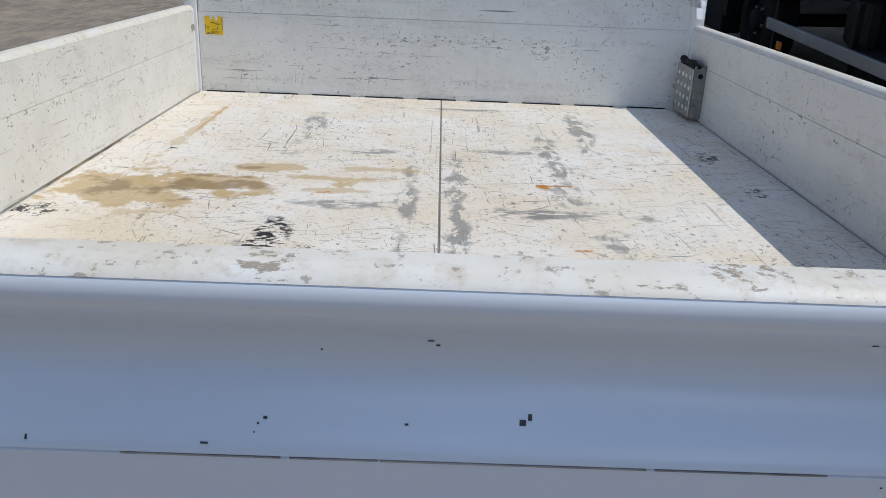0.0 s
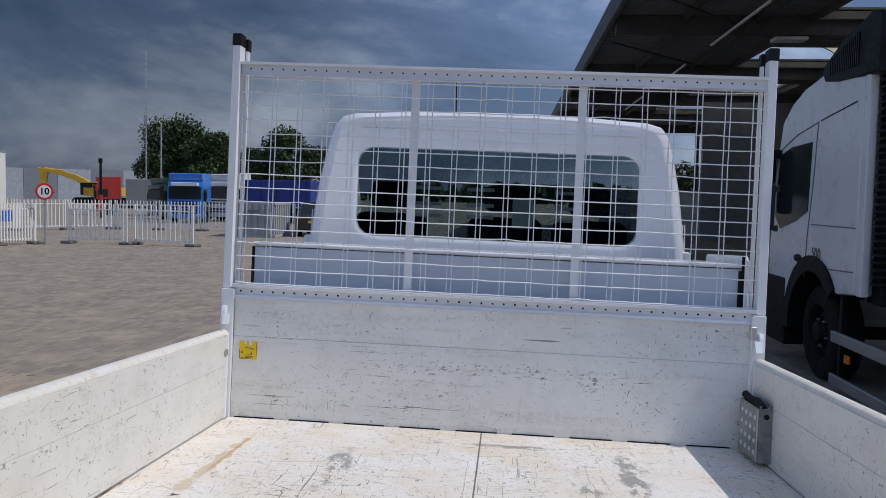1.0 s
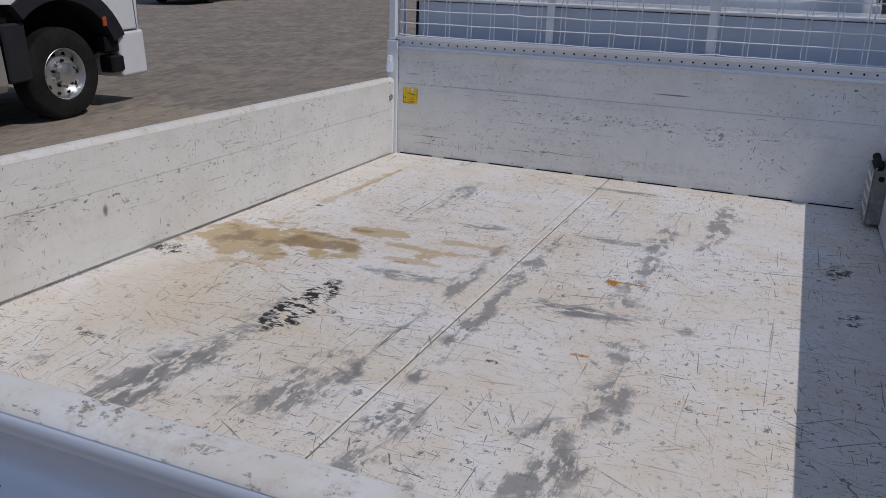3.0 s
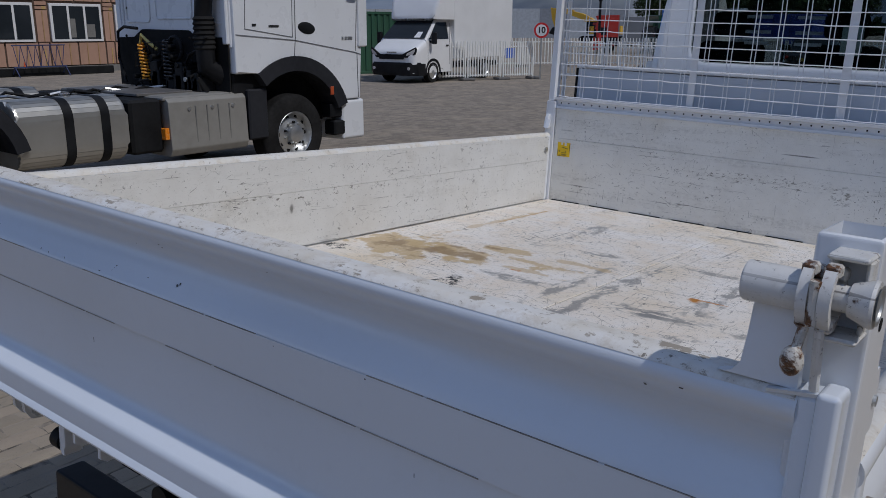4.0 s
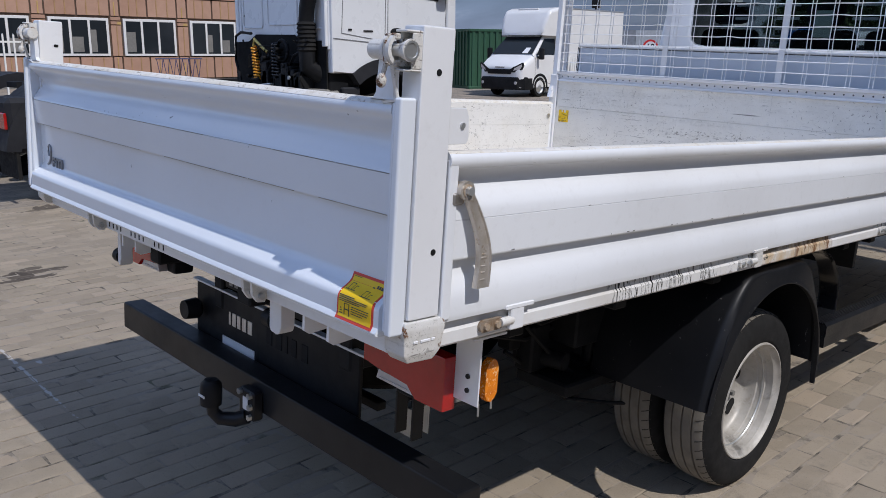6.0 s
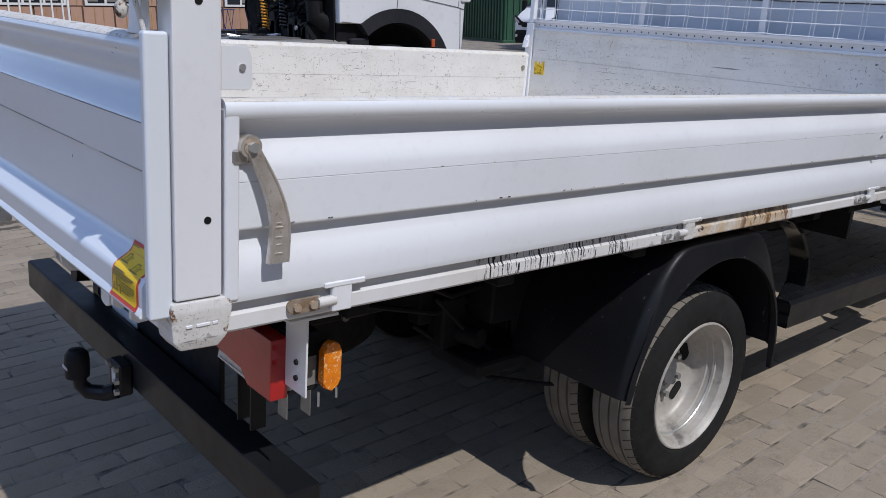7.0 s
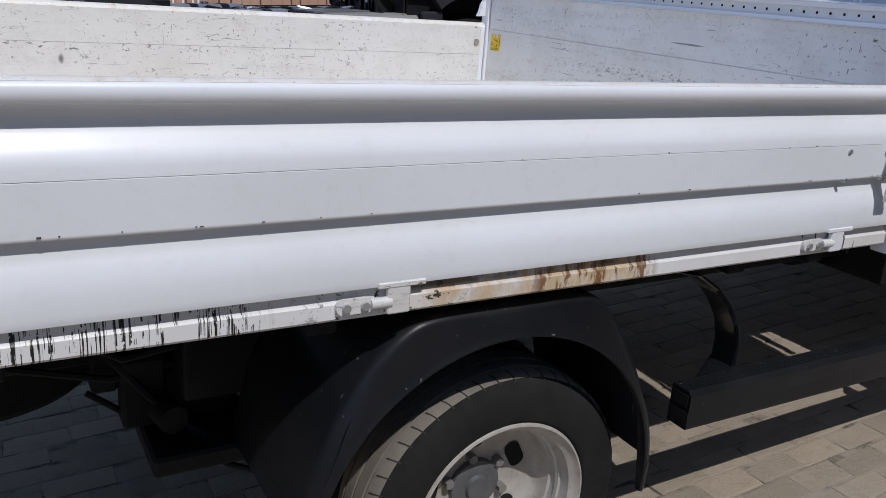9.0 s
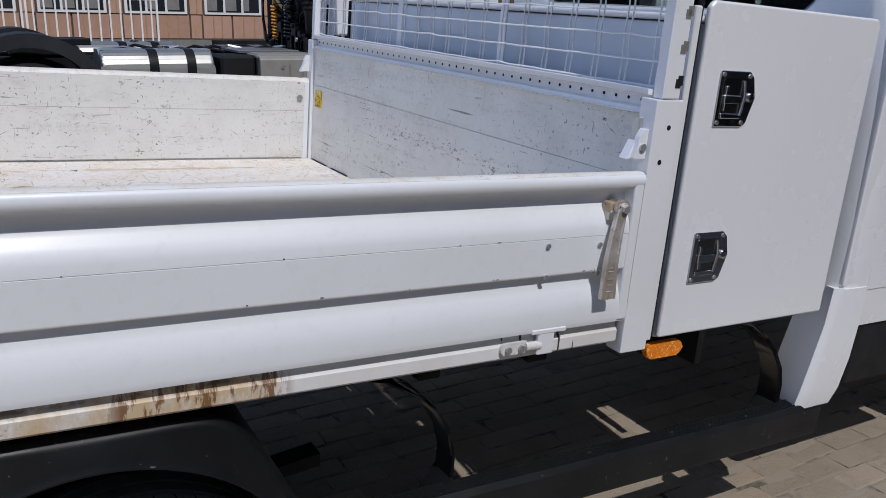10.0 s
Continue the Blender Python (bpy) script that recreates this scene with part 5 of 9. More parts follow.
outer = dense(outer)
ZW = 1.958
l0 = outer
l1 = [(MID + (x - MID) * 0.965, 4.452, 1.6 + (z - 1.6) * 0.972) for x, y, z in outer]
l1b = [(MID + (x - MID) * 0.945, 4.4525, 1.6 + (z - 1.6) * 0.956) for x, y, z in outer]
l1c = [(MID + (x - MID) * 0.930, 4.4600, 1.6 + (z - 1.6) * 0.944) for x, y, z in outer]
l2 = win_loop(1.480, 0.505, 0.10, 4.452, ZW, n)
l3 = win_loop(1.445, 0.470, 0.088, 4.456, ZW, n)
l4 = win_loop(1.425, 0.450, 0.082, 4.462, ZW, n)
bm = bmesh.new()
add_loft(bm, [l0, l1, l1b, l1c, l2, l3, l4], cap=False)
part("cab_rear_wall", bm, WHITE_CAB, cab)
bm = bmesh.new()
add_prism(bm, round_rect(1.435, 0.460, 0.084, 8, MID, ZW), xz, 4.458, 4.463)
part("rear_window", bm, GLASS, cab, "dark tinted rear window").visible_shadow = False
part("roof_seam", box(MID - 0.70, MID + 0.70, 4.452, 4.458, 2.285, 2.289), CASTING, cab)
# screen, bonnet and lower body
bm = bmesh.new()
a = cab_outline(5.30, 1.01, 2.40)
low = [(MID + 1.0, 6.05, 0.78), (MID + 1.0, 6.05, 1.25), (MID - 1.0, 6.05, 1.25), (MID - 1.0, 6.05, 0.78)]
vs = [bm.verts.new(p) for p in ((MID + 0.80, 5.32, 2.33), (MID + 0.92, 5.98, 1.50), (MID - 0.92, 5.98, 1.50), (MID - 0.80, 5.32, 2.33), (MID + 0.80, 5.315, 2.325), (MID + 0.92, 5.975, 1.495), (MID - 0.92, 5.975, 1.495), (MID - 0.80, 5.315, 2.325))]
for f in ((0, 1, 2, 3), (7, 6, 5, 4), (0, 4, 5, 1), (1, 5, 6, 2), (2, 6, 7, 3), (3, 7, 4, 0)):
    bm.faces.new([vs[i] for i in f])
part("windscreen", bm, PANE, cab).visible_shadow = False
bm = bmesh.new()
add_loft(bm, [[(MID + s * 0.99, y, z) for s, z in ((1, 0.72), (1, zt - 0.1), (0.93, zt), (-0.93, zt), (-1, zt - 0.1), (-1, 0.72))] for y, zt in ((5.31, 1.50), (5.98, 1.48), (6.35, 1.22), (6.52, 1.05))])
part("bonnet", bm, WHITE_CAB, cab)
for s in (1, -1):
    pl = [(5.31, 1.48), (5.98, 1.48), (5.31, 2.30)]
    part("screen_pillar", prism(pl, lambda u, v, a, s=s: (MID + s * a, u, v), 0.90, 0.96), WHITE_CAB, cab)
part("dashboard", box(MID - 0.85, MID + 0.85, 5.45, 5.90, 1.22, 1.50, 0.05, seg=3), BLACK, cab)
part("cab_floor", box(MID - 0.95, MID + 0.95, 4.50, 5.95, 0.80, 0.86, 0.0), BLACK, cab)
part("rear_lining", box(MID - 0.93, MID + 0.93, 4.480, 4.495, 0.86, 1.70, 0.0), SEAT, cab)
for xc in (-0.52, 0.10, 0.55):
    bm = bmesh.new()
    add_box(bm, xc - 0.20, xc + 0.20, 4.66, 4.76, 1.15, 1.86, 0.05, seg=3)
    add_box(bm, xc - 0.115, xc + 0.115, 4.66, 4.74, 1.89, 2.03, 0.035, seg=3)
    add_box(bm, xc - 0.20, xc + 0.20, 4.72, 5.18, 1.05, 1.20, 0.05, seg=3)
    part("cab_seat", bm, SEAT, cab)
# a pale green paper and rows of white bars just behind the rear window
part("paper", box(0.135, 0.240, 4.470, 4.472, 1.800, 1.955), plain("pale_green_paper", (0.62, 0.74, 0.66), 0.7, 0.0, 0.1), cab, "pale green document in the window")
for xc in (-0.30, -0.03, 0.42):
    for zc in (1.84, 1.90, 1.98):
        part("pale_window_bar", box(xc - 0.070, xc + 0.070, 4.470, 4.474, zc, zc + 0.018), WHITE_INK, cab)
part("aerial", tube([(-0.20, 4.85, 2.39), (-0.205, 4.80, 2.60)], 0.004, 6), BLACK, cab)


def cab_flank(fx, s):
    # door skin with seam, sill and the white flare behind the front wheel
    bm = bmesh.new()
    pts = [(4.585, 0.905), (4.62, 1.50), (4.66, 1.86), (5.32, 1.86), (5.45, 1.50), (5.50, 0.905)]
    add_prism(bm, pts, lambda u, v, a: (fx(a), u, v), 1.036, 1.046)
    part("cab_door", bm, WHITE_CAB, cab)
    part("door_gap", prism([(4.572, 0.900), (4.578, 0.900), (4.615, 1.50), (4.655, 1.86), (4.649, 1.86), (4.608, 1.50)], lambda u, v, a: (fx(a), u, v), 1.034, 1.0375), DARK_GAP, cab)
    bm = bmesh.new()
    loops = []
    for z, ya, yb, x in ((0.915, 4.448, 4.600, 1.046), (0.80, 4.430, 4.590, 1.052), (0.68, 4.395, 4.572, 1.056), (0.58, 4.372, 4.548, 1.055), (0.525, 4.366, 4.525, 1.048)):
        loops.append([(fx(0.90), ya + 0.03, z), (fx(x - 0.02), ya, z), (fx(x), ya + 0.03, z), (fx(x), yb - 0.01, z), (fx(x - 0.05), yb, z), (fx(0.90), yb, z)])
    add_loft(bm, loops)
    part("sill_flare", bm, WHITE_CAB, cab, "white flared sill behind the door")
    part("sill_cladding", box(*sorted((fx(0.92), fx(1.030))), 4.60, 5.45, 0.56, 0.898, 0.02, seg=2), BLACK, cab, "black plastic sill")
    part("corner_panel", box(*sorted((fx(0.985), fx(1.040))), 4.470, 4.578, 0.920, 1.72, 0.012, seg=2), WHITE_CAB, cab)


both(cab_flank)

# ---- chassis ----
for xa in (0.40, -0.364):
    part("chassis_rail", box(xa, xa + 0.06, 0.84, 6.2, 0.575, 0.745, 0.006), CHASSIS, truck, "black chassis rail")
for yc in (0.95, 1.5, 2.95, 3.6, 4.3):
    part("frame_member", cyl((-0.36, yc, 0.66), (0.45, yc, 0.66), 0.035, n=14), CHASSIS, truck)
for y, z in ((1.271, 0.585), (1.47, 0.66), (1.836, 0.585), (3.1, 0.70), (3.3, 0.70), (3.45, 0.64)):
    part("bolt", cyl((0.46, y, z), (0.470, y, z), 0.012, n=10), GREYBOX, truck)
for i in range(14):
    part("bolt", cyl((0.46, 2.95 + 0.11 * i, 0.715 - 0.03 * (i % 2)), (0.466, 2.95 + 0.11 * i, 0.715 - 0.03 * (i % 2)), 0.008, n=8), CHASSIS, truck)
part("underrun_bar", box(-0.950, 1.030, 0.745, 0.835, 0.348, 0.458, 0.010, seg=2), BLACK_STEEL, truck, "black rear underrun bar")
plate = part("name_panel", box(-0.505, 0.500, 0.846, 0.862, 0.345, 0.640, 0.004), BLACK, truck, "black panel with raised name in plain bars")
for i, (xa, w) in enumerate(((-0.262, 0.012), (-0.238, 0.024), (-0.204, 0.022), (-0.170, 0.026), (-0.132, 0.028))):
    part("name_bar", box(xa, xa + w, 0.8435, 0.847, 0.530, 0.578, 0.001), ALU, plate)
for xa, w in ((-0.010, 0.034), (0.048, 0.036), (0.108, 0.010), (0.142, 0.028), (0.200, 0.034)):
    part("name_bar", box(xa, xa + w, 0.8435, 0.847, 0.530, 0.590, 0.001), CHASSIS, plate)
part("panel_rail", box(-0.520, 0.640, 0.838, 0.866, 0.642, 0.650, 0.001), WHITE, truck)
part("label_strip", box(-0.305, -0.085, 0.8430, 0.8465, 0.446, 0.478), WHITE_INK, plate)
part("number_plate_holder", box(-0.21, 0.27, 0.800, 0.812, 0.690, 0.790, 0.003), BLACK, truck, "black plate holder with pale bars")
for i in range(7):
    part("plate_bar", box(-0.18 + 0.036 * i, -0.157 + 0.036 * i, 0.7975, 0.801, 0.702, 0.720), WHITE_INK if i > 1 else GREYBOX, truck)
# tow hitch
bm = bmesh.new()
add_box(bm, 0.052, 0.140, 0.705, 0.745, 0.330, 0.430, 0.006)
hitch = part("tow_hitch", bm, BLACK_STEEL, truck, "black tow hitch with capped ball")
part("neck", tube([(0.090, 0.715, 0.335), (0.060, 0.690, 0.318), (0.030, 0.650, 0.322), (0.018, 0.632, 0.345), (0.016, 0.626, 0.385)], [0.026, 0.025, 0.023, 0.021, 0.020], 14), BLACK_STEEL, hitch)
bm = bmesh.new()
add_lathe(bm, [(0.0, 0.034), (0.05, 0.036), (0.072, 0.033), (0.085, 0.022), (0.089, 0.0001)], Matrix.Translation((0.014, 0.626, 0.372)) @ pose(0, 0, 0, 0, -90, 0), 24)
part("ball_cap", bm, BLACK, hitch, "black rubber ball cap")
for i, w in enumerate((0.006, 0.008, 0.006, 0.008)):
    part("cap_mark", box(0.0 + 0.010 * i, w + 0.010 * i, 0.5885, 0.5910, 0.405, 0.413), WHITE_INK, hitch)
for x, z in ((0.066, 0.418), (0.126, 0.418), (0.126, 0.345), (0.128, 0.380)):
    part("bolt", cyl((x, 0.705, z), (x, 0.694, z), 0.011, n=6), GALV, hitch)
part("type_label", box(0.080, 0.110, 0.7030, 0.7055, 0.362, 0.405), WHITE_INK, hitch)


def tail_lamp(fx, s):
    x0, x1 = sorted((fx(0.650), fx(0.968)))
    bm = bmesh.new()
    add_box(bm, x0, x1, 0.778, 0.860, 0.655, 0.800, 0.012, seg=2)
    lamp = part("tail_lamp", bm, BLACK, truck, "red tail lamp in black housing")
    pts = [(fx(u), v) for u, v in ((0.652, 0.798), (0.968, 0.798), (0.968, 0.656), (0.862, 0.656), (0.836, 0.690), (0.730, 0.690), (0.708, 0.700), (0.652, 0.700))]
    part("red_lens", prism(pts, xz, 0.734, 0.778, 0.004), RED, lamp, "red lens")
    pts = [(fx(u), v) for u, v in ((0.712, 0.697), (0.732, 0.686), (0.832, 0.686), (0.856, 0.658), (0.700, 0.662))]
    part("clear_lens", prism(pts, xz, 0.742, 0.778, 0.002), CLEAR, lamp, "clear reversing lens")
    for i in range(5):
        part("lens_rib", box(*sorted((fx(0.716 + 0.024 * i), fx(0.734 + 0.024 * i))), 0.739, 0.7425, 0.668, 0.670), ALU, lamp)
    # side marker on a white angle
    bm = bmesh.new()
    add_box(bm, *sorted((fx(0.966), fx(1.050))), 0.770, 0.775, 0.690, 0.874, 0.001)
    add_box(bm, *sorted((fx(0.96), fx(1.075))), 0.715, 0.830, 0.874, 0.880, 0.001)
    br = part("marker_bracket", bm, WHITE, truck, "white folded marker bracket")
    for z in (0.760, 0.724):
        part("bolt", cyl((fx(1.014), 0.7655, z), (fx(1.014), 0.770, z), 0.0065, n=8), INK, br)
    part("marker_arm", box(*sorted((fx(0.962), fx(0.970))), 0.776, 0.872, 0.672, 0.742, 0.002), GREYBOX, br)
    bm = bmesh.new()
    add_prism(bm, round_rect(0.045, 0.114, 0.0215, 6, 0.866, 0.724), lambda u, v, a: (fx(a), u, v), 0.985, 1.006)
    bmesh.ops.bevel(bm, geom=[e for e in bm.edges], offset=0.003, segments=2, affect="EDGES")
    part("side_marker", bm, AMBER, br, "amber side marker lamp")
    part("marker_base", prism(round_rect(0.040, 0.106, 0.019, 6, 0.866, 0.724), lambda u, v, a: (fx(a), u, v), 0.972, 0.984), BLACK, br)
    part("wire_clip", tube([(fx(0.985), 0.845, 0.66), (fx(0.985), 0.846, 0.625)], 0.003, 6), GALV, br)
    part("wire_clip", tube([(fx(0.985), 0.892, 0.66), (fx(0.985), 0.893, 0.635)], 0.003, 6), GALV, br)
    # open bracket hanging behind the bar
    bm = bmesh.new()
    add_box(bm, *sorted((fx(0.765), fx(0.771))), 0.760, 0.80, 0.520, 0.640, 0.001)
    add_box(bm, *sorted((fx(0.829), fx(0.835))), 0.760, 0.80, 0.520, 0.640, 0.001)
    add_box(bm, *sorted((fx(0.765), fx(0.835))), 0.760, 0.80, 0.640, 0.646, 0.001)
    if s > 0:
        part("u_bracket", bm, BLACK_STEEL, truck)


both(tail_lamp)

# front side marker, under the toolbox
bm = bmesh.new()
add_prism(bm, round_rect(0.130, 0.042, 0.019, 6, 3.700, 0.832), yz, 1.052, 1.070)
bmesh.ops.bevel(bm, geom=list(bm.edges), offset=0.003, segments=2, affect="EDGES")
fm = part("side_marker", bm, AMBER, truck, "amber oval side marker lamp")
part("marker_base", box(1.020, 1.0515, 3.645, 3.755, 0.815, 0.872, 0.003), BLACK, fm)


# ---- wheels ----
def rim_paint():
    """Chalky silver rim with brown grime and rubbed streaks."""
    k = Nodes("chalky_silver_rim", 0.55, 0.15)
    c = k.mix(k.ramp(k.noise(9.0, 6.0, 0.65), 0.35, 0.65), (0.50, 0.475, 0.43), (0.37, 0.345, 0.30))
    c = k.mix(k.ramp(k.noise(30.0, 5.0, 0.7), 0.56, 0.70, 0.0, 0.6), c, (0.27, 0.24, 0.19))
    c = k.mix(k.ramp(k.noise(4.5, 5.0, 0.6, warp=0.5), 0.60, 0.70, 0.0, 0.8), c, (0.10, 0.095, 0.085))
    k.bump(k.noise(120.0, 4.0), 0.25, 0.001)
    return k.done(c, k.ramp(k.noise(14.0, 4.0), 0.3, 0.7, 0.4, 0.7))


RIM = rim_paint()


HUB = plain("dull_hub_iron", (0.13, 0.135, 0.14), 0.5, 0.4, 0.4, 20.0)


def wheel_meshes(parent, xo, yc, zc, s, dual):
    """A tyre and a dished steel rim; s the side it faces, xo its outer sidewall."""
    R = 0.355
    m = Matrix.Translation((xo, yc, zc)) @ (Matrix.Identity(4) if s > 0 else pose(0, 0, 0, 0, 0, 180))
    side = [(-0.006, 0.236), (0.0, 0.246), (0.002, 0.280), (0.0, 0.312), (-0.010, 0.333), (-0.020, 0.344)]
    back_s = [(-0.178, 0.344), (-0.188, 0.333), (-0.197, 0.312), (-0.199, 0.280), (-0.196, 0.240), (-0.190, 0.236)]
    w = new("wheel")
    w.parent = parent
    part("tyre_wall", lathe([(-0.030, 0.222)] + side, m, 64), RUBBER, w)
    part("tyre_wall", lathe(back_s + [(-0.170, 0.222)], m, 64), RUBBER, w)
    # tread with grooves round and cuts across the shoulders
    prof = [(-0.020, 0.344), (-0.030, 0.351), (-0.055, R), (-0.0560, R - 0.008), (-0.0620, R - 0.008), (-0.063, R + 0.001), (-0.096, R + 0.001), (-0.097, R - 0.008), (-0.103, R - 0.008), (-0.104, R + 0.001), (-0.136, R + 0.001), (-0.137, R - 0.008), (-0.143, R - 0.008), (-0.144, R), (-0.170, 0.351), (-0.178, 0.344)]
    part("tyre_tread", lathe(prof, m, 64), TREAD, w, "dusty ribbed tread")
    bm = bmesh.new()
    cut = [(-0.046, 0.3549), (-0.030, 0.3519), (-0.0195, 0.3451), (-0.0140, 0.3395), (-0.016, 0.335), (-0.024, 0.340), (-0.034, 0.346), (-0.046, 0.350)]
    for i in range(52):
        c = m @ Matrix.Rotation(2 * math.pi * i / 52, 4, "X")
        add_prism(bm, cut, lambda u, v, a, c=c: tuple(c @ Vector((u, a + (u + 0.03) * 0.35, v))), -0.0015, 0.0015)
    tagged(part("shoulder_pattern", bm, SIPE, w), kind="stuff")
    rim = [(-0.010, 0.236), (-0.002, 0.233), (-0.001, 0.228), (-0.010, 0.223), (-0.016, 0.216), (-0.022, 0.208), (-0.050, 0.205), (-0.053, 0.199), (-0.078, 0.196), (-0.082, 0.190), (-0.112, 0.186), (-0.124, 0.180), (-0.132, 0.168),
           (-0.136, 0.150), (-0.137, 0.128), (-0.138, 0.100), (-0.142, 0.094), (-0.142, 0.060)]
    r = part("rim", lathe(rim, m, 72), RIM, w, "chalky silver dished steel rim")
    # rolled weld along the well of the rim
    part("rim_bead", lathe([(-0.056, 0.1985), (-0.060, 0.1955), (-0.064, 0.1975)], m, 64), GALV, r)
    bm = bmesh.new()
    add_lathe(bm, [(-0.142, 0.070), (-0.128, 0.068), (-0.126, 0.060), (-0.122, 0.052), (-0.122, 0.034), (-0.112, 0.030), (-0.112, 0.0001)], m, 28)
    part("hub", bm, HUB, w, "dull dark wheel hub")
    for i in range(6):
        a = 2 * math.pi * (i + 0.2) / 6
        c = m @ Matrix.Rotation(a, 4, "X")
        part("wheel_nut", cyl(c @ Vector((-0.142, 0, 0.083)), c @ Vector((-0.118, 0, 0.083)), 0.0125, n=6), GREYBOX, w)
    for i in range(5):
        c = m @ Matrix.Rotation(radians(28 + 72 * i - 90), 4, "X")
        bm = bmesh.new()
        lo = [c @ Vector((-0.1330, u, v)) for u, v in round_rect(0.074, 0.044, 0.019, 6, 0.0, 0.128)]
        hi = [c @ Vector((-0.1385, u, v)) for u, v in round_rect(0.068, 0.038, 0.017, 6, 0.0, 0.128)]
        add_loft(bm, [lo, hi])
        part("rim_slot", bm, DARK_GAP, w)
    return w


WY, WZ = 2.380, 0.302
wheel_meshes(truck, 1.020, WY, WZ, 1, True)
wheel_meshes(truck, 0.795, WY, WZ, 1, True)
wheel_meshes(truck, mirror(1.020), WY, WZ, -1, True)
wheel_meshes(truck, mirror(0.795), WY, WZ, -1, True)
wheel_meshes(truck, 1.000, 5.86, 0.494, 1, False)
wheel_meshes(truck, mirror(1.000), 5.86, 0.494, -1, False)
part("axle", cyl((-0.75, WY, WZ), (0.85, WY, WZ), 0.06, n=18), CHASSIS, truck)
part("differential", lathe([(-0.16, 0.0001), (-0.13, 0.08), (-0.06, 0.135), (0.06, 0.135), (0.13, 0.08), (0.16, 0.0001)], Matrix.Translation((MID, WY, WZ)), 24), CHASSIS, truck)
for xa in (0.50, -0.475):
    pts = [(1.88, 0.42)] + [(1.88 + 1.07 * t / 10, 0.42 - 0.05 * math.sin(math.pi * t / 10)) for t in range(1, 11)]
    bm = bmesh.new()
    lo = pts + [(y, z - 0.038) for y, z in reversed(pts)]
    add_prism(bm, lo, yz, xa, xa + 0.07)
    part("leaf_spring", bm, CHASSIS, truck)
    part("shock_absorber", cyl((xa + 0.03, 1.95, 0.62), (xa + 0.04, 1.93, 0.34), 0.024, n=14), BLACK_STEEL, truck)
part("brake_bracket", box(0.36, 0.50, 1.68, 1.90, 0.40, 0.56, 0.02), BLACK, truck)
part("electric_socket", lathe([(-0.03, 0.0001), (-0.03, 0.035), (0.02, 0.040), (0.03, 0.034), (0.03, 0.0001)], Matrix.Translation((-0.46, 0.80, 0.545)) @ pose(0, 0, 0, 0, 0, 90), 20), BLACK, truck, "black trailer socket")
part("brake_pipe", tube([(0.45, 1.55, 0.50), (0.50, 1.72, 0.38), (0.50, 1.87, 0.26), (0.62, 2.0, 0.25), (0.78, 2.10, 0.28)], 0.008, 8), CHASSIS, truck)
# spare wheel slung under the frame
sm = Matrix.Translation((0.02, 1.30, 0.495)) @ pose(0, 0, 0, 0, 90, 0)
spare = part("spare_tyre", lathe([(-0.09, 0.22), (-0.10, 0.25), (-0.10, 0.31), (-0.075, 0.335), (0.075, 0.335), (0.10, 0.31), (0.10, 0.25), (0.09, 0.22)], sm, 48), RUBBER, truck, "black spare wheel under the frame")
part("spare_rim", lathe([(-0.085, 0.222), (-0.02, 0.19), (-0.02, 0.0001)], sm, 32), CHASSIS, spare)
part("spare_carrier", box(-0.30, 0.36, 1.04, 1.08, 0.362, 0.394, 0.004), CHASSIS, truck)
hanger = part("spare_hanger", prism([(1.026, 0.640), (1.132, 0.640), (1.126, 0.500), (1.112, 0.432), (1.048, 0.432), (1.034, 0.500)], lambda u, v, a: (a, u, v), 0.462, 0.474, 0.003), CHASSIS, truck, "black hanger plate of the spare wheel")
part("hanger_rib", prism(round_rect(0.040, 0.150, 0.018, 5, 1.080, 0.525), yz, 0.474, 0.484, 0.003), CHASSIS, hanger)
for y, z in ((1.040, 0.598), (1.119, 0.590)):
    part("bolt", cyl((0.474, y, z), (0.484, y, z), 0.012, n=12), GALV, hanger)
bm = bmesh.new()
add_box(bm, 0.480, 0.530, 1.036, 1.0395, 0.338, 0.428, 0.0)
add_box(bm, 0.480, 0.530, 1.1125, 1.116, 0.330, 0.428, 0.0)
add_box(bm, 0.480, 0.530, 1.036, 1.116, 0.428, 0.4315, 0.0)
part("u_bracket", bm, GALV, hanger, "open steel bracket under the frame")
# brackets, pipes and valves that crowd the frame ahead of the axle
for ya, yb, za, zb, xa, xb in ((1.62, 1.72, 0.42, 0.60, 0.44, 0.52), (1.74, 1.95, 0.52, 0.74, 0.46, 0.62), (1.66, 1.98, 0.36, 0.41, 0.42, 0.66), (1.56, 1.62, 0.50, 0.74, 0.40, 0.47), (1.20, 1.44, 0.66, 0.76, 0.47, 0.56)):
    part("valve_bracket", box(xa, xb, ya, yb, za, zb, 0.008), CHASSIS, truck)
for pts in ([(0.50, 1.60, 0.60), (0.56, 1.72, 0.46), (0.60, 1.86, 0.36), (0.62, 2.02, 0.34)], [(0.47, 1.45, 0.70), (0.55, 1.62, 0.62), (0.58, 1.80, 0.66), (0.60, 1.98, 0.56)], [(0.46, 1.30, 0.62), (0.50, 1.60, 0.55), (0.52, 1.90, 0.60)]):
    part("brake_pipe", tube(pts, 0.009, 6), CHASSIS, truck)
for y, z in ((1.70, 0.47), (1.88, 0.60), (1.80, 0.70)):
    part("valve", cyl((0.50, y, z), (0.60, y + 0.02, z), 0.034, n=14), CHASSIS, truck)


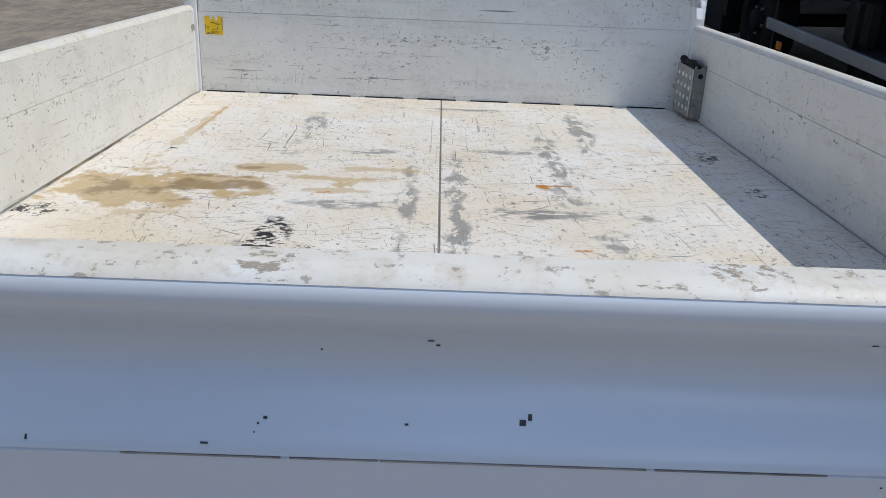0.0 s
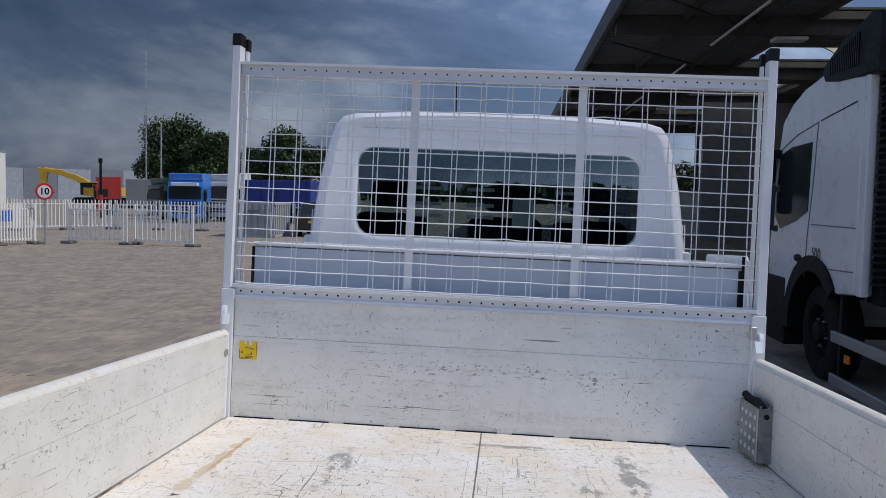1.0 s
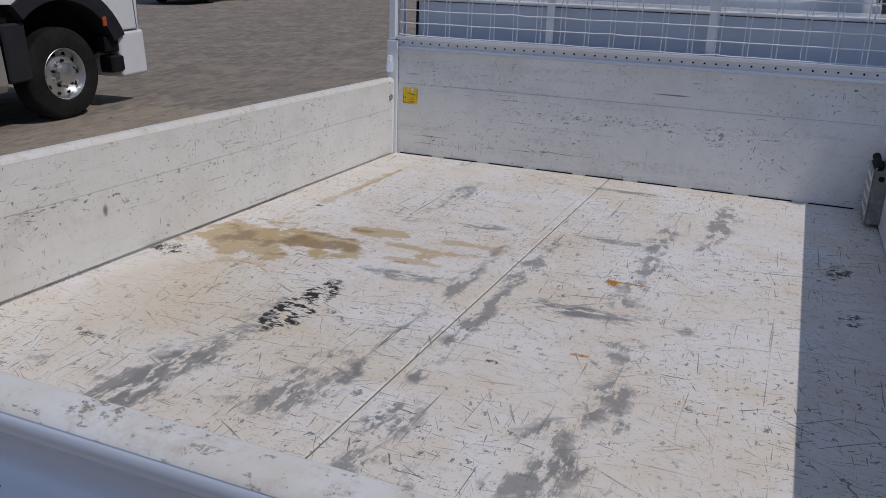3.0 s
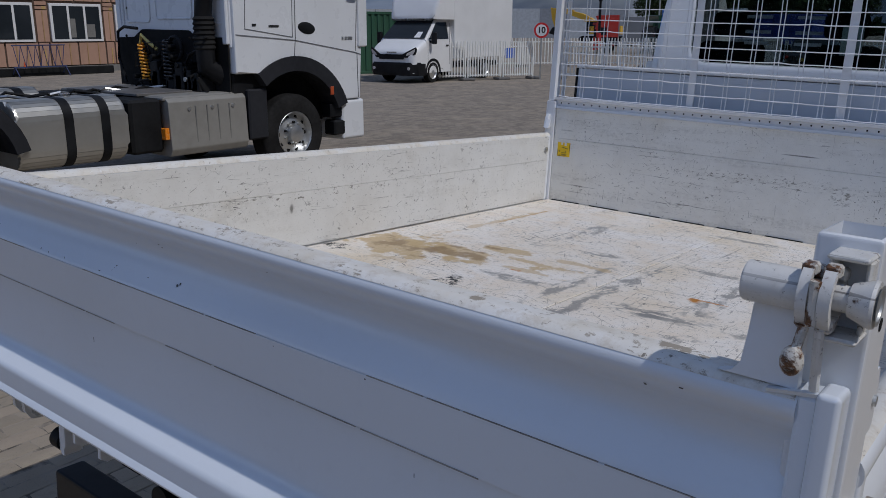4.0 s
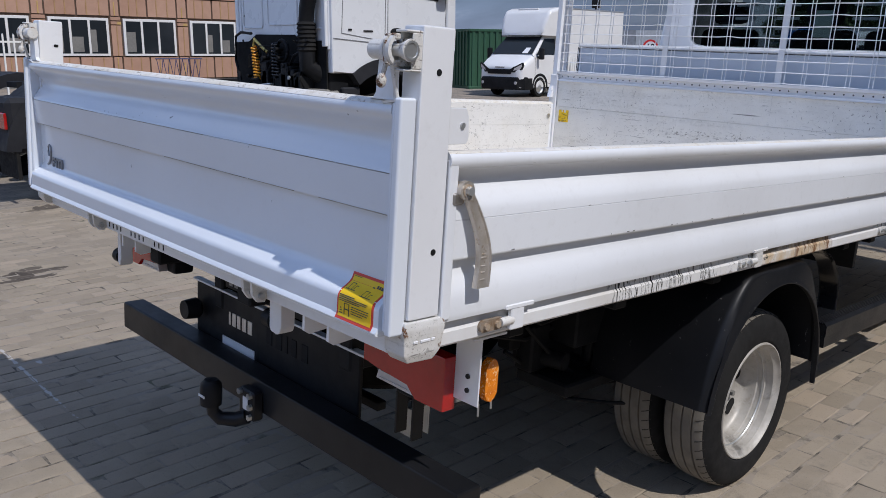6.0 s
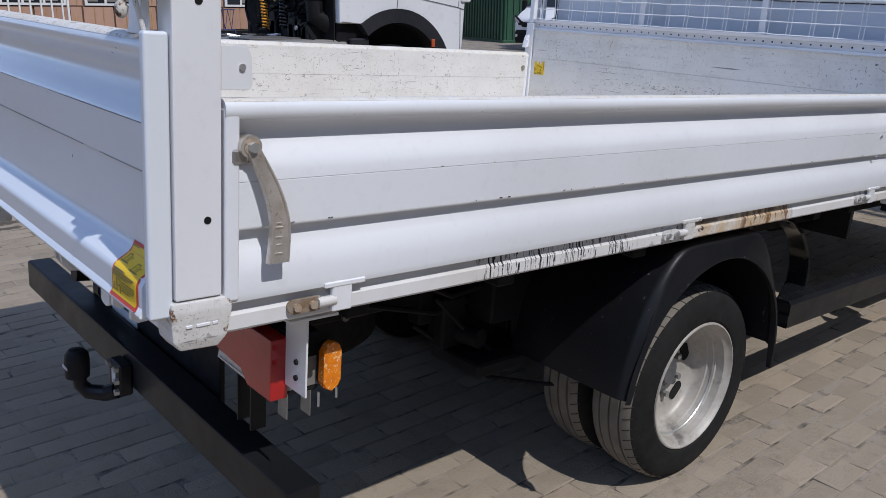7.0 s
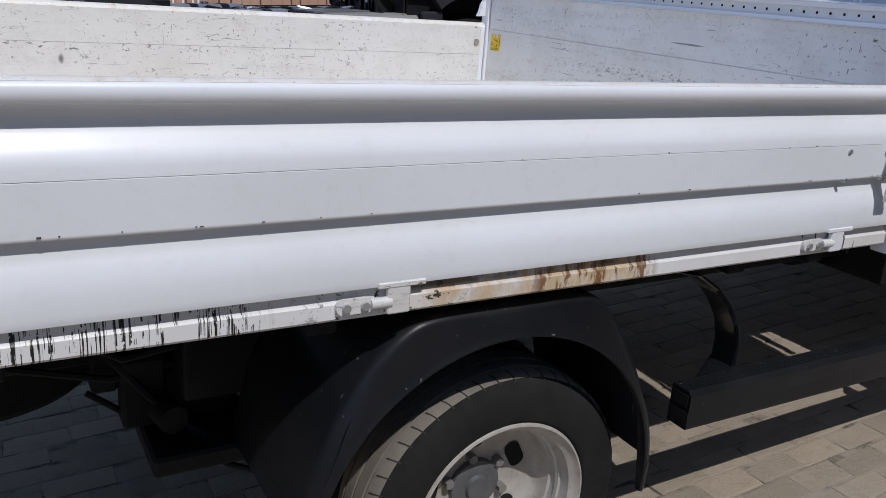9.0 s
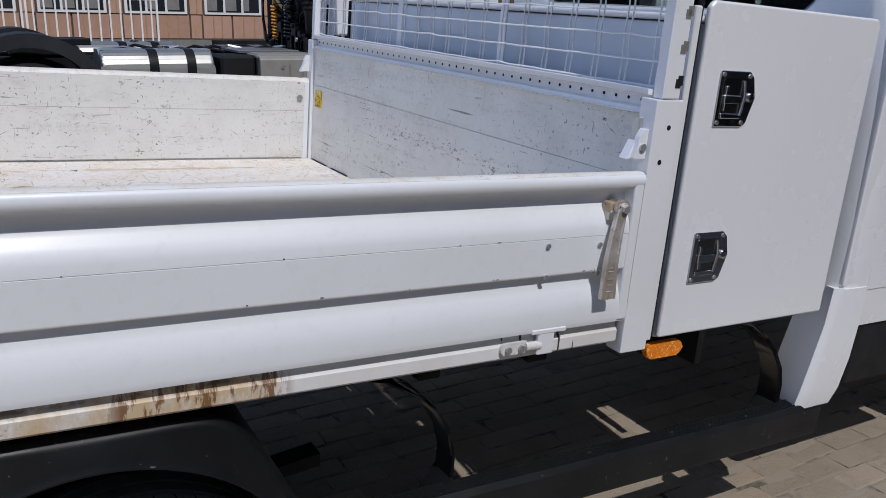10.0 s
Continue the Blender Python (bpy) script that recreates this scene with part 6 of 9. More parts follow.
# ---- mudguards ----
def mudguard(fx, s):
    path = [(1.846, 0.414), (1.866, 0.520), (1.897, 0.632), (1.952, 0.742), (2.014, 0.818), (2.066, 0.856), (2.110, 0.868), (2.180, 0.872), (2.340, 0.872), (2.490, 0.870), (2.540, 0.850), (2.588, 0.802), (2.665, 0.688), (2.715, 0.575), (2.742, 0.480), (2.750, 0.412)]
    inner = []
    for i in range(len(path)):
        a = radians(208 - (208 + 26) * i / (len(path) - 1))
        inner.append((2.300 + 0.430 * math.cos(a), 0.375 + 0.430 * math.sin(a)))
    inner[0] = (1.872, 0.405)
    inner[1] = (1.895, 0.480)
    inner[-1] = (2.728, 0.405)

    def rounded(run):
        for k in range(2):
            out = [run[0]]
            for (ya, za), (yb, zb) in zip(run, run[1:]):
                out += [(ya * 0.75 + yb * 0.25, za * 0.75 + zb * 0.25), (ya * 0.25 + yb * 0.75, za * 0.25 + zb * 0.75)]
            run = out + [run[-1]]
        return run
    path, inner = rounded(path), rounded(inner)
    bm = bmesh.new()
    rows = []
    for (y, z), (yi, zi) in zip(path, inner):
        cy, cz = 2.30, 0.40
        d = Vector((y - cy, z - cz)).normalized()
        lip = Vector((yi - cy, zi - cz)).normalized()
        ring = [(0.62, y, z), (1.060, y, z), (1.078, y - d.x * 0.004, z - d.y * 0.004), (1.092, y - d.x * 0.018, z - d.y * 0.018), (1.098, yi + lip.x * 0.02, zi + lip.y * 0.02), (1.106, yi + lip.x * 0.006, zi + lip.y * 0.006), (1.104, yi, zi), (1.088, yi, zi), (1.080, y - d.x * 0.024, z - d.y * 0.024), (1.060, y - d.x * 0.010, z - d.y * 0.010), (0.62, y - d.x * 0.010, z - d.y * 0.010)]
        rows.append([bm.verts.new((fx(a), b, c)) for a, b, c in ring])
    m = len(rows[0])
    for a, b in zip(rows, rows[1:]):
        for k in range(m):
            bm.faces.new((a[k], a[(k + 1) % m], b[(k + 1) % m], b[k]))
    bm.faces.new(rows[0])
    bm.faces.new(list(reversed(rows[-1])))
    g = part("mudguard", bm, GUARD, truck, "black plastic mudguard, scuffed along its fold", smooth=50)
    part("guard_stay", tube([(fx(0.45), 2.10, 0.66), (fx(0.62), 2.16, 0.80), (fx(0.90), 2.16, 0.850)], 0.014, 8), CHASSIS, g)


both(mudguard)


# ---- side guard and the curved pipe behind it ----
def side_guard(fx, s):
    bm = bmesh.new()
    x0, x1 = 0.985, 1.050
    n0, n1 = 2.910, 4.475
    outline = [(x0, 0.425), (x1, 0.425), (x1 + 0.003, 0.436), (x1, 0.470), (x1 + 0.003, 0.478), (x1 + 0.003, 0.520), (x1 - 0.006, 0.530)]
    for i in range(6):
        u = x1 - 0.010 - i * 0.0095
        outline += [(u, 0.5335), (u - 0.004, 0.5335), (u - 0.005, 0.530), (u - 0.0085, 0.530)]
    outline += [(x0, 0.530)]
    add_prism(bm, outline, lambda u, v, a: (fx(u), a, v), n0, n1)
    g = part("side_guard", bm, GUARD, truck, "black ribbed side guard rail")
    for z in (0.440, 0.486):
        part("hollow", box(*sorted((fx(x0 + 0.006), fx(x1 - 0.006))), n0 - 0.0012, n0 + 0.002, z, z + 0.034, 0.0), DARK_GAP, g)


both(side_guard)
for oy, oz in ((0.0, 0.0), (1.205, -0.012)):
    run = [(2.80, 0.862), (2.92, 0.834), (3.003, 0.785), (3.052, 0.738), (3.095, 0.676), (3.114, 0.612), (3.114, 0.552), (3.082, 0.508), (3.060, 0.480)]
    bm = bmesh.new()
    add_loft(bm, [[(0.920, y + oy, z + oz), (0.930, y + oy + 0.006, z + oz + 0.004), (0.992, y + oy + 0.006, z + oz + 0.004), (1.006, y + oy, z + oz), (0.996, y + oy - 0.006, z + oz - 0.004), (0.928, y + oy - 0.006, z + oz - 0.004)] for y, z in run])
    part("splash_strip", bm, GLOSS_BLACK, truck, "curved glossy black splash strip")
part("fuel_tank", box(-0.86, -0.42, 3.0, 4.1, 0.42, 0.74, 0.06, seg=3), BLACK, truck, "black plastic fuel tank")
part("gearbox", box(-0.16, 0.26, 4.3, 5.3, 0.44, 0.78, 0.07, seg=3), CHASSIS, truck)
part("exhaust", cyl((0.16, 2.9, 0.55), (0.16, 4.4, 0.55), 0.05, n=16), CHASSIS, truck)
part("cross_plate", box(0.10, 0.62, 4.36, 4.39, 0.50, 0.86, 0.004), CHASSIS, truck)
part("tipping_ram", cyl((MID, 2.3, 0.62), (MID, 3.3, 0.72), 0.075, n=18), CHASSIS, truck)


# ---- the yard: neighbouring lorries ----
TEAL_GLASS = plain("teal_side_glass", (0.10, 0.20, 0.20), 0.06, 0.0, 0.15, 3.0, 0.0, 0.6)
DARK_GLASS = plain("dark_glass", (0.02, 0.025, 0.03), 0.05, 0.0, 0.2, 2.0, 0.0, 0.1)
LORRY_WHITE = paint("lorry_white_paint", (0.78, 0.80, 0.82), 0.28, 0.5, 0.06)
SEAM = plain("grey_joint", (0.16, 0.165, 0.18), 0.7, 0.0, 0.2, 9.0)
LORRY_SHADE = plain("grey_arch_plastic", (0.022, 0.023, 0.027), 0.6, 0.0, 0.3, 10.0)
ORANGE_HOSE = plain("orange_hose", (0.85, 0.36, 0.02), 0.4, 0.0, 0.15, 10.0)
TANK = plain("tank_aluminium", (0.52, 0.51, 0.47), 0.38, 0.8, 0.2, 6.0)
BATTERY = plain("battery_box", (0.27, 0.26, 0.235), 0.5, 0.15, 0.2, 8.0)


def lorry_wheel(parent, xo, y, s, R=0.515, rim_mat=None, flat=False):
    m = Matrix.Translation((xo, y, R - 0.005)) @ (Matrix.Identity(4) if s > 0 else pose(0, 0, 0, 0, 0, 180))
    w = new("wheel")
    w.parent = parent
    part("tyre", lathe([(-0.03, 0.285), (0.0, 0.30), (0.005, 0.38), (-0.005, 0.46), (-0.03, 0.50), (-0.06, R), (-0.24, R), (-0.28, 0.50), (-0.30, 0.46), (-0.30, 0.30)], m, 48), RUBBER, w)
    part("rim", lathe([(-0.012, 0.292), (-0.005, 0.285), (-0.03, 0.270), (-0.09, 0.255), (-0.075, 0.20), (-0.055, 0.165), (-0.05, 0.13), (0.02, 0.11), (0.035, 0.07), (0.035, 0.0001)] if not flat else [(-0.02, 0.285), (-0.13, 0.26), (-0.15, 0.16), (-0.12, 0.13), (-0.06, 0.11), (-0.06, 0.0001)], m, 40), rim_mat or ALU, w)
    for i in range(10):
        a = 2 * math.pi * i / 10
        c = m @ Matrix.Rotation(a, 4, "X")
        part("wheel_nut", cyl(c @ Vector((-0.06, 0, 0.150)), c @ Vector((-0.02, 0, 0.150)), 0.016, n=6), GALV if i % 2 else CHASSIS, w)
        part("rim_hole", cyl(c @ Matrix.Rotation(0.31, 4, "X") @ Vector((-0.088, 0, 0.222)), c @ Matrix.Rotation(0.31, 4, "X") @ Vector((-0.078, 0, 0.222)), 0.026, n=12), DARK_GAP, w)
    return w


def seam(parent, pts, x, w=0.012, mat=None):
    """A thin dark joint on a flank, along a run of (y, z)."""
    bm = bmesh.new()
    for (y0, z0), (y1, z1) in zip(pts, pts[1:]):
        d = Vector((y1 - y0, z1 - z0)).normalized() * (w / 2)
        nx, nz = -d.y, d.x
        q = [(y0 + nx - d.x, z0 + nz - d.y), (y1 + nx + d.x, z1 + nz + d.y), (y1 - nx + d.x, z1 - nz + d.y), (y0 - nx - d.x, z0 - nz - d.y)]
        add_prism(bm, q, yz, x - 0.004, x + 0.004)
    return part("panel_joint", bm, mat or DARK_GAP, parent)


tract = thing("tractor_unit", Matrix.Translation((-8.15, 7.14, 0)), "white road tractor unit without trailer, seen from its flank", "truck", "lorries in the yard")
arch_cut = arc(0.0, 0.52, 0.95, 26, 123, 14)
side = [(-0.93, 1.31), (-0.93, 3.55), (-0.82, 3.72), (0.80, 3.72), (1.08, 3.45), (1.20, 2.90), (1.27, 2.2), (1.27, 1.62), (1.20, 1.52), (1.22, 0.90), (0.84, 0.90)] + arch_cut + [(-0.60, 1.31)]
tcab = part("cab", prism(side, yz, -1.25, 1.25, 0.03), LORRY_WHITE, tract, "white sleeper cab")
# wheel arch, sill steps and bumper
ring = arc(0.0, 0.52, 0.985, 20, 128, 18) + arc(0.0, 0.52, 0.80, 128, 20, 18)
part("wheel_arch", prism(ring, yz, 0.95, 1.275), LORRY_SHADE, tcab, "grey plastic wheel arch")
part("wheel_arch", prism(ring, yz, -1.275, -0.95), LORRY_SHADE, tcab, "grey plastic wheel arch")
# near-black block between the wheels: the arch's inner shade as colour
part("arch_shade_box", box(-0.9, 0.9, -0.80, 0.80, 0.62, 1.40, 0.0), DARK_GAP, tcab)
part("bumper", box(-1.24, 1.24, 0.86, 1.30, 0.34, 0.895, 0.05, seg=3), LORRY_WHITE, tcab)
part("entry_step", box(1.02, 1.235, 0.70, 1.10, 0.42, 0.62, 0.02), BLACK, tcab)
part("entry_step", box(1.00, 1.21, 0.66, 1.12, 0.66, 0.86, 0.02), BLACK, tcab)
part("front_fairing", box(1.225, 1.285, 1.16, 1.34, 1.60, 2.50, 0.03, seg=2), LORRY_WHITE, tcab)
part("arch_marker", box(1.262, 1.285, 0.60, 0.66, 0.98, 1.09, 0.006), plain("red_reflector", (0.5, 0.09, 0.03), 0.3), tcab)
X = 1.252
seam(tcab, [(0.06, 3.6), (0.05, 2.8), (0.03, 1.74), (0.00, 1.50)], X, 0.010, SEAM)
seam(tcab, [(-0.73, 2.50), (0.00, 2.42), (-0.02, 1.74), (-0.77, 1.84), (-0.73, 2.50)], X, 0.008, SEAM)
seam(tcab, [(-0.90, 1.77), (0.02, 1.70), (1.10, 1.53), (1.22, 1.50)], X, 0.012, SEAM)
seam(tcab, [(1.10, 3.3), (1.16, 2.2), (1.12, 1.55)], X, 0.008, SEAM)
seam(tcab, [(1.15, 1.50), (1.16, 0.92)], X, 0.010, SEAM)
part("hatch_lock", box(1.250, 1.262, -0.40, -0.24, 1.865, 1.885, 0.003), INK, tcab)
part("hatch_lock", box(1.250, 1.262, -0.66, -0.60, 1.875, 1.90, 0.003), INK, tcab)
bm = bmesh.new()
bmesh.ops.create_uvsphere(bm, u_segments=18, v_segments=10, radius=1.0, matrix=Matrix.Translation((1.250, 0.23, 1.85)) @ pose(0, 0, 0, -8, 0, 0) @ Matrix.Diagonal((0.02, 0.150, 0.075, 1)))
part("door_handle", bm, BLACK, tcab, "black recessed door handle")
part("side_window", prism([(0.16, 3.15), (0.16, 2.64), (0.24, 2.50), (0.70, 2.36), (0.98, 2.34), (1.04, 2.50), (0.98, 3.10), (0.90, 3.2)], yz, 1.246, 1.258), TEAL_GLASS, tcab, "teal tinted door window")
seam(tcab, [(0.16, 3.15), (0.16, 2.64), (0.24, 2.50), (0.70, 2.36), (0.98, 2.34), (1.04, 2.50), (0.98, 3.10)], 1.254, 0.035, BLACK)
part("mirror", box(1.30, 1.46, 1.00, 1.16, 2.42, 3.10, 0.05, seg=3), BLACK, tcab, "black door mirror")
part("mirror_arm", box(1.20, 1.40, 0.96, 1.10, 2.36, 2.46, 0.03, seg=2), BLACK, tcab)
for i, w in enumerate((0.03, 0.04, 0.05, 0.035)):
    part("badge_bar", box(1.252, 1.258, 0.86 + i * 0.055, 0.86 + i * 0.055 + w, 1.70, 1.74), ALU, tcab)
# back wall: pressed panels, bolts, undercut shade drawn as a dark sheet
RW = -0.935
rear = part("rear_wall", box(-1.18, 1.20, RW - 0.012, RW + 0.02, 1.62, 3.50, 0.01), LORRY_WHITE, tcab, "pressed white rear wall")
for x0, x1, z0, z1 in ((-0.95, -0.42, 1.92, 2.62), (-0.28, 0.48, 1.96, 2.70), (-1.10, -1.02, 1.85, 3.2), (-0.95, -0.42, 2.75, 3.4), (-0.28, 0.48, 2.8, 3.4), (0.80, 1.10, 1.9, 3.3)):
    bm = bmesh.new()
    rr = round_rect(x1 - x0, z1 - z0, 0.05, 4, (x0 + x1) / 2, (z0 + z1) / 2)
    add_tube(bm, [(u, RW - 0.012, v) for u, v in rr], 0.014, 6, closed=True)
    part("pressed_rib", bm, LORRY_WHITE, rear)
for x, z in ((-1.0, 1.74), (-0.72, 1.74), (-0.45, 1.74), (-0.2, 1.76), (0.1, 1.76), (0.4, 1.74), (0.62, 1.76), (-0.62, 2.7), (0.62, 2.4), (0.62, 2.05), (-0.95, 2.1), (0.0, 2.74)):
    part("wall_bolt", cyl((x, RW - 0.010, z), (x, RW - 0.020, z), 0.020, n=10), DARK_GAP, rear)
# flat near-black sheet paints the shade below the wall; black block behind it
part("undercut_shade", prism([(-1.20, 1.10), (-1.20, 1.72), (-0.80, 1.73), (-0.60, 1.83), (0.40, 1.82), (0.56, 1.74), (1.16, 1.74), (1.16, 1.10)], xz, RW - 0.030, RW - 0.014), DARK_GAP, tract, "near-black sheet standing for the shade under the cab")
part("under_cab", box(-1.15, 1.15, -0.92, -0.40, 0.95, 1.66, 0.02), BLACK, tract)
part("corner_strip", box(1.10, 1.19, RW - 0.06, RW - 0.01, 1.66, 3.5, 0.01), LORRY_WHITE, rear)
# air intake pipe with a bellows
bm = bmesh.new()
add_tube(bm, [(1.02, -1.05, 3.6), (1.02, -1.06, 2.75), (0.99, -1.07, 2.45), (0.90, -1.08, 2.15), (0.88, -1.08, 1.98)], [0.115, 0.115, 0.115, 0.105, 0.105], 16)
pipe = part("air_intake", bm, BLACK, tract, "black air intake pipe with bellows")
bm = bmesh.new()
add_lathe(bm, [(0.0, 0.10)] + [(0.028 * i + 0.012 * (i % 2), 0.132 if i % 2 else 0.115) for i in range(1, 14)] + [(0.40, 0.11)], Matrix.Translation((0.88, -1.08, 1.99)) @ pose(0, 0, 0, 0, 90, 0), 24)
part("bellows", bm, RUBBER, pipe)
part("intake_foot", tube([(0.88, -1.08, 1.62), (0.87, -1.07, 1.40), (0.95, -0.85, 1.26), (1.0, -0.6, 1.2)], [0.115, 0.13, 0.14, 0.12], 14), BLACK, pipe)


def coil(p, q, r, turns, wire, mat, name, label):
    p, q = Vector(p), Vector(q)
    pts = []
    nn = turns * 10
    for i in range(nn + 1):
        t = i / nn
        c = p.lerp(q, t)
        a = 2 * math.pi * turns * t
        rr = r * (0.75 + 0.5 * t)
        pts.append((c.x + rr * math.cos(a), c.y + rr * math.sin(a), c.z))
    part(name, tube(pts, wire, 6), mat, tract, label)


coil((-0.37, -1.15, 1.66), (-0.30, -1.13, 1.20), 0.050, 11, 0.014, ORANGE_HOSE, "coiled_hose", "orange coiled air hose")
coil((0.08, -1.08, 1.70), (0.06, -1.08, 1.22), 0.055, 12, 0.011, BLACK, "coiled_hose", "black coiled air hose")
part("hose_end", tube([(-0.37, -1.15, 1.66), (-0.34, -1.15, 1.76), (-0.22, -1.12, 1.66), (-0.12, -1.08, 1.58)], 0.022, 8), plain("brass_fitting", (0.62, 0.50, 0.16), 0.4, 0.4), tract)
part("hose_ring", tube([(0.30 + 0.14 * math.cos(a), -1.10, 1.60 + 0.14 * math.sin(a)) for a in [2 * math.pi * i / 20 for i in range(20)]], 0.026, 8, closed=True), BLACK, tract)
bm = bmesh.new()
add_tube(bm, [(-0.85, -1.10, 1.15), (-0.98, -1.10, 1.45), (-0.95, -1.10, 1.80), (-0.80, -1.10, 1.86), (-0.50, -1.10, 1.84)], 0.020, 8)
part("grab_rail", bm, BLACK, tract)
for i in range(16):
    rx = random.uniform(-0.5, 0.95)
    part("rear_gear", box(rx, rx + random.uniform(0.06, 0.18), -1.2, -0.96, 1.10, random.uniform(1.15, 1.45), 0.02, seg=2), BLACK if i % 2 else CHASSIS, tract)
rh = random.Random(8)
for i in range(18):
    xa, za = rh.uniform(-0.6, 0.8), rh.uniform(1.15, 1.65)
    run = [(xa, -1.12, za)]
    for q in range(4):
        run.append((run[-1][0] + rh.uniform(-0.16, 0.20), rh.uniform(-1.24, -1.04), max(1.10, min(1.74, run[-1][2] + rh.uniform(-0.22, 0.18)))))
    part("air_line", tube(run, rh.uniform(0.009, 0.018), 6), BLACK if i % 3 else RUBBER, tract)
for x, z in ((0.30, 1.62), (0.34, 1.50), (-0.05, 1.50), (0.46, 1.40), (0.62, 1.24), (-0.48, 1.24)):
    part("coupling_head", cyl((x, -1.10, z), (x, -1.22, z), 0.030, n=12), GALV if x > 0.55 else CHASSIS, tract)
coil((0.20, -1.14, 1.72), (0.24, -1.14, 1.26), 0.070, 10, 0.012, GLOSS_BLACK, "coiled_hose", "black coiled air hose")
# chassis, catwalk, coupling
for xa in (-0.42, 0.34):
    part("chassis_rail", box(xa, xa + 0.08, -5.2, 0.6, 0.80, 1.05, 0.01), CHASSIS, tract)
part("catwalk", box(-0.75, 0.80, -2.0, -1.25, 1.09, 1.12, 0.004), plain("tread_plate", (0.22, 0.21, 0.20), 0.5, 0.6), tract, "grey tread-plate catwalk")
part("catwalk_step", box(0.60, 1.15, -1.9, -0.95, 1.05, 1.09, 0.01), GREYBOX, tract)
pts = [(-0.40, -4.15), (-0.30, -3.55), (0.30, -3.55), (0.40, -4.15), (0.30, -4.55), (0.10, -4.50), (0.0, -4.15), (-0.10, -4.50), (-0.30, -4.55)]
part("fifth_wheel", prism(pts, xy, 1.16, 1.23, 0.01), CHASSIS, tract, "greasy black coupling plate")
part("coupling_base", box(-0.45, 0.45, -4.4, -3.7, 1.05, 1.16, 0.02), CHASSIS, tract)
part("rear_crossbar", box(-0.48, 0.48, -5.14, -5.02, 0.82, 1.0, 0.02), CHASSIS, tract)
for i in range(10):
    ry = -3.4 + i * 0.22
    part("air_line", tube([(random.uniform(-0.3, 0.3), ry, 1.09), (random.uniform(-0.3, 0.3), ry + 0.2, 1.14), (random.uniform(-0.3, 0.3), ry + 0.5, 1.08)], 0.018, 6), CHASSIS if i % 3 else ALU, tract)
for s in (1, -1):
    rr = [(u, v) for u, v in round_rect(0.66, 0.70, 0.20, 6, s * 0.89, 0.80)]
    tk = part("fuel_tank", prism(rr, lambda u, v, a: (u, a, v), -3.59, -2.39, 0.05), TANK, tract, "brushed aluminium fuel tank")
    for y in (-3.10, -2.70):
        rr2 = round_rect(0.67, 0.71, 0.205, 6, s * 0.89, 0.80)
        part("tank_strap", prism(rr2, lambda u, v, a: (u, a, v), y, y + 0.10), BLACK, tk)
    part("filler_cap", cyl((s * 0.86, -2.88, 1.145), (s * 0.86, -2.88, 1.18), 0.06, n=16), CHROME, tk)
    rr = [(0.52, 0.42), (1.18, 0.42), (1.22, 0.50), (1.20, 1.04), (1.12, 1.10), (0.52, 1.10)]
    bx = part("battery_box", prism([(s * u, v) for u, v in rr], lambda u, v, a: (u, a, v), -1.87, -0.77, 0.015), BATTERY, tract, "grey ribbed battery box")
    for y in (-1.52, -1.36, -1.20, -1.04):
        part("box_rib", box(*sorted((s * 1.205, s * 1.218)), y, y + 0.012, 0.56, 0.98), GREYBOX, bx)
    for y, z in ((-1.60, 0.95), (-1.60, 0.58), (-1.28, 0.95), (-1.28, 0.58), (-0.98, 0.95), (-0.98, 0.58)):
        part("bolt", cyl((s * 1.20, y, z), (s * 1.215, y, z), 0.022, n=10), ALU, bx)
    part("side_marker", box(*sorted((s * 1.10, s * 1.20)), -1.93, -1.875, 0.62, 0.75, 0.005), AMBER, bx)
    part("silencer", box(*sorted((s * 0.50, s * 1.12)), -2.30, -1.90, 0.48, 1.08, 0.03), CHASSIS, tract)
    part("front_shield", box(*sorted((s * 1.0, s * 1.22)), -0.74, -0.44, 0.50, 1.12, 0.02), LORRY_SHADE, tract)
    lorry_wheel(tract, s * 1.22, 0.0, s)
    lorry_wheel(tract, s * 1.24, -4.27, s, flat=True, rim_mat=SILVER)
    # rear mudguard in three pieces
    ring = arc(-4.27, 0.52, 0.80, 12, 176, 20) + arc(-4.27, 0.52, 0.66, 176, 12, 20)
    gd = part("mudguard", prism(ring, yz, *sorted((s * 0.62, s * 1.27))), LORRY_SHADE, tract, "dark grey rear mudguard")
    lampb = part("lamp_bar", box(*sorted((s * 0.66, s * 1.26)), -5.03, -4.76, 0.55, 1.12, 0.05), LORRY_SHADE, tract, "grey lamp carrier")
    part("tail_lamp", box(*sorted((s * 0.80, s * 1.24)), -5.055, -5.025, 0.80, 0.97, 0.008), RED, lampb, "red and amber tail lamp")
    part("lamp_window", box(*sorted((s * 0.98, s * 1.06)), -5.062, -5.05, 0.82, 0.95, 0.002), AMBER, lampb)
    part("mud_flap", box(*sorted((s * 0.66, s * 1.26)), -4.98, -4.94, 0.28, 0.66, 0.004), RUBBER, tract)
part("tipping_axle", cyl((-1.0, -4.27, 0.51), (1.0, -4.27, 0.51), 0.09, n=14), CHASSIS, tract)
part("front_axle", cyl((-1.0, 0, 0.51), (1.0, 0, 0.51), 0.07, n=14), CHASSIS, tract)

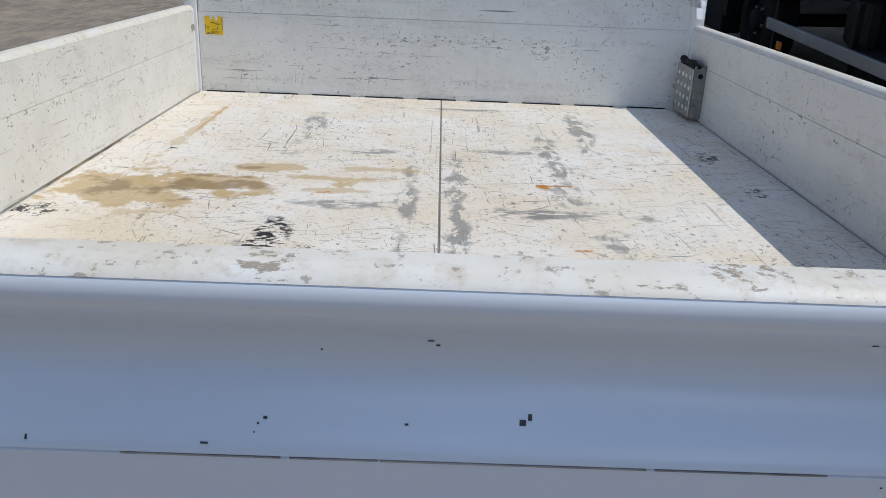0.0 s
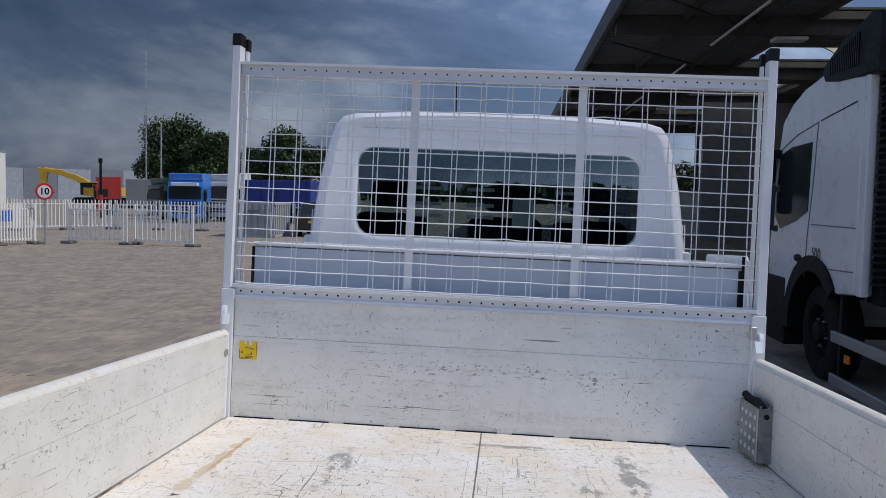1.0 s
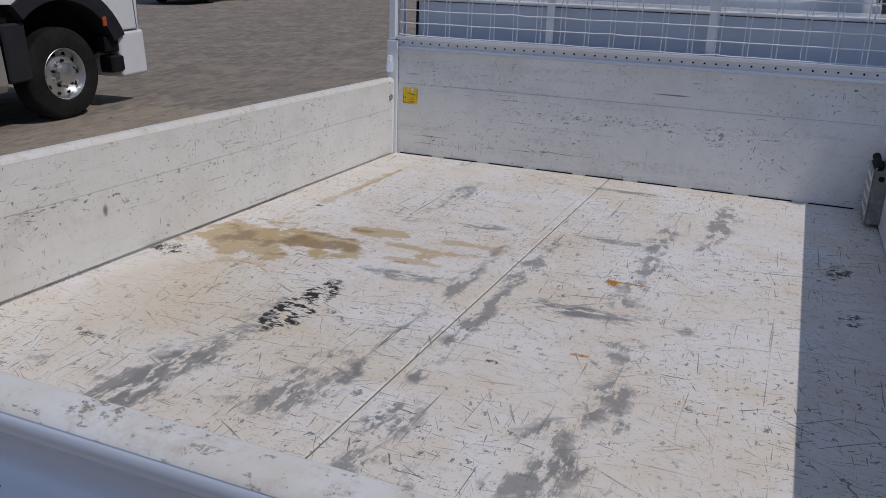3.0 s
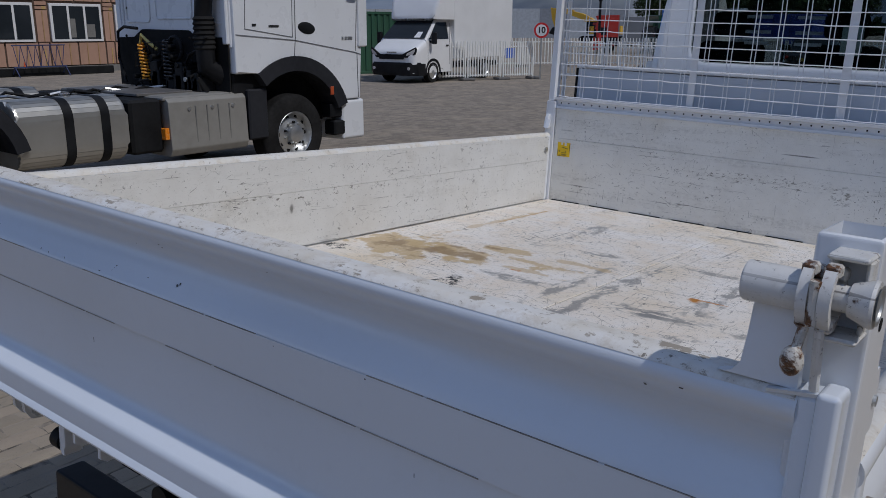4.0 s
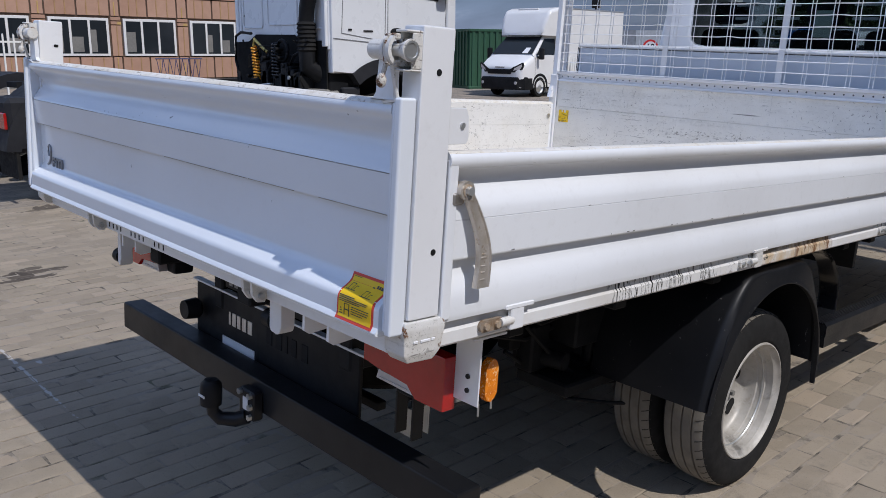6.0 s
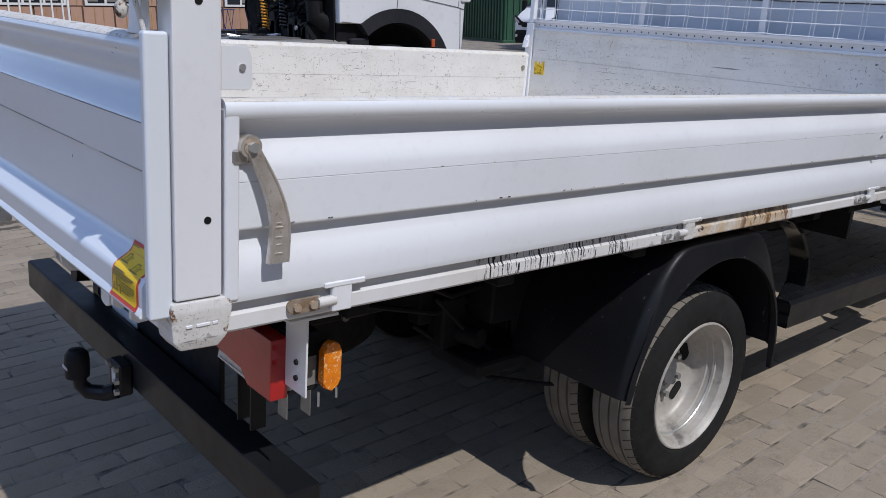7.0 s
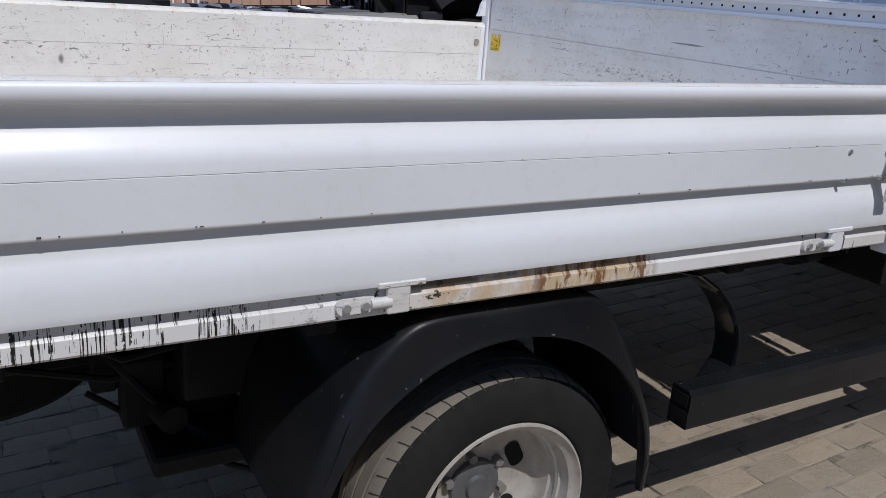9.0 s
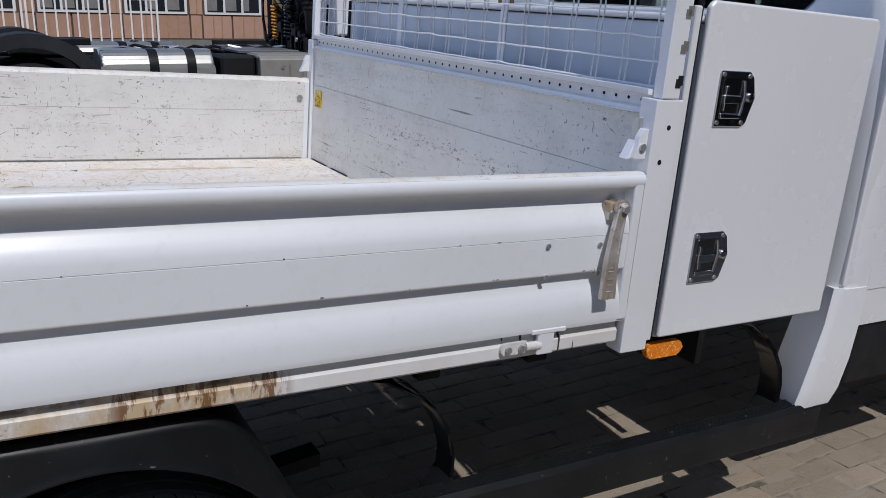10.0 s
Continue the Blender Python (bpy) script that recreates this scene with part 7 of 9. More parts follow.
# lorry on the other flank, with a dark louvred rear and side rails, under the canopy
ly = thing("long_haul_lorry", Matrix.Translation((4.67, 9.45, 0)), "white high-roof lorry with black roof fairing, parked under the canopy", "truck", "lorries in the yard")
side = [(-1.08, 1.02), (-1.08, 3.10), (-0.50, 3.17), (-0.08, 3.26), (0.45, 3.15), (0.85, 3.02), (1.19, 2.86), (1.40, 2.2), (1.48, 1.3), (1.48, 0.55), (0.78, 0.55)] + arc(0.0, 0.50, 0.80, 12, 128, 12) + [(-0.60, 0.98)]
vcab = part("cab", prism(side, yz, -1.245, 1.245, 0.04), LORRY_WHITE, ly, "white high-roof sleeper cab")
ring = arc(0.0, 0.50, 0.83, -4, 140, 18) + arc(0.0, 0.50, 0.66, 140, -4, 18)
for s in (1, -1):
    part("wheel_arch", prism(ring, yz, *sorted((s * 0.9, s * 1.27))), BLACK, vcab, "black plastic wheel arch")
    lorry_wheel(ly, s * 1.16, 0.0, s, rim_mat=CHASSIS)
    xs = s * 1.247
    seam(vcab, [(0.02, 2.75), (0.04, 2.62), (0.08, 2.2), (0.20, 1.55), (0.24, 1.10)], xs, 0.016, SEAM)
    seam(vcab, [(0.02, 2.75), (0.65, 2.66), (1.25, 2.50)], xs, 0.014, SEAM)
    seam(vcab, [(-1.05, 1.66), (0.10, 1.66)], xs, 0.012, SEAM)
    seam(vcab, [(0.10, 1.20), (-1.03, 1.24)], xs, 0.012, SEAM)
    seam(vcab, [(-0.95, 2.86), (-0.05, 2.76)], xs, 0.012, LORRY_SHADE)
    part("side_window", prism([(0.17, 2.55), (0.22, 1.80), (0.60, 1.68), (1.10, 1.58), (1.30, 1.72), (1.20, 2.45), (0.8, 2.53)], yz, *sorted((s * 1.240, s * 1.256))), DARK_GLASS, vcab, "dark door window")
    bm = bmesh.new()
    bmesh.ops.create_uvsphere(bm, u_segments=16, v_segments=8, radius=1.0, matrix=Matrix.Translation((s * 1.245, 0.47, 1.27)) @ Matrix.Diagonal((0.02, 0.13, 0.045, 1)))
    part("door_handle", bm, BLACK, vcab)
    part("step_panel", box(*sorted((s * 1.0, s * 1.252)), 0.84, 1.50, 0.22, 1.02, 0.02), BLACK, vcab, "black entry steps")
    part("mirror", box(*sorted((s * 1.28, s * 1.44)), 1.22, 1.36, 1.75, 2.50, 0.04, seg=2), BLACK, vcab)
    part("mirror_arm", box(*sorted((s * 1.20, s * 1.40)), 1.16, 1.28, 2.42, 2.52, 0.02), BLACK, vcab)
    # side deflector beside the rear wall, and louvres
    part("side_deflector", box(*sorted((s * 1.16, s * 1.245)), -1.21, -1.09, 1.02, 3.22, 0.02, seg=2), LORRY_WHITE, vcab)
    for z in (0.56, 0.13):
        part("side_rail", box(*sorted((s * 1.20, s * 1.245)), -6.4, -0.57, z - 0.055, z + 0.055, 0.006), ALU, ly, "aluminium side rail")
    for y in (-0.7, -2.4, -4.2):
        part("rail_post", box(*sorted((s * 1.14, s * 1.195)), y, y + 0.06, 0.15, 0.98, 0.005), BLACK_STEEL, ly)
    part("side_marker", box(*sorted((s * 1.195, s * 1.22)), -0.96, -0.86, 0.34, 0.42, 0.004), AMBER, ly)
    lorry_wheel(ly, s * 1.22, -5.6, s, flat=True)
    for y in (-2.0, -3.2):
        part("air_tank", cyl((s * 0.85, y, 0.45), (s * 0.85, y - 0.7, 0.45), 0.17, n=20), CHASSIS, ly)
digits = bpy.data.curves.new("power_mark", "FONT")
digits.body, digits.size, digits.extrude = "500", 0.17, 0.003
dig = new("power_mark", digits)
dig.data.materials.append(GREYBOX)
dig.parent = vcab
dig.matrix_basis = Matrix.Translation((-1.249, 0.05, 1.30)) @ Matrix(((0, 0, -1, 0), (-1, 0, 0, 0), (0, 1, 0, 0), (0, 0, 0, 1)))
part("roof_fairing", prism([(-1.42, 3.06), (-1.42, 3.60), (-1.20, 3.66), (-0.60, 3.52), (-0.15, 3.36), (-0.02, 3.28), (-0.10, 3.15), (-0.45, 3.11)], yz, -1.258, 1.258, 0.03), BLACK, vcab, "black ribbed roof fairing")
for i in range(16):
    y = -0.28 - i * 0.045
    part("fairing_rib", box(-1.270, -1.256, y, y + 0.018, 3.20, 3.36 + 0.010 * i, 0.002), BLACK_STEEL, vcab)
part("rear_louvre_wall", box(-1.10, 1.10, -1.30, -1.10, 0.95, 3.22, 0.02), CHASSIS, vcab)
for i in range(30):
    part("louvre", box(-1.20, 1.18, -1.40, -1.31, 1.15 + i * 0.066, 1.175 + i * 0.066, 0.004), BLACK, vcab)
part("reservoir", box(-1.0, 1.0, -2.3, -1.75, 0.55, 1.0, 0.05), BLACK, ly)
for xa in (-0.42, 0.34):
    part("chassis_rail", box(xa, xa + 0.08, -6.8, 0.6, 0.78, 1.03, 0.01), CHASSIS, ly)
part("catwalk", box(-1.10, 1.10, -6.5, -1.8, 1.05, 1.10, 0.01), CHASSIS, ly)
part("axle", cyl((-1.0, -5.6, 0.51), (1.0, -5.6, 0.51), 0.09, n=14), CHASSIS, ly)
part("axle", cyl((-1.0, 0.0, 0.51), (1.0, 0.0, 0.51), 0.07, n=14), CHASSIS, ly)
part("bumper", box(-1.23, 1.23, 1.25, 1.55, 0.35, 0.80, 0.06, seg=3), LORRY_WHITE, vcab)

# ---- canopy over the parking ----
ROOF_DARK = plain("dark_roof_sheet", (0.20, 0.205, 0.21), 0.6, 0.2, 0.25, 5.0)
ROOF_STEEL = plain("dark_roof_steel", (0.09, 0.093, 0.097), 0.55, 0.3, 0.25, 5.0)
def frosted():
    """Milky plastic that lets daylight through."""
    k = Nodes("frosted_skylight", 0.5)
    tr = k.n.new("ShaderNodeBsdfTranslucent")
    k.put(k.mix(k.ramp(k.noise(1.4, 4.0), 0.35, 0.7), (0.86, 0.84, 0.76), (0.74, 0.71, 0.62)), tr.inputs["Color"])
    out = next(n for n in k.n if n.bl_idname == "ShaderNodeOutputMaterial")
    both_ways = k.n.new("ShaderNodeMixShader")
    both_ways.inputs["Fac"].default_value = 0.75
    k.l.new(k.b.outputs[0], both_ways.inputs[1])
    k.l.new(tr.outputs[0], both_ways.inputs[2])
    k.l.new(both_ways.outputs[0], out.inputs["Surface"])
    return k.done((0.7, 0.7, 0.66))


SKYLIGHT = frosted()
canopy = thing("canopy", Matrix.Translation((2.95, 7.0, 0)), "dark steel canopy roof with corrugated sheets and skylights", "canopy", kind="structure")
CX, CY, CZ = 21.0, 52.0, 7.05


def corrugated(x0, x1, y0, y1, z, pitch=0.24):
    """Sheet with ribs along x."""
    prof = []
    y = y0
    while y < y1:
        prof += [(y, z), (y + pitch * 0.35, z), (y + pitch * 0.5, z + 0.05), (y + pitch * 0.85, z + 0.05)]
        y += pitch
    bm = bmesh.new()
    a = [bm.verts.new((x0, q, w)) for q, w in prof]
    b = [bm.verts.new((x1, q, w)) for q, w in prof]
    for i in range(len(prof) - 1):
        bm.faces.new((a[i], a[i + 1], b[i + 1], b[i]))
    return bm


LIGHT_X = (5.5, 9.3)
LIGHT_Y = ((4.4, 8.2), (12.6, 16.9), (21.2, 25.3), (29.8, 33.9), (38.5, 42.7))
strips = [(0.0, 5.5, 0.0, CY), (9.3, CX, 0.0, CY)]
last = 0.0
for ya, yb in LIGHT_Y + ((CY, CY),):
    strips.append((5.5, 9.3, last, ya))
    last = yb
for xa, xb, ya, yb in strips:
    part("roof_sheet", corrugated(xa, xb, ya, yb, CZ), ROOF_DARK, canopy)
    part("roof_deck", box(xa, xb, ya, yb, CZ + 0.10, CZ + 0.16), ROOF_DARK, canopy)
for ya, yb in LIGHT_Y:
    xa, xb = LIGHT_X
    top = [((xa + xb) / 2 + (xb - xa) / 2 * math.cos(radians(t)), CZ + 0.05 + 0.75 * math.sin(radians(t))) for t in range(180, -1, -15)]
    low = [(u, v - 0.02) for u, v in reversed(top)]
    bm = bmesh.new()
    add_prism(bm, top + low, xz, ya + 0.03, yb - 0.03)
    part("skylight", bm, SKYLIGHT, canopy, "frosted barrel skylight")
    for k in range(4):
        yk = ya + (yb - ya) * k / 3
        part("skylight_rib", tube([(u, yk, v) for u, v in top], 0.04, 6), ROOF_STEEL, canopy)
    for y in (ya - 0.12, yb):
        part("light_curb", box(xa - 0.1, xb + 0.1, y, y + 0.12, CZ - 0.16, CZ + 0.06, 0.01), GREYBOX, canopy)
for y in (0.0, 8.5, 17.2, 25.7, 34.3, 43.0, 51.5):
    part("roof_beam", box(0.1, CX, y, y + 0.22, CZ - 0.55, CZ - 0.02, 0.01), ROOF_STEEL, canopy)
for x in (1.9, 3.9, 5.35, 9.35, 11.4, 14.0, 17.5):
    part("purlin", box(x, x + 0.10, 0.0, CY, CZ - 0.22, CZ - 0.02, 0.01), ROOF_STEEL, canopy)
for i in range(8):
    part("roof_brace", cyl((0.3, 0.2 + 6.5 * i, CZ - 0.30), (5.4, 6.5 + 6.5 * i, CZ - 0.30), 0.03, n=8), ROOF_STEEL, canopy)
part("fascia", box(-0.14, 0.02, -0.05, CY, CZ - 0.28, CZ + 0.30, 0.02), ROOF_STEEL, canopy)
part("fascia", box(-0.14, CX, -0.16, -0.05, CZ - 0.28, CZ + 0.30, 0.02), ROOF_STEEL, canopy)
for i in range(5):
    part("tube_lamp", box(3.0, 3.07, 4 + i * 9.0, 9.5 + i * 9.0, CZ - 0.62, CZ - 0.56, 0.01), WHITE_INK, canopy)
for y in (14.0, 27.0, 40.0, 51.0):
    for x in (9.8, 20.5):
        part("column", box(x, x + 0.24, y, y + 0.24, 0.0, CZ - 0.02, 0.01), ROOF_STEEL, canopy)
part("back_wall", box(6.20, CX, 33.0, 33.25, 0.0, CZ - 0.58, 0.0), plain("dark_wall_cladding", (0.22, 0.22, 0.225), 0.7, 0.0, 0.2, 4.0), canopy)
part("side_wall", box(CX - 0.2, CX, 0.0, 33.0, 0.0, CZ - 0.58, 0.0), ROOF_DARK, canopy)
for i in range(4):
    part("roof_lamp", box(4.4, 5.3, 8.0 + i * 9.0, 8.5 + i * 9.0, CZ - 0.70, CZ - 0.60, 0.02), WHITE_INK, canopy)


# ---- fences, sign, van, container ----
FENCE = paint("white_fence_paint", (0.84, 0.84, 0.80), 0.5, 0.0, 0.12)
CONCRETE = plain("grey_concrete", (0.14, 0.135, 0.13), 0.9, 0.0, 0.25, 9.0)


def fence_panel(m, length, height, label, bars, group):
    f = thing("fence_panel", m, label, "fence", group)
    for x in (0.0, length - 0.05):
        part("post", box(x, x + 0.05, -0.025, 0.025, 0.0, height, 0.003), FENCE, f)
    for z in (0.16, height - 0.22):
        part("rail", box(0.05, length - 0.05, -0.02, 0.02, z, z + 0.045, 0.003), FENCE, f)
    me = None
    for i in range(bars):
        x = 0.05 + (length - 0.1) * (i + 0.5) / bars
        if me is None:
            b = part("bar", prism([(-0.019, 0.13), (0.019, 0.13), (0.019, height - 0.04), (0.0, height), (-0.019, height - 0.04)], xz, -0.046, -0.012), FENCE, f)
            me = b.data
        else:
            b = new("bar", me)
            b.parent = f
        b.location = (x, 0, 0)
    for x in (0.0, length - 0.05):
        part("foot", box(x - 0.16, x + 0.22, -0.22, 0.22, 0.0, 0.10, 0.02), CONCRETE, f, "dark concrete foot")
    return f


def span(a, b):
    d = Vector((b[0] - a[0], b[1] - a[1]))
    return Matrix.Translation((a[0], a[1], 0)) @ pose(0, 0, 0, 0, 0, math.degrees(math.atan2(d.y, d.x))), d.length


runs = [((-17.5, 22.9), (-16.8, 24.2)), ((-16.78, 24.25), (-16.15, 25.5)), ((-16.12, 25.55), (-15.55, 26.75)),
        ((-14.85, 27.5), (-12.75, 27.5)), ((-12.62, 27.75), (-10.38, 27.35)),
        ((-25.2, 29.6), (-23.9, 31.2)), ((-23.85, 31.25), (-22.5, 32.9)), ((-22.45, 32.95), (-21.1, 34.5)), ((-21.05, 34.55), (-19.75, 36.2)), ((-19.7, 36.25), (-18.4, 37.8)),
        ((-18.3, 37.9), (-16.3, 38.0)), ((-16.2, 38.0), (-14.2, 38.1)), ((-14.1, 38.1), (-12.1, 38.2)), ((-12.0, 38.2), (-10.0, 38.3)), ((-9.9, 38.3), (-7.9, 38.4)), ((-7.8, 38.4), (-5.8, 38.5))]
for a, b in runs:
    m, ln = span(a, b)
    fence_panel(m, ln, 1.38, "white steel picket fence panel on concrete feet", 12, "picket fence panels")
for i in range(5):
    m, ln = span((-20.0, -8.6 + 3.1 * i), (-20.0, -5.55 + 3.1 * i))
    fence_panel(m, ln, 1.92, "tall white railing panel before the site cabins", 12, "tall railings")
part_board = part("blue_board", box(-0.2, 0.2, -0.01, 0.01, 0.0, 0.35), plain("blue_board", (0.03, 0.12, 0.55), 0.5))
part_board.matrix_world = Matrix.Translation((-15.98, 25.78, 0.78)) @ pose(0, 0, 0, 0, 0, 64)
tagged(part_board, "small blue notice board fixed to the picket fence", "sign")

sign = thing("speed_sign", Matrix.Translation((-15.15, 26.6, 0)) @ pose(0, 0, 0, 0, 0, 28), "round red-rimmed speed sign reading 10 on a grey pole", "sign")
part("pole", cyl((0, 0, 0), (0, 0, 1.9), 0.032, n=12), GALV, sign)
part("rim", cyl((0, -0.045, 1.76), (0, -0.036, 1.76), 0.275, n=40), plain("sign_red", (0.62, 0.02, 0.02), 0.4), sign, "red sign rim")
part("face", cyl((0, -0.050, 1.76), (0, -0.044, 1.76), 0.205, n=40), WHITE_INK, sign)
ten = bpy.data.curves.new("numerals", "FONT")
ten.body, ten.size, ten.extrude, ten.align_x, ten.align_y, ten.offset = "10", 0.30, 0.002, "CENTER", "CENTER", 0.008
tob = new("numerals", ten)
tob.data.materials.append(INK)
tob.parent = sign
tob.matrix_basis = Matrix.Translation((0, -0.053, 1.76)) @ pose(0, 0, 0, 90, 0, 0)

# box van facing the yard
van = thing("box_van", Matrix.Translation((-18.0, 22.5, 0)) @ pose(0, 0, 0, 0, 0, 184), "white box van with a rounded hood over the cab", "van")
VW = paint("van_white", (0.80, 0.80, 0.79), 0.35, 0.3, 0.08)
lp = []
for y, hw_, zt, zb in ((1.04, 0.70, 0.98, 0.40), (1.00, 0.86, 1.08, 0.34), (0.90, 0.95, 1.19, 0.34), (0.68, 1.0, 1.32, 0.34), (0.36, 1.01, 1.47, 0.34)):
    lp.append([(hw_, y, zb), (hw_, y, zt - 0.26), (hw_ * 0.97, y, zt - 0.10), (hw_ * 0.86, y, zt - 0.02), (hw_ * 0.5, y, zt), (-hw_ * 0.5, y, zt), (-hw_ * 0.86, y, zt - 0.02), (-hw_ * 0.97, y, zt - 0.10), (-hw_, y, zt - 0.26), (-hw_, y, zb)])
bm = bmesh.new()
add_loft(bm, lp)
part("bonnet", bm, VW, van, smooth=50)
bm = bmesh.new()
add_loft(bm, [[(1.0, y, 0.34), (1.0, y, 1.34), (w_, y, zt - 0.05), (w_ - 0.05, y, zt), (-w_ + 0.05, y, zt), (-w_, y, zt - 0.05), (-1.0, y, 1.34), (-1.0, y, 0.34)] for y, w_, zt in ((0.37, 0.97, 1.46), (-0.42, 0.85, 2.14), (-1.18, 0.86, 2.16))])
vc = part("cab", bm, VW, van, "white van cab")
part("windscreen", prism([(0.90, 0.03), (0.78, 0.93), (-0.78, 0.93), (-0.90, 0.03)], lambda u, v, a: (u, 0.385 - v * 0.79 + a, 1.472 + v * 0.68), 0.0, 0.02), DARK_GLASS, vc, "dark windscreen")
part("dash_paper", prism([(-0.70, 0.06), (-0.44, 0.06), (-0.48, 0.34), (-0.68, 0.34)], lambda u, v, a: (u, 0.390 - v * 0.79 + a, 1.474 + v * 0.68), 0.018, 0.022), WHITE_INK, vc, "white paper behind the windscreen")
for s in (1, -1):
    part("door_window", prism([(0.20, 1.46), (-0.36, 2.02), (-0.98, 2.03), (-0.98, 1.46)], lambda u, v, a, s=s: (s * (a - (v - 1.34) * 0.185), u, v), 0.992, 1.006), DARK_GLASS, vc, "dark door window")
    seam(vc, [(0.30, 1.36), (0.30, 0.70), (-0.62, 0.44)], s * 1.002, 0.012, SEAM)
    seam(vc, [(-1.02, 2.0), (-1.02, 0.60)], s * 1.002, 0.012, SEAM)
    part("door_handle", box(*sorted((s * 1.0, s * 1.025)), -0.94, -0.80, 1.22, 1.27, 0.006), BLACK, vc)
    part("mirror", box(*sorted((s * 1.08, s * 1.26)), 0.10, 0.24, 1.30, 1.70, 0.04, seg=3), BLACK, vc, "black door mirror")
    part("mirror_arm", box(*sorted((s * 0.98, s * 1.12)), 0.10, 0.18, 1.34, 1.42, 0.01), BLACK, vc)
    part("headlamp", prism([(0.50, 0.86), (0.58, 1.02), (0.94, 1.20), (0.975, 1.10), (0.92, 0.96), (0.68, 0.86)], lambda u, v, a, s=s: (s * u, 1.075 - (u - 0.5) * 0.30 + a, v), -0.04, 0.02), BLACK, vc, "dark swept headlamp")
    part("lamp_glass", prism([(0.62, 0.92), (0.66, 1.00), (0.92, 1.14), (0.93, 1.07), (0.86, 0.97)], lambda u, v, a, s=s: (s * u, 1.075 - (u - 0.5) * 0.30 + a, v), 0.0, 0.026), CLEAR, vc, "clear headlamp")
    part("fog_lamp", cyl((s * 0.74, 1.05, 0.50), (s * 0.74, 1.085, 0.50), 0.055, n=16), CLEAR, vc)
    part("wheel_arch", prism(arc(0.0, 0.36, 0.46, -10, 190, 18) + arc(0.0, 0.36, 0.375, 190, -10, 18), yz, *sorted((s * 0.8, s * 1.016))), BLACK, vc)
    for y in (0.0, -3.5):
        w = part("wheel", lathe([(-0.2, 0.20), (-0.2, 0.33), (-0.17, 0.35), (-0.03, 0.35), (0.0, 0.33), (0.0, 0.23)], Matrix.Translation((s * 1.005, y, 0.35)) @ (Matrix.Identity(4) if s > 0 else pose(0, 0, 0, 0, 0, 180)), 32), RUBBER, van)
        part("rim", lathe([(-0.01, 0.23), (-0.05, 0.20), (-0.03, 0.12), (0.0, 0.08), (0.0, 0.0001)], Matrix.Translation((s * 1.005, y, 0.35)) @ (Matrix.Identity(4) if s > 0 else pose(0, 0, 0, 0, 0, 180)), 24), ALU, w)
part("grille", prism([(-0.60, 1.02), (-0.50, 0.80), (0.50, 0.80), (0.60, 1.02), (0.46, 0.965), (-0.46, 0.965)], lambda u, v, a: (u, a - abs(u) * 0.10, v), 0.98, 1.125), BLACK, vc, "black winged grille")
lp = []
for z, grow in ((0.26, -0.03), (0.36, 0.0), (0.62, 0.0), (0.70, -0.03)):
    lp.append([(u * (1.0 + grow * 0.6), y + grow, z) for u, y in ((-1.015, 0.46), (-1.005, 0.86), (-0.80, 1.06), (-0.40, 1.105), (0.40, 1.105), (0.80, 1.06), (1.005, 0.86), (1.015, 0.46))])
bm = bmesh.new()
add_loft(bm, lp)
part("bumper", bm, BLACK, vc, "black wrap-round bumper")
for i in range(5):
    part("badge_bar", box(-0.20 + i * 0.085, -0.14 + i * 0.085, 1.02, 1.052, 1.015, 1.050), GREYBOX, vc)
lp = []
for y, zt, zb, w_ in ((-0.14, 2.24, 2.15, 0.84), (-0.22, 2.46, 2.13, 0.95), (-0.38, 2.86, 2.12, 1.03), (-0.52, 3.02, 2.12, 1.06), (-0.80, 3.10, 2.12, 1.08), (-1.19, 3.12, 2.12, 1.09)):
    lp.append([(w_, y, zb), (w_, y, zt - 0.16), (w_ - 0.05, y, zt - 0.05), (w_ - 0.14, y, zt), (-w_ + 0.14, y, zt), (-w_ + 0.05, y, zt - 0.05), (-w_, y, zt - 0.16), (-w_, y, zb)])
bm = bmesh.new()
add_loft(bm, lp)
part("roof_hood", bm, VW, van, "moulded white wind hood over the cab", smooth=40)
part("hood_crease", box(-0.45, 0.45, -0.60, -0.52, 3.02, 3.07, 0.01), VW, van)
part("load_box", box(-1.10, 1.10, -5.3, -1.19, 0.78, 3.10, 0.02), VW, van, "plain white load box")
part("box_trim", box(-1.112, 1.112, -5.31, -1.17, 3.06, 3.115, 0.01), ALU, van)
part("van_chassis", box(-0.45, 0.45, -5.2, 0.5, 0.42, 0.60), CHASSIS, van)

GREEN_BOX = plain("green_container_paint", (0.025, 0.085, 0.045), 0.5, 0.0, 0.25, 2.0)


def container(m, w, l, h, mat, label, name="container"):
    c = thing(name, m, label, "container")
    part("body", box(0.05, w - 0.05, 0.05, l - 0.05, 0.10, h - 0.08), mat, c)
    for i in range(int(l / 0.28)):
        for x in (0.0, w - 0.05):
            part("side_rib", box(x, x + 0.05, 0.14 + i * 0.28, 0.28 + i * 0.28, 0.12, h - 0.10, 0.008), mat, c)
    for z in (0.0, h - 0.10):
        part("frame_rail", box(-0.01, w + 0.01, -0.01, l + 0.01, z, z + 0.11, 0.01), mat, c)
    for i in range(int(w / 0.28)):
        part("end_rib", box(0.12 + i * 0.28, 0.25 + i * 0.28, -0.02, 0.05, 0.12, h - 0.10, 0.008), mat, c)
    part("label_plate", box(w * 0.35, w * 0.35 + 0.5, -0.035, -0.018, h - 0.42, h - 0.30), GREYBOX, c)
    return c


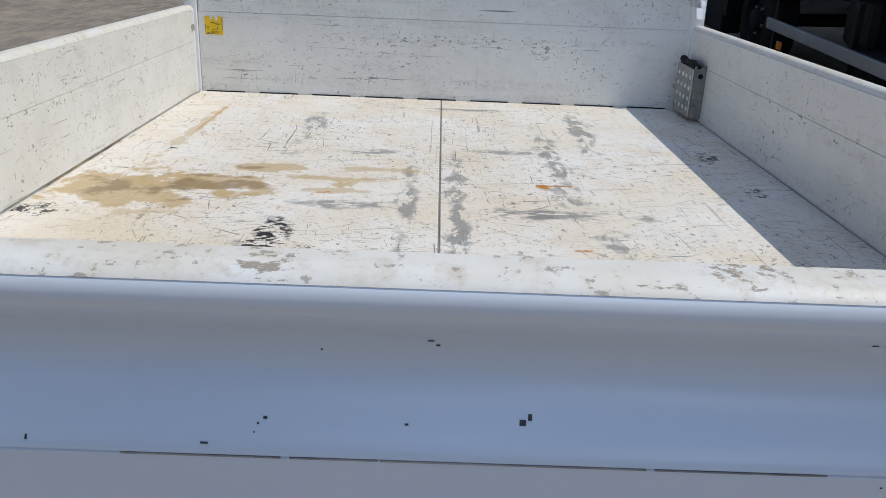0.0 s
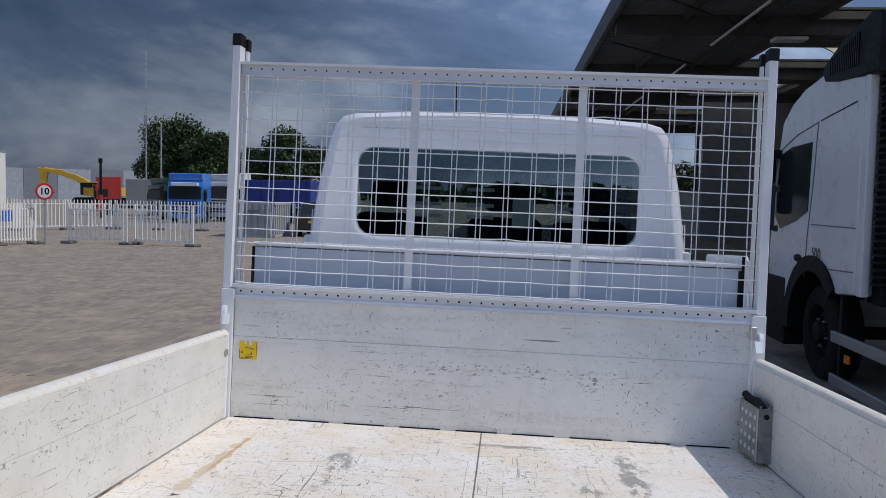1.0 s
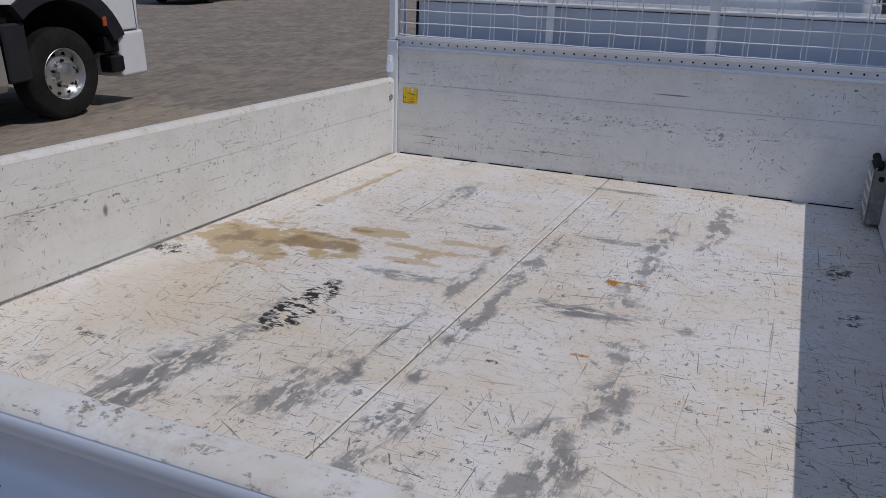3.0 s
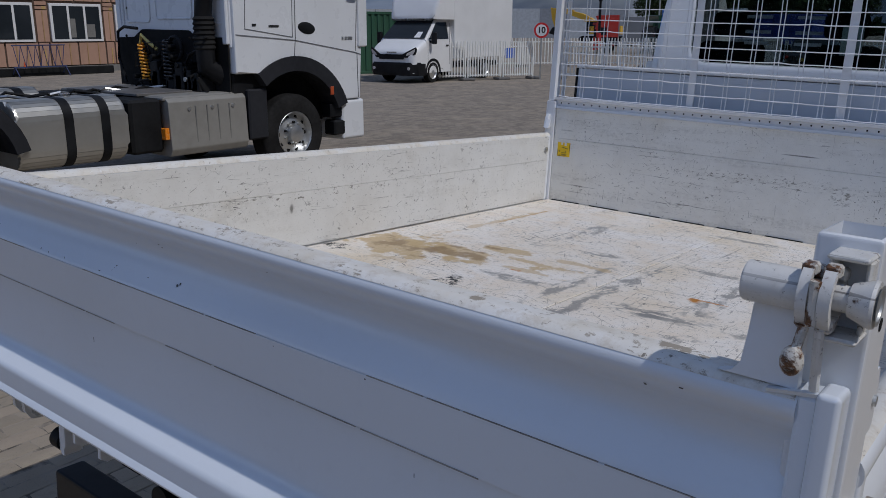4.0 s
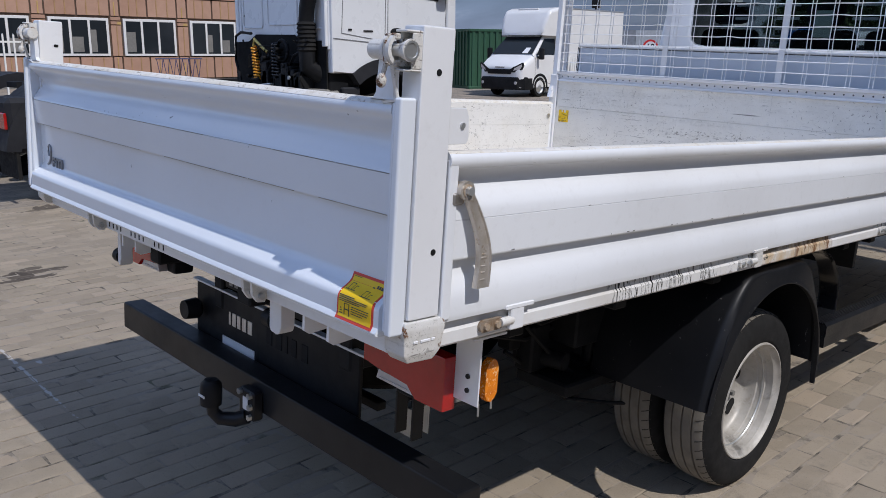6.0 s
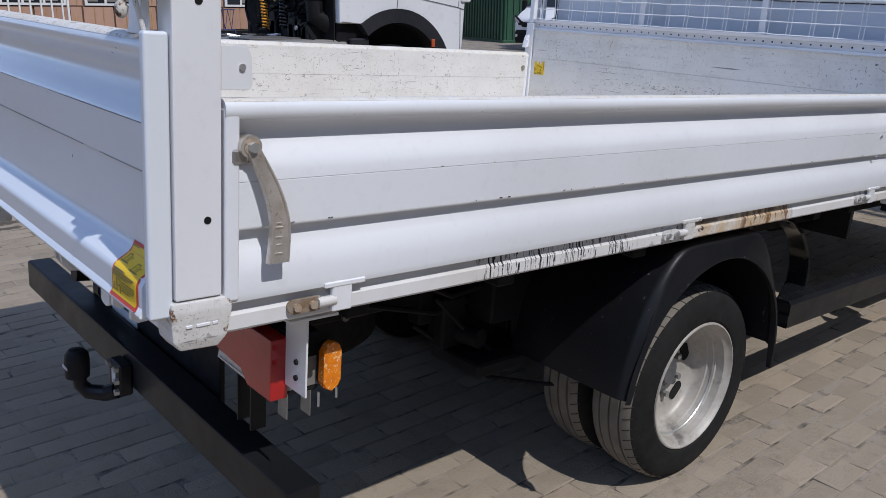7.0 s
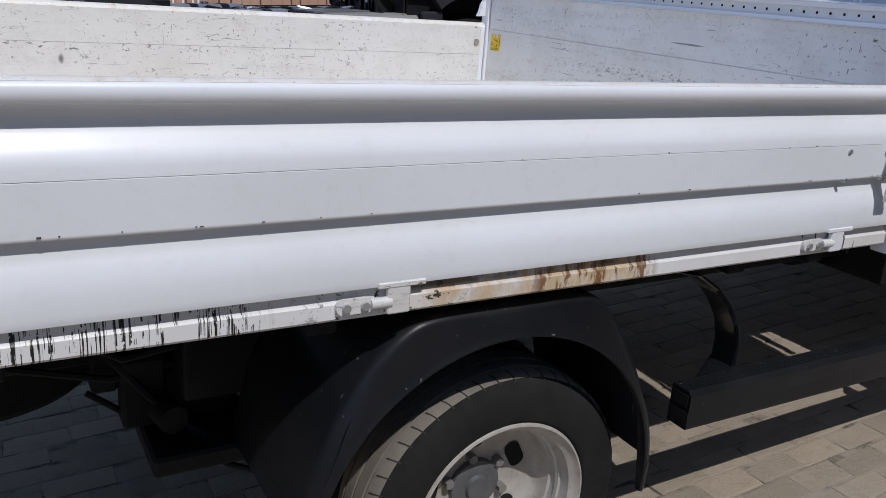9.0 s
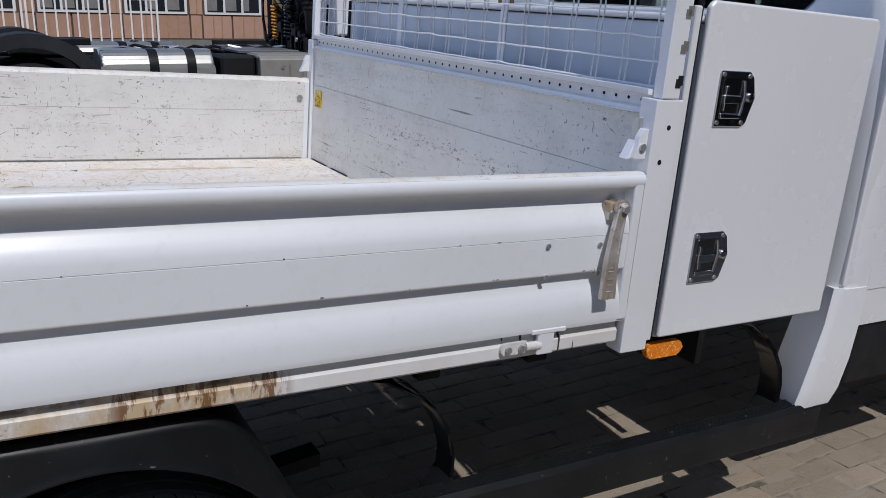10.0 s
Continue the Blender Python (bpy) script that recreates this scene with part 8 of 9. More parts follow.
container(Matrix.Translation((-27.6, 26.3, 0)) @ pose(0, 0, 0, 0, 0, -18), 5.2, 2.4, 2.45, GREEN_BOX, "dark green ribbed storage container")
container(Matrix.Translation((-11.3, 33.9, 0)), 1.85, 2.4, 1.45, plain("grey_container", (0.36, 0.37, 0.38), 0.6), "low grey ribbed container in the yard")


# parked cars
def car(m, colour, label):
    c = thing("car", m, label, "car", "parked cars")
    P = paint("car_paint", colour, 0.25, 0.7, 0.05)
    lp = []
    for y, w_, z0, z1 in ((-2.1, 0.72, 0.35, 0.80), (-1.9, 0.84, 0.25, 0.95), (-0.9, 0.88, 0.22, 0.98), (0.9, 0.88, 0.22, 0.92), (1.8, 0.84, 0.25, 0.82), (2.1, 0.70, 0.32, 0.65)):
        lp.append([(w_, y, z0), (w_, y, z1 - 0.12), (w_ - 0.10, y, z1), (-w_ + 0.10, y, z1), (-w_, y, z1 - 0.12), (-w_, y, z0)])
    bm = bmesh.new()
    add_loft(bm, lp)
    b = part("body", bm, P, c)
    bm = bmesh.new()
    add_loft(bm, [[(w_, y, 0.90), (w_ - 0.14, y2, z), (-w_ + 0.14, y2, z), (-w_, y, 0.90)] for y, y2, z, w_ in ((-1.85, -1.6, 1.0, 0.80), (-1.5, -1.2, 1.42, 0.82), (-0.2, -0.2, 1.48, 0.82), (0.45, 0.35, 1.38, 0.82), (1.15, 0.9, 1.0, 0.78))])
    part("glasshouse", bm, DARK_GLASS, c)
    part("roof", box(-0.62, 0.62, -1.2, 0.30, 1.44, 1.49, 0.02), P, c)
    for s in (1, -1):
        part("tail_lamp", box(*sorted((s * 0.55, s * 0.80)), -2.08, -1.96, 0.68, 0.80, 0.01), RED, c)
        part("headlamp", box(*sorted((s * 0.50, s * 0.76)), 1.92, 2.08, 0.52, 0.66, 0.01), CLEAR, c)
        for y in (-1.3, 1.3):
            w = part("wheel", lathe([(-0.2, 0.20), (-0.2, 0.30), (-0.02, 0.31), (0.0, 0.29), (0.0, 0.20)], Matrix.Translation((s * 0.88, y, 0.31)) @ (Matrix.Identity(4) if s > 0 else pose(0, 0, 0, 0, 0, 180)), 28), RUBBER, c)
            part("rim", lathe([(-0.01, 0.20), (-0.03, 0.12), (-0.01, 0.0001)], Matrix.Translation((s * 0.88, y, 0.31)) @ (Matrix.Identity(4) if s > 0 else pose(0, 0, 0, 0, 0, 180)), 20), ALU, w)
    part("number_plate", box(-0.26, 0.26, -2.115, -2.09, 0.60, 0.71), plain("yellow_plate", (0.75, 0.52, 0.05), 0.5), c, "plain yellow plate")
    return c


car(Matrix.Translation((-8.2, 37.0, 0)) @ pose(0, 0, 0, 0, 0, 4), (0.02, 0.02, 0.022), "black saloon car seen from behind in the yard")
car(Matrix.Translation((-27.2, 32.6, 0)) @ pose(0, 0, 0, 0, 0, 150), (0.35, 0.36, 0.38), "silver estate car by the green container")


# lorries at the far end, nose towards the yard
def far_lorry(m, colour, label, trailer=None, face=True):
    c = thing("parked_lorry", m, label, "truck", "lorries at the far end")
    P = paint("far_lorry_paint", colour, 0.3, 0.5, 0.08)
    side = [(0.0, 0.45), (0.0, 1.6), (0.06, 2.4), (0.14, 3.0), (0.30, 3.42), (0.55, 3.60), (2.1, 3.66), (2.1, 0.95), (1.75, 0.95)] + arc(1.25, 0.5, 0.6, 20, 160, 10) + [(0.6, 0.45)]
    b = part("cab", prism(side, yz, -1.22, 1.22, 0.04), P, c)
    part("windscreen", box(-1.12, 1.12, -0.02, 0.30, 1.92, 2.92, 0.03), DARK_GLASS, b, "dark windscreen")
    part("sun_visor", box(-0.92, 0.92, -0.14, 0.30, 2.98, 3.26, 0.03), LORRY_WHITE if face else P, b)
    part("grille", box(-0.85, 0.85, -0.03, 0.05, 0.75, 1.78, 0.02), BLACK, b)
    for i in range(4):
        part("grille_bar", box(-0.90, 0.90, -0.05, -0.025, 0.86 + i * 0.24, 0.96 + i * 0.24), P, b)
    part("bumper", box(-1.22, 1.22, -0.08, 0.15, 0.35, 0.72, 0.04, seg=2), P, b)
    for s in (1, -1):
        part("headlamp", box(*sorted((s * 0.82, s * 1.14)), -0.10, 0.0, 0.52, 0.72, 0.02), CLEAR, b)
        part("mirror", box(*sorted((s * 1.28, s * 1.46)), 0.05, 0.22, 1.75, 2.55, 0.03), BLACK, b)
        part("side_window", box(*sorted((s * 1.21, s * 1.235)), 0.35, 1.10, 1.95, 2.75, 0.01), DARK_GLASS, b)
        part("skirt", box(*sorted((s * 1.215, s * 1.232)), 0.12, 2.08, 1.02, 1.72, 0.004), BLACK, b)
        for y in (1.25, 5.2):
            part("wheel", lathe([(-0.3, 0.30), (-0.3, 0.47), (-0.05, 0.51), (0.0, 0.47), (0.0, 0.30), (-0.08, 0.26), (-0.06, 0.0001)], Matrix.Translation((s * 1.2, y, 0.51)) @ (Matrix.Identity(4) if s > 0 else pose(0, 0, 0, 0, 0, 180)), 32), RUBBER, c)
    part("chassis", box(-0.42, 0.42, 1.5, 6.0, 0.75, 1.02), CHASSIS, c)
    part("roof_spoiler", prism([(0.25, 3.45), (0.10, 3.95), (0.45, 4.02), (2.1, 4.05), (2.1, 3.5)], yz, -1.16, 1.16, 0.03), P, b)
    if trailer:
        part("trailer_box", box(-1.25, 1.25, 2.5, 14.0, 1.15, 3.85, 0.03), trailer, c, "box trailer")
        for s in (1, -1):
            for y in (10.2, 11.5, 12.8):
                part("wheel", lathe([(-0.3, 0.30), (-0.3, 0.47), (-0.05, 0.51), (0.0, 0.47), (0.0, 0.0001)], Matrix.Translation((s * 1.2, y, 0.51)) @ (Matrix.Identity(4) if s > 0 else pose(0, 0, 0, 0, 0, 180)), 28), RUBBER, c)
    return c


GREY_TARP = plain("grey_trailer_skin", (0.17, 0.18, 0.19), 0.6, 0.0, 0.15, 2.0)
BLUE_TARP = plain("blue_tarpaulin", (0.015, 0.035, 0.22), 0.5, 0.0, 0.25, 2.0)
def spot(x, y, turn, k, kz):
    return Matrix.Translation((x, y, 0)) @ pose(0, 0, 0, 0, 0, turn) @ Matrix.Diagonal((k, k, kz, 1))


far_lorry(spot(-18.56, 47.0, 4, 0.84, 0.72), (0.02, 0.20, 0.66), "bright blue lorry with white sun visor facing the yard")
far_lorry(spot(-17.9, 51.0, -24, 0.84, 0.74), (0.74, 0.76, 0.78), "white lorry parked behind the blue one")
far_lorry(spot(-22.3, 51.5, -40, 0.84, 0.66), (0.010, 0.05, 0.03), "dark green lorry with black front", None, False)
far_lorry(spot(-29.4, 57.5, -66, 0.84, 0.68), (0.45, 0.03, 0.02), "red lorry with grey trailer", GREY_TARP, False)
tr = thing("curtain_trailer", Matrix.Translation((-16.2, 50.0, 0)) @ pose(0, 0, 0, 0, 0, -4), "dark blue curtain-sided trailer at the far fence", "trailer")
part("curtain", box(0, 4.4, 0, 2.2, 0.95, 2.62, 0.03), BLUE_TARP, tr)
for i in range(5):
    part("strap", box(0.3 + i * 0.95, 0.35 + i * 0.95, -0.02, 0.0, 0.95, 2.6), plain("dark_blue_strap", (0.01, 0.02, 0.10), 0.6), tr)
part("trailer_frame", box(0, 4.4, 0.3, 2.0, 0.75, 0.94), CHASSIS, tr)
for x in (2.6, 3.6):
    for y in (0.0, 1.9):
        part("wheel", cyl((x, y, 0.4), (x, y + 0.3, 0.4), 0.4, n=28), RUBBER, tr)
part("landing_leg", box(0.5, 0.65, 0.4, 0.55, 0.0, 0.78), CHASSIS, tr)

# excavator
exc = thing("excavator", Matrix.Translation((-54.2, 100.0, 0)) @ pose(0, 0, 0, 0, 0, 8) @ Matrix.Diagonal((1.45, 1.3, 0.90, 1)), "yellow crawler excavator with raised folded arm", "excavator")
EY = paint("digger_yellow", (0.72, 0.42, 0.03), 0.45, 0.2, 0.2)
part("house", box(1.2, 4.2, -1.2, 1.2, 1.1, 2.3, 0.08, seg=2), EY, exc)
part("cab", box(1.0, 2.4, -1.2, 0.2, 1.2, 2.9, 0.06), DARK_GLASS, exc)
part("cab_roof", box(0.95, 2.45, -1.25, 0.25, 2.88, 3.0, 0.03), EY, exc)
for y in (-1.4, 0.9):
    part("crawler", prism(round_rect(4.0, 0.85, 0.40, 6, 2.4, 0.45), xz, y, y + 0.55), CHASSIS, exc)
part("boom", prism([(1.5, 1.9), (2.1, 2.2), (1.2, 3.3), (0.3, 4.0), (-0.8, 4.4), (-2.1, 4.75), (-2.3, 4.40), (-0.9, 3.80), (0.1, 3.25), (0.8, 2.7)], xz, -0.25, 0.25, 0.03), EY, exc)
part("arm", prism([(-1.9, 4.75), (-2.3, 4.70), (-2.9, 4.9), (-2.75, 3.4), (-2.45, 2.1), (-2.15, 2.1), (-2.2, 3.6)], xz, -0.18, 0.18, 0.03), EY, exc)
part("ram", cyl((-0.6, -0.05, 4.45), (-2.35, -0.05, 4.85), 0.08, n=12), EY, exc)
part("bucket", prism([(-2.5, 2.1), (-2.0, 2.0), (-1.7, 1.4), (-2.2, 0.9), (-2.9, 1.2)], xz, -0.5, 0.5, 0.03), CHASSIS, exc)

# poles
for name, x, y, h, r, label in (("camera_mast", -26.15, 52.0, 3.55, 0.11, "dark steel camera mast"), ("lamp_post", -29.0, 68.0, 7.4, 0.08, "grey street lamp post"), ("antenna_pole", -33.0, 74.0, 14.5, 0.07, "tall thin grey antenna pole")):
    p = thing(name, Matrix.Translation((x, y, 0)), label, "pole")
    part("pole", cyl((0, 0, 0), (0, 0, h), r, r * 0.7, n=12), BLACK_STEEL if name == "camera_mast" else GALV, p)
    if name == "camera_mast":
        part("camera_head", box(-0.10, 0.10, -0.12, 0.10, h, h + 0.30, 0.03), CHASSIS, p)
        part("red_band", cyl((0, 0, 0.4), (0, 0, 1.5), r * 1.05, n=12), plain("mast_red", (0.5, 0.02, 0.02), 0.5), p)
    elif name == "lamp_post":
        part("lamp_arm", tube([(0, 0, h), (-0.2, 0, h + 0.2), (-1.0, 0, h + 0.25)], 0.06, 8), GALV, p)
    else:
        part("cross_arm", tube([(-0.7, 0, h * 0.58), (-0.2, 0, h * 0.55), (0.2, 0, h * 0.55), (0.7, 0, h * 0.58)], 0.07, 6), WHITE_INK, p)
        part("dish", box(-0.15, 0.15, -0.15, 0.15, h * 0.55, h * 0.60, 0.02), GALV, p)
p = thing("dark_mast", Matrix.Translation((-40.5, 57.5, 0)), "dark camera mast beyond the van", "pole")
part("pole", cyl((0, 0, 0), (0, 0, 6.0), 0.14, 0.12, n=12), BLACK_STEEL, p)
part("head", box(-0.35, 0.35, -0.2, 0.2, 5.0, 6.3, 0.04), BLACK_STEEL, p)

# ---- trees ----
BARK = plain("tree_bark", (0.07, 0.055, 0.04), 0.9, 0.0, 0.3, 12.0, 0.5)


def leaf_mat(name, a, b):
    k = Nodes(name, 0.7)
    gi = k.n.new("ShaderNodeNewGeometry")
    c = k.mix(gi.outputs["Random Per Island"], a, b)
    c = k.mix(k.ramp(k.noise(0.8, 3.0), 0.35, 0.65), c, tuple(v * 0.65 for v in a))
    return k.done(c)


LEAF = leaf_mat("tree_leaves", (0.028, 0.056, 0.014), (0.072, 0.112, 0.028))


def tree(m, h, w, seed, n=17000):
    rnd = random.Random(seed)
    t = thing("tree", m, "broad leafy tree with dark green crown", "tree", "trees behind the yard")
    bm = bmesh.new()
    add_tube(bm, [(0, 0, 0), (0.1, 0, h * 0.2), (0.05, 0.1, h * 0.45), (0.1, 0.0, h * 0.75)], [0.30, 0.24, 0.17, 0.06], 10)
    lumps = []
    for i in range(24):
        a = rnd.uniform(0, 2 * math.pi)
        el = rnd.uniform(0.25, 1.0)
        r = w * rnd.uniform(0.18, 0.42) * (1.15 - 0.6 * el)
        tip = Vector((r * math.cos(a), r * math.sin(a), h * (0.30 + 0.62 * el)))
        base = Vector((0.05, 0.05, h * (0.22 + 0.35 * el)))
        add_tube(bm, [base, base.lerp(tip, 0.5) + Vector((0, 0, 0.2)), tip], [0.10, 0.06, 0.02], 6)
        lumps.append((tip, w * rnd.uniform(0.13, 0.24)))
    part("trunk", bm, BARK, t)
    bm = bmesh.new()
    for i in range(n):
        c, r = rnd.choice(lumps)
        d = Vector((rnd.gauss(0, 1), rnd.gauss(0, 1), rnd.gauss(0, 0.8))).normalized() * r * rnd.uniform(0.35, 1.08) ** 0.6
        p = c + d
        s = rnd.uniform(0.08, 0.21)
        q = Matrix.Translation(p) @ Euler((rnd.uniform(-1.2, 1.2), rnd.uniform(-1.2, 1.2), rnd.uniform(0, 6.3))).to_matrix().to_4x4()
        vs = [bm.verts.new(q @ Vector(v)) for v in ((-s, 0, 0), (0, -s * 0.6, 0.04), (s, 0, 0), (0, s * 0.6, 0.04))]
        bm.faces.new(vs)
    tagged(part("crown", bm, LEAF, t), kind="stuff")
    return t


tree(Matrix.Translation((-35.0, 86.0, 0)), 8.6, 9.0, 3)
tree(Matrix.Translation((-30.4, 84.0, 0)), 7.4, 7.0, 5)
tree(Matrix.Translation((-26.6, 88.0, 0)), 6.2, 6.0, 7)
tree(Matrix.Translation((-22.6, 85.0, 0)), 8.2, 7.5, 9)
tree(Matrix.Translation((-19.2, 88.0, 0)), 6.8, 6.0, 11)
tree(Matrix.Translation((12.5, 64.0, 0)), 4.6, 4.5, 13, 2600)
tree(Matrix.Translation((15.5, 66.0, 0)), 4.2, 4.5, 15, 2600)

# ---- site cabins with bare insulation, office behind, far sheds ----
BOARD = plain("pink_insulation_board", (0.46, 0.28, 0.20), 0.8, 0.0, 0.14, 3.0)
BOARD_B = plain("tan_insulation_board", (0.42, 0.25, 0.175), 0.8, 0.0, 0.16, 3.0)
BATTEN = plain("dark_batten", (0.10, 0.065, 0.045), 0.8)
WOOD = plain("yellow_timber", (0.50, 0.34, 0.12), 0.7)
FRAME = paint("window_white", (0.80, 0.80, 0.79), 0.4, 0.2, 0.05)
cabins = thing("site_cabins", Matrix.Translation((-32.4, 0, 0)), "single-storey site cabins clad in bare pink insulation boards", "building")
wins = [(2.0, 4.4), (5.1, 7.5), (8.15, 10.53), (11.22, 13.58), (14.18, 16.48), (17.15, 19.38), (20.0, 22.4), (23.0, 25.4)]
part("wall", box(-8.0, -0.06, -2.0, 27.0, 0.0, 3.66), BATTEN, cabins)
TAN_STRIP = plain("tan_timber_strip", (0.40, 0.25, 0.12), 0.75)
rb = random.Random(4)
marks = [-2.0]
for ya, yb in wins:
    marks += [ya - 0.10, (ya + yb) / 2 + rb.uniform(-0.08, 0.08), yb + 0.10]
marks.append(27.0)
for ya, yb in zip(marks, marks[1:]):
    for za, zb in ((2.84, 3.62), (0.30, 1.20)):
        part("board", box(-0.07, 0.0, ya + 0.035, yb - 0.035, za, zb, 0.004), rb.choice((BOARD, BOARD, BOARD_B)), cabins)
        n = 2 if yb - ya > 0.9 else 1
        for i in range(n):
            y = ya + (yb - ya) * (i + 1) / (n + 1) + rb.uniform(-0.05, 0.05)
            part("batten", box(0.0, 0.022, y - 0.020, y + 0.022, za + 0.01, zb - (rb.uniform(0.2, 0.4) if n == 1 and rb.random() < 0.5 else 0.02)), WOOD if n == 1 else TAN_STRIP, cabins)
prev = -2.0
for ya, yb in wins:
    for za, zb in ((1.24, 2.46), (2.50, 2.62), (2.66, 2.80)):
        part("board", box(-0.07, 0.0, prev + 0.03, ya - 0.08, za, zb, 0.004), BOARD if za < 2 else BOARD_B, cabins)
    if prev > 0:
        part("batten", box(0.0, 0.020, (prev + ya) / 2 - 0.02, (prev + ya) / 2 + 0.02, 1.26, 2.44), TAN_STRIP, cabins)
        part("tape_patch", box(0.0, 0.006, prev + 0.30, prev + 0.46, 2.50, 2.61), WOOD, cabins)
    prev = yb + 0.08
    wv = part("window", box(-0.06, 0.05, ya, yb, 1.24, 2.74, 0.01), FRAME, cabins, "white three-light window")
    third = (yb - ya - 0.12) / 3
    for i in range(3):
        part("pane", box(0.045, 0.058, ya + 0.06 + i * third + 0.05, ya + 0.06 + (i + 1) * third - 0.05, 1.34, 2.64), DARK_GLASS, wv)
        if rb.random() < 0.5:
            part("blind", box(0.055, 0.062, ya + 0.10 + i * third, ya + 0.10 + (i + rb.uniform(0.3, 0.7)) * third, 1.40, rb.uniform(1.8, 2.3)), GREYBOX, wv)
part("roof_edge", box(-8.1, 0.04, -2.1, 27.1, 3.66, 3.71), BOARD_B, cabins)
part("ground_beam", box(-0.05, 0.08, -2.0, 27.0, 0.0, 0.26), GREYBOX, cabins)
trestle = thing("blue_trestle", Matrix.Translation((-30.6, 15.6, 0)), "blue steel lattice trestle in front of the cabins", "trestle")
BLUE_STEEL = plain("blue_steel", (0.02, 0.035, 0.12), 0.5)
for z in (0.35, 1.15):
    part("chord", cyl((0, -0.95, z), (0, 1.1, z), 0.022, n=8), BLUE_STEEL, trestle)
for i in range(14):
    part("lattice", cyl((0, -0.9 + 0.14 * i, 0.35 if i % 2 else 1.15), (0, -0.9 + 0.14 * (i + 1), 1.15 if i % 2 else 0.35), 0.014, n=6), BLUE_STEEL, trestle)
for y in (-0.9, 1.05):
    part("leg", cyl((-0.3, y, 0), (0, y, 0.36), 0.022, n=8), BLUE_STEEL, trestle)
    part("leg", cyl((0.3, y, 0), (0, y, 0.36), 0.022, n=8), BLUE_STEEL, trestle)
part("stored_pipe", box(-0.5, -0.2, -4.5, 3.2, 0.0, 0.3, 0.02), CHASSIS, trestle)
cone = thing("traffic_cone", Matrix.Translation((-31.3, 15.4, 0)) @ Matrix.Diagonal((0.65, 0.65, 0.65, 1)), "orange and white traffic cone", "cone")
part("base", box(-0.2, 0.2, -0.2, 0.2, 0.0, 0.05, 0.01), plain("cone_orange", (0.75, 0.12, 0.02), 0.5), cone)
part("body", cyl((0, 0, 0.05), (0, 0, 0.78), 0.15, 0.03, n=18), plain("cone_red", (0.75, 0.12, 0.03), 0.5), cone)
part("band", cyl((0, 0, 0.35), (0, 0, 0.52), 0.107, 0.078, n=18), WHITE_INK, cone)
office = thing("office_block", Matrix.Translation((-52.0, 0, 0)), "white flat-roofed office block with dark window bands", "building")
OW = paint("office_render", (0.78, 0.78, 0.77), 0.6, 0.0, 0.08)
part("wall", box(-3.0, 0, 20.7, 52, 0, 6.35), OW, office)
part("parapet", box(-3.1, 0.12, 20.6, 52.1, 6.35, 6.75), OW, office)
part("canopy_slab", box(0.0, 1.2, 19.6, 21.9, 5.48, 5.66, 0.02), OW, office)
part("eave", box(0.0, 1.1, 22.4, 28.6, 5.72, 5.90, 0.02), OW, office)
for ya, yb in ((23.0, 28.2), (29.2, 30.9), (32.0, 37.2), (38.2, 43.0)):
    wv = part("window_band", box(-0.02, 0.06, ya, yb, 3.9, 5.66), DARK_GLASS, office)
    for i in range(4):
        part("mullion", box(0.05, 0.10, ya + i * (yb - ya) / 3 - 0.04, ya + i * (yb - ya) / 3 + 0.04, 3.9, 5.66), BLACK_STEEL, wv)
shed = thing("warehouse", Matrix.Translation((-95, 118, 0)) @ pose(0, 0, 0, 0, 0, 30), "long pale grey striped warehouse in the distance", "building")
for i in range(14):
    part("cladding", box(i * 5.0, i * 5.0 + 4.95, 0, 12, 0, 5.0), plain("pale_cladding", (0.42, 0.45, 0.48), 0.6) if i % 2 else plain("grey_cladding", (0.24, 0.26, 0.29), 0.6), shed)
shed2 = thing("warehouse", Matrix.Translation((-140, 70, 0)) @ pose(0, 0, 0, 0, 0, 62), "low grey warehouse in the distance", "building")
for i in range(12):
    part("cladding", box(i * 6.0, i * 6.0 + 5.95, 0, 12, 0, 5.2), plain("shed_cladding", (0.34, 0.36, 0.38), 0.6), shed2)
wall = part("far_wall", box(5.0, 22.0, 45.0, 45.3, 0, 2.4), plain("pale_wall", (0.6, 0.6, 0.58), 0.7))
tagged(wall, "pale boundary wall beyond the canopy", "wall", kind="structure")
# distance: a low dark line of woods and sheds
bm = bmesh.new()
rd = random.Random(21)
for i in range(1500):
    a = radians(rd.uniform(-20, 200))
    R0 = rd.uniform(230, 260)
    s = rd.uniform(0.8, 2.6)
    q = Matrix.Translation((R0 * math.cos(a), R0 * math.sin(a), rd.uniform(0.0, 4.6))) @ Euler((rd.uniform(0, 3), rd.uniform(0, 3), rd.uniform(0, 3))).to_matrix().to_4x4()
    for u in range(3):
        r2 = q @ Matrix.Rotation(u * 1.1, 4, "X")
        bm.faces.new([bm.verts.new(r2 @ Vector(v)) for v in ((-s, -s * 0.6, 0), (s, -s * 0.6, 0), (s * 0.8, s * 0.7, 0), (-s * 0.7, s * 0.6, 0))])
woods = part("far_woods", bm, LEAF)
tagged(woods, "low dark line of far woods", "trees", kind="stuff")


# ---- ground ----
FALL = ((-400.0, 0.0), (-6.6, 0.0), (-3.6, 0.075), (-2.2, 0.050), (2.1, -0.046), (2.7, -0.046), (3.4, 0.0), (400.0, 0.0))


def lie(x):
    """The height of the yard, which falls gently across the bay where the truck stands."""
    for (xa, za), (xb, zb) in zip(FALL, FALL[1:]):
        if x <= xb:
            return za + (zb - za) * (x - xa) / (xb - xa)
    return 0.0


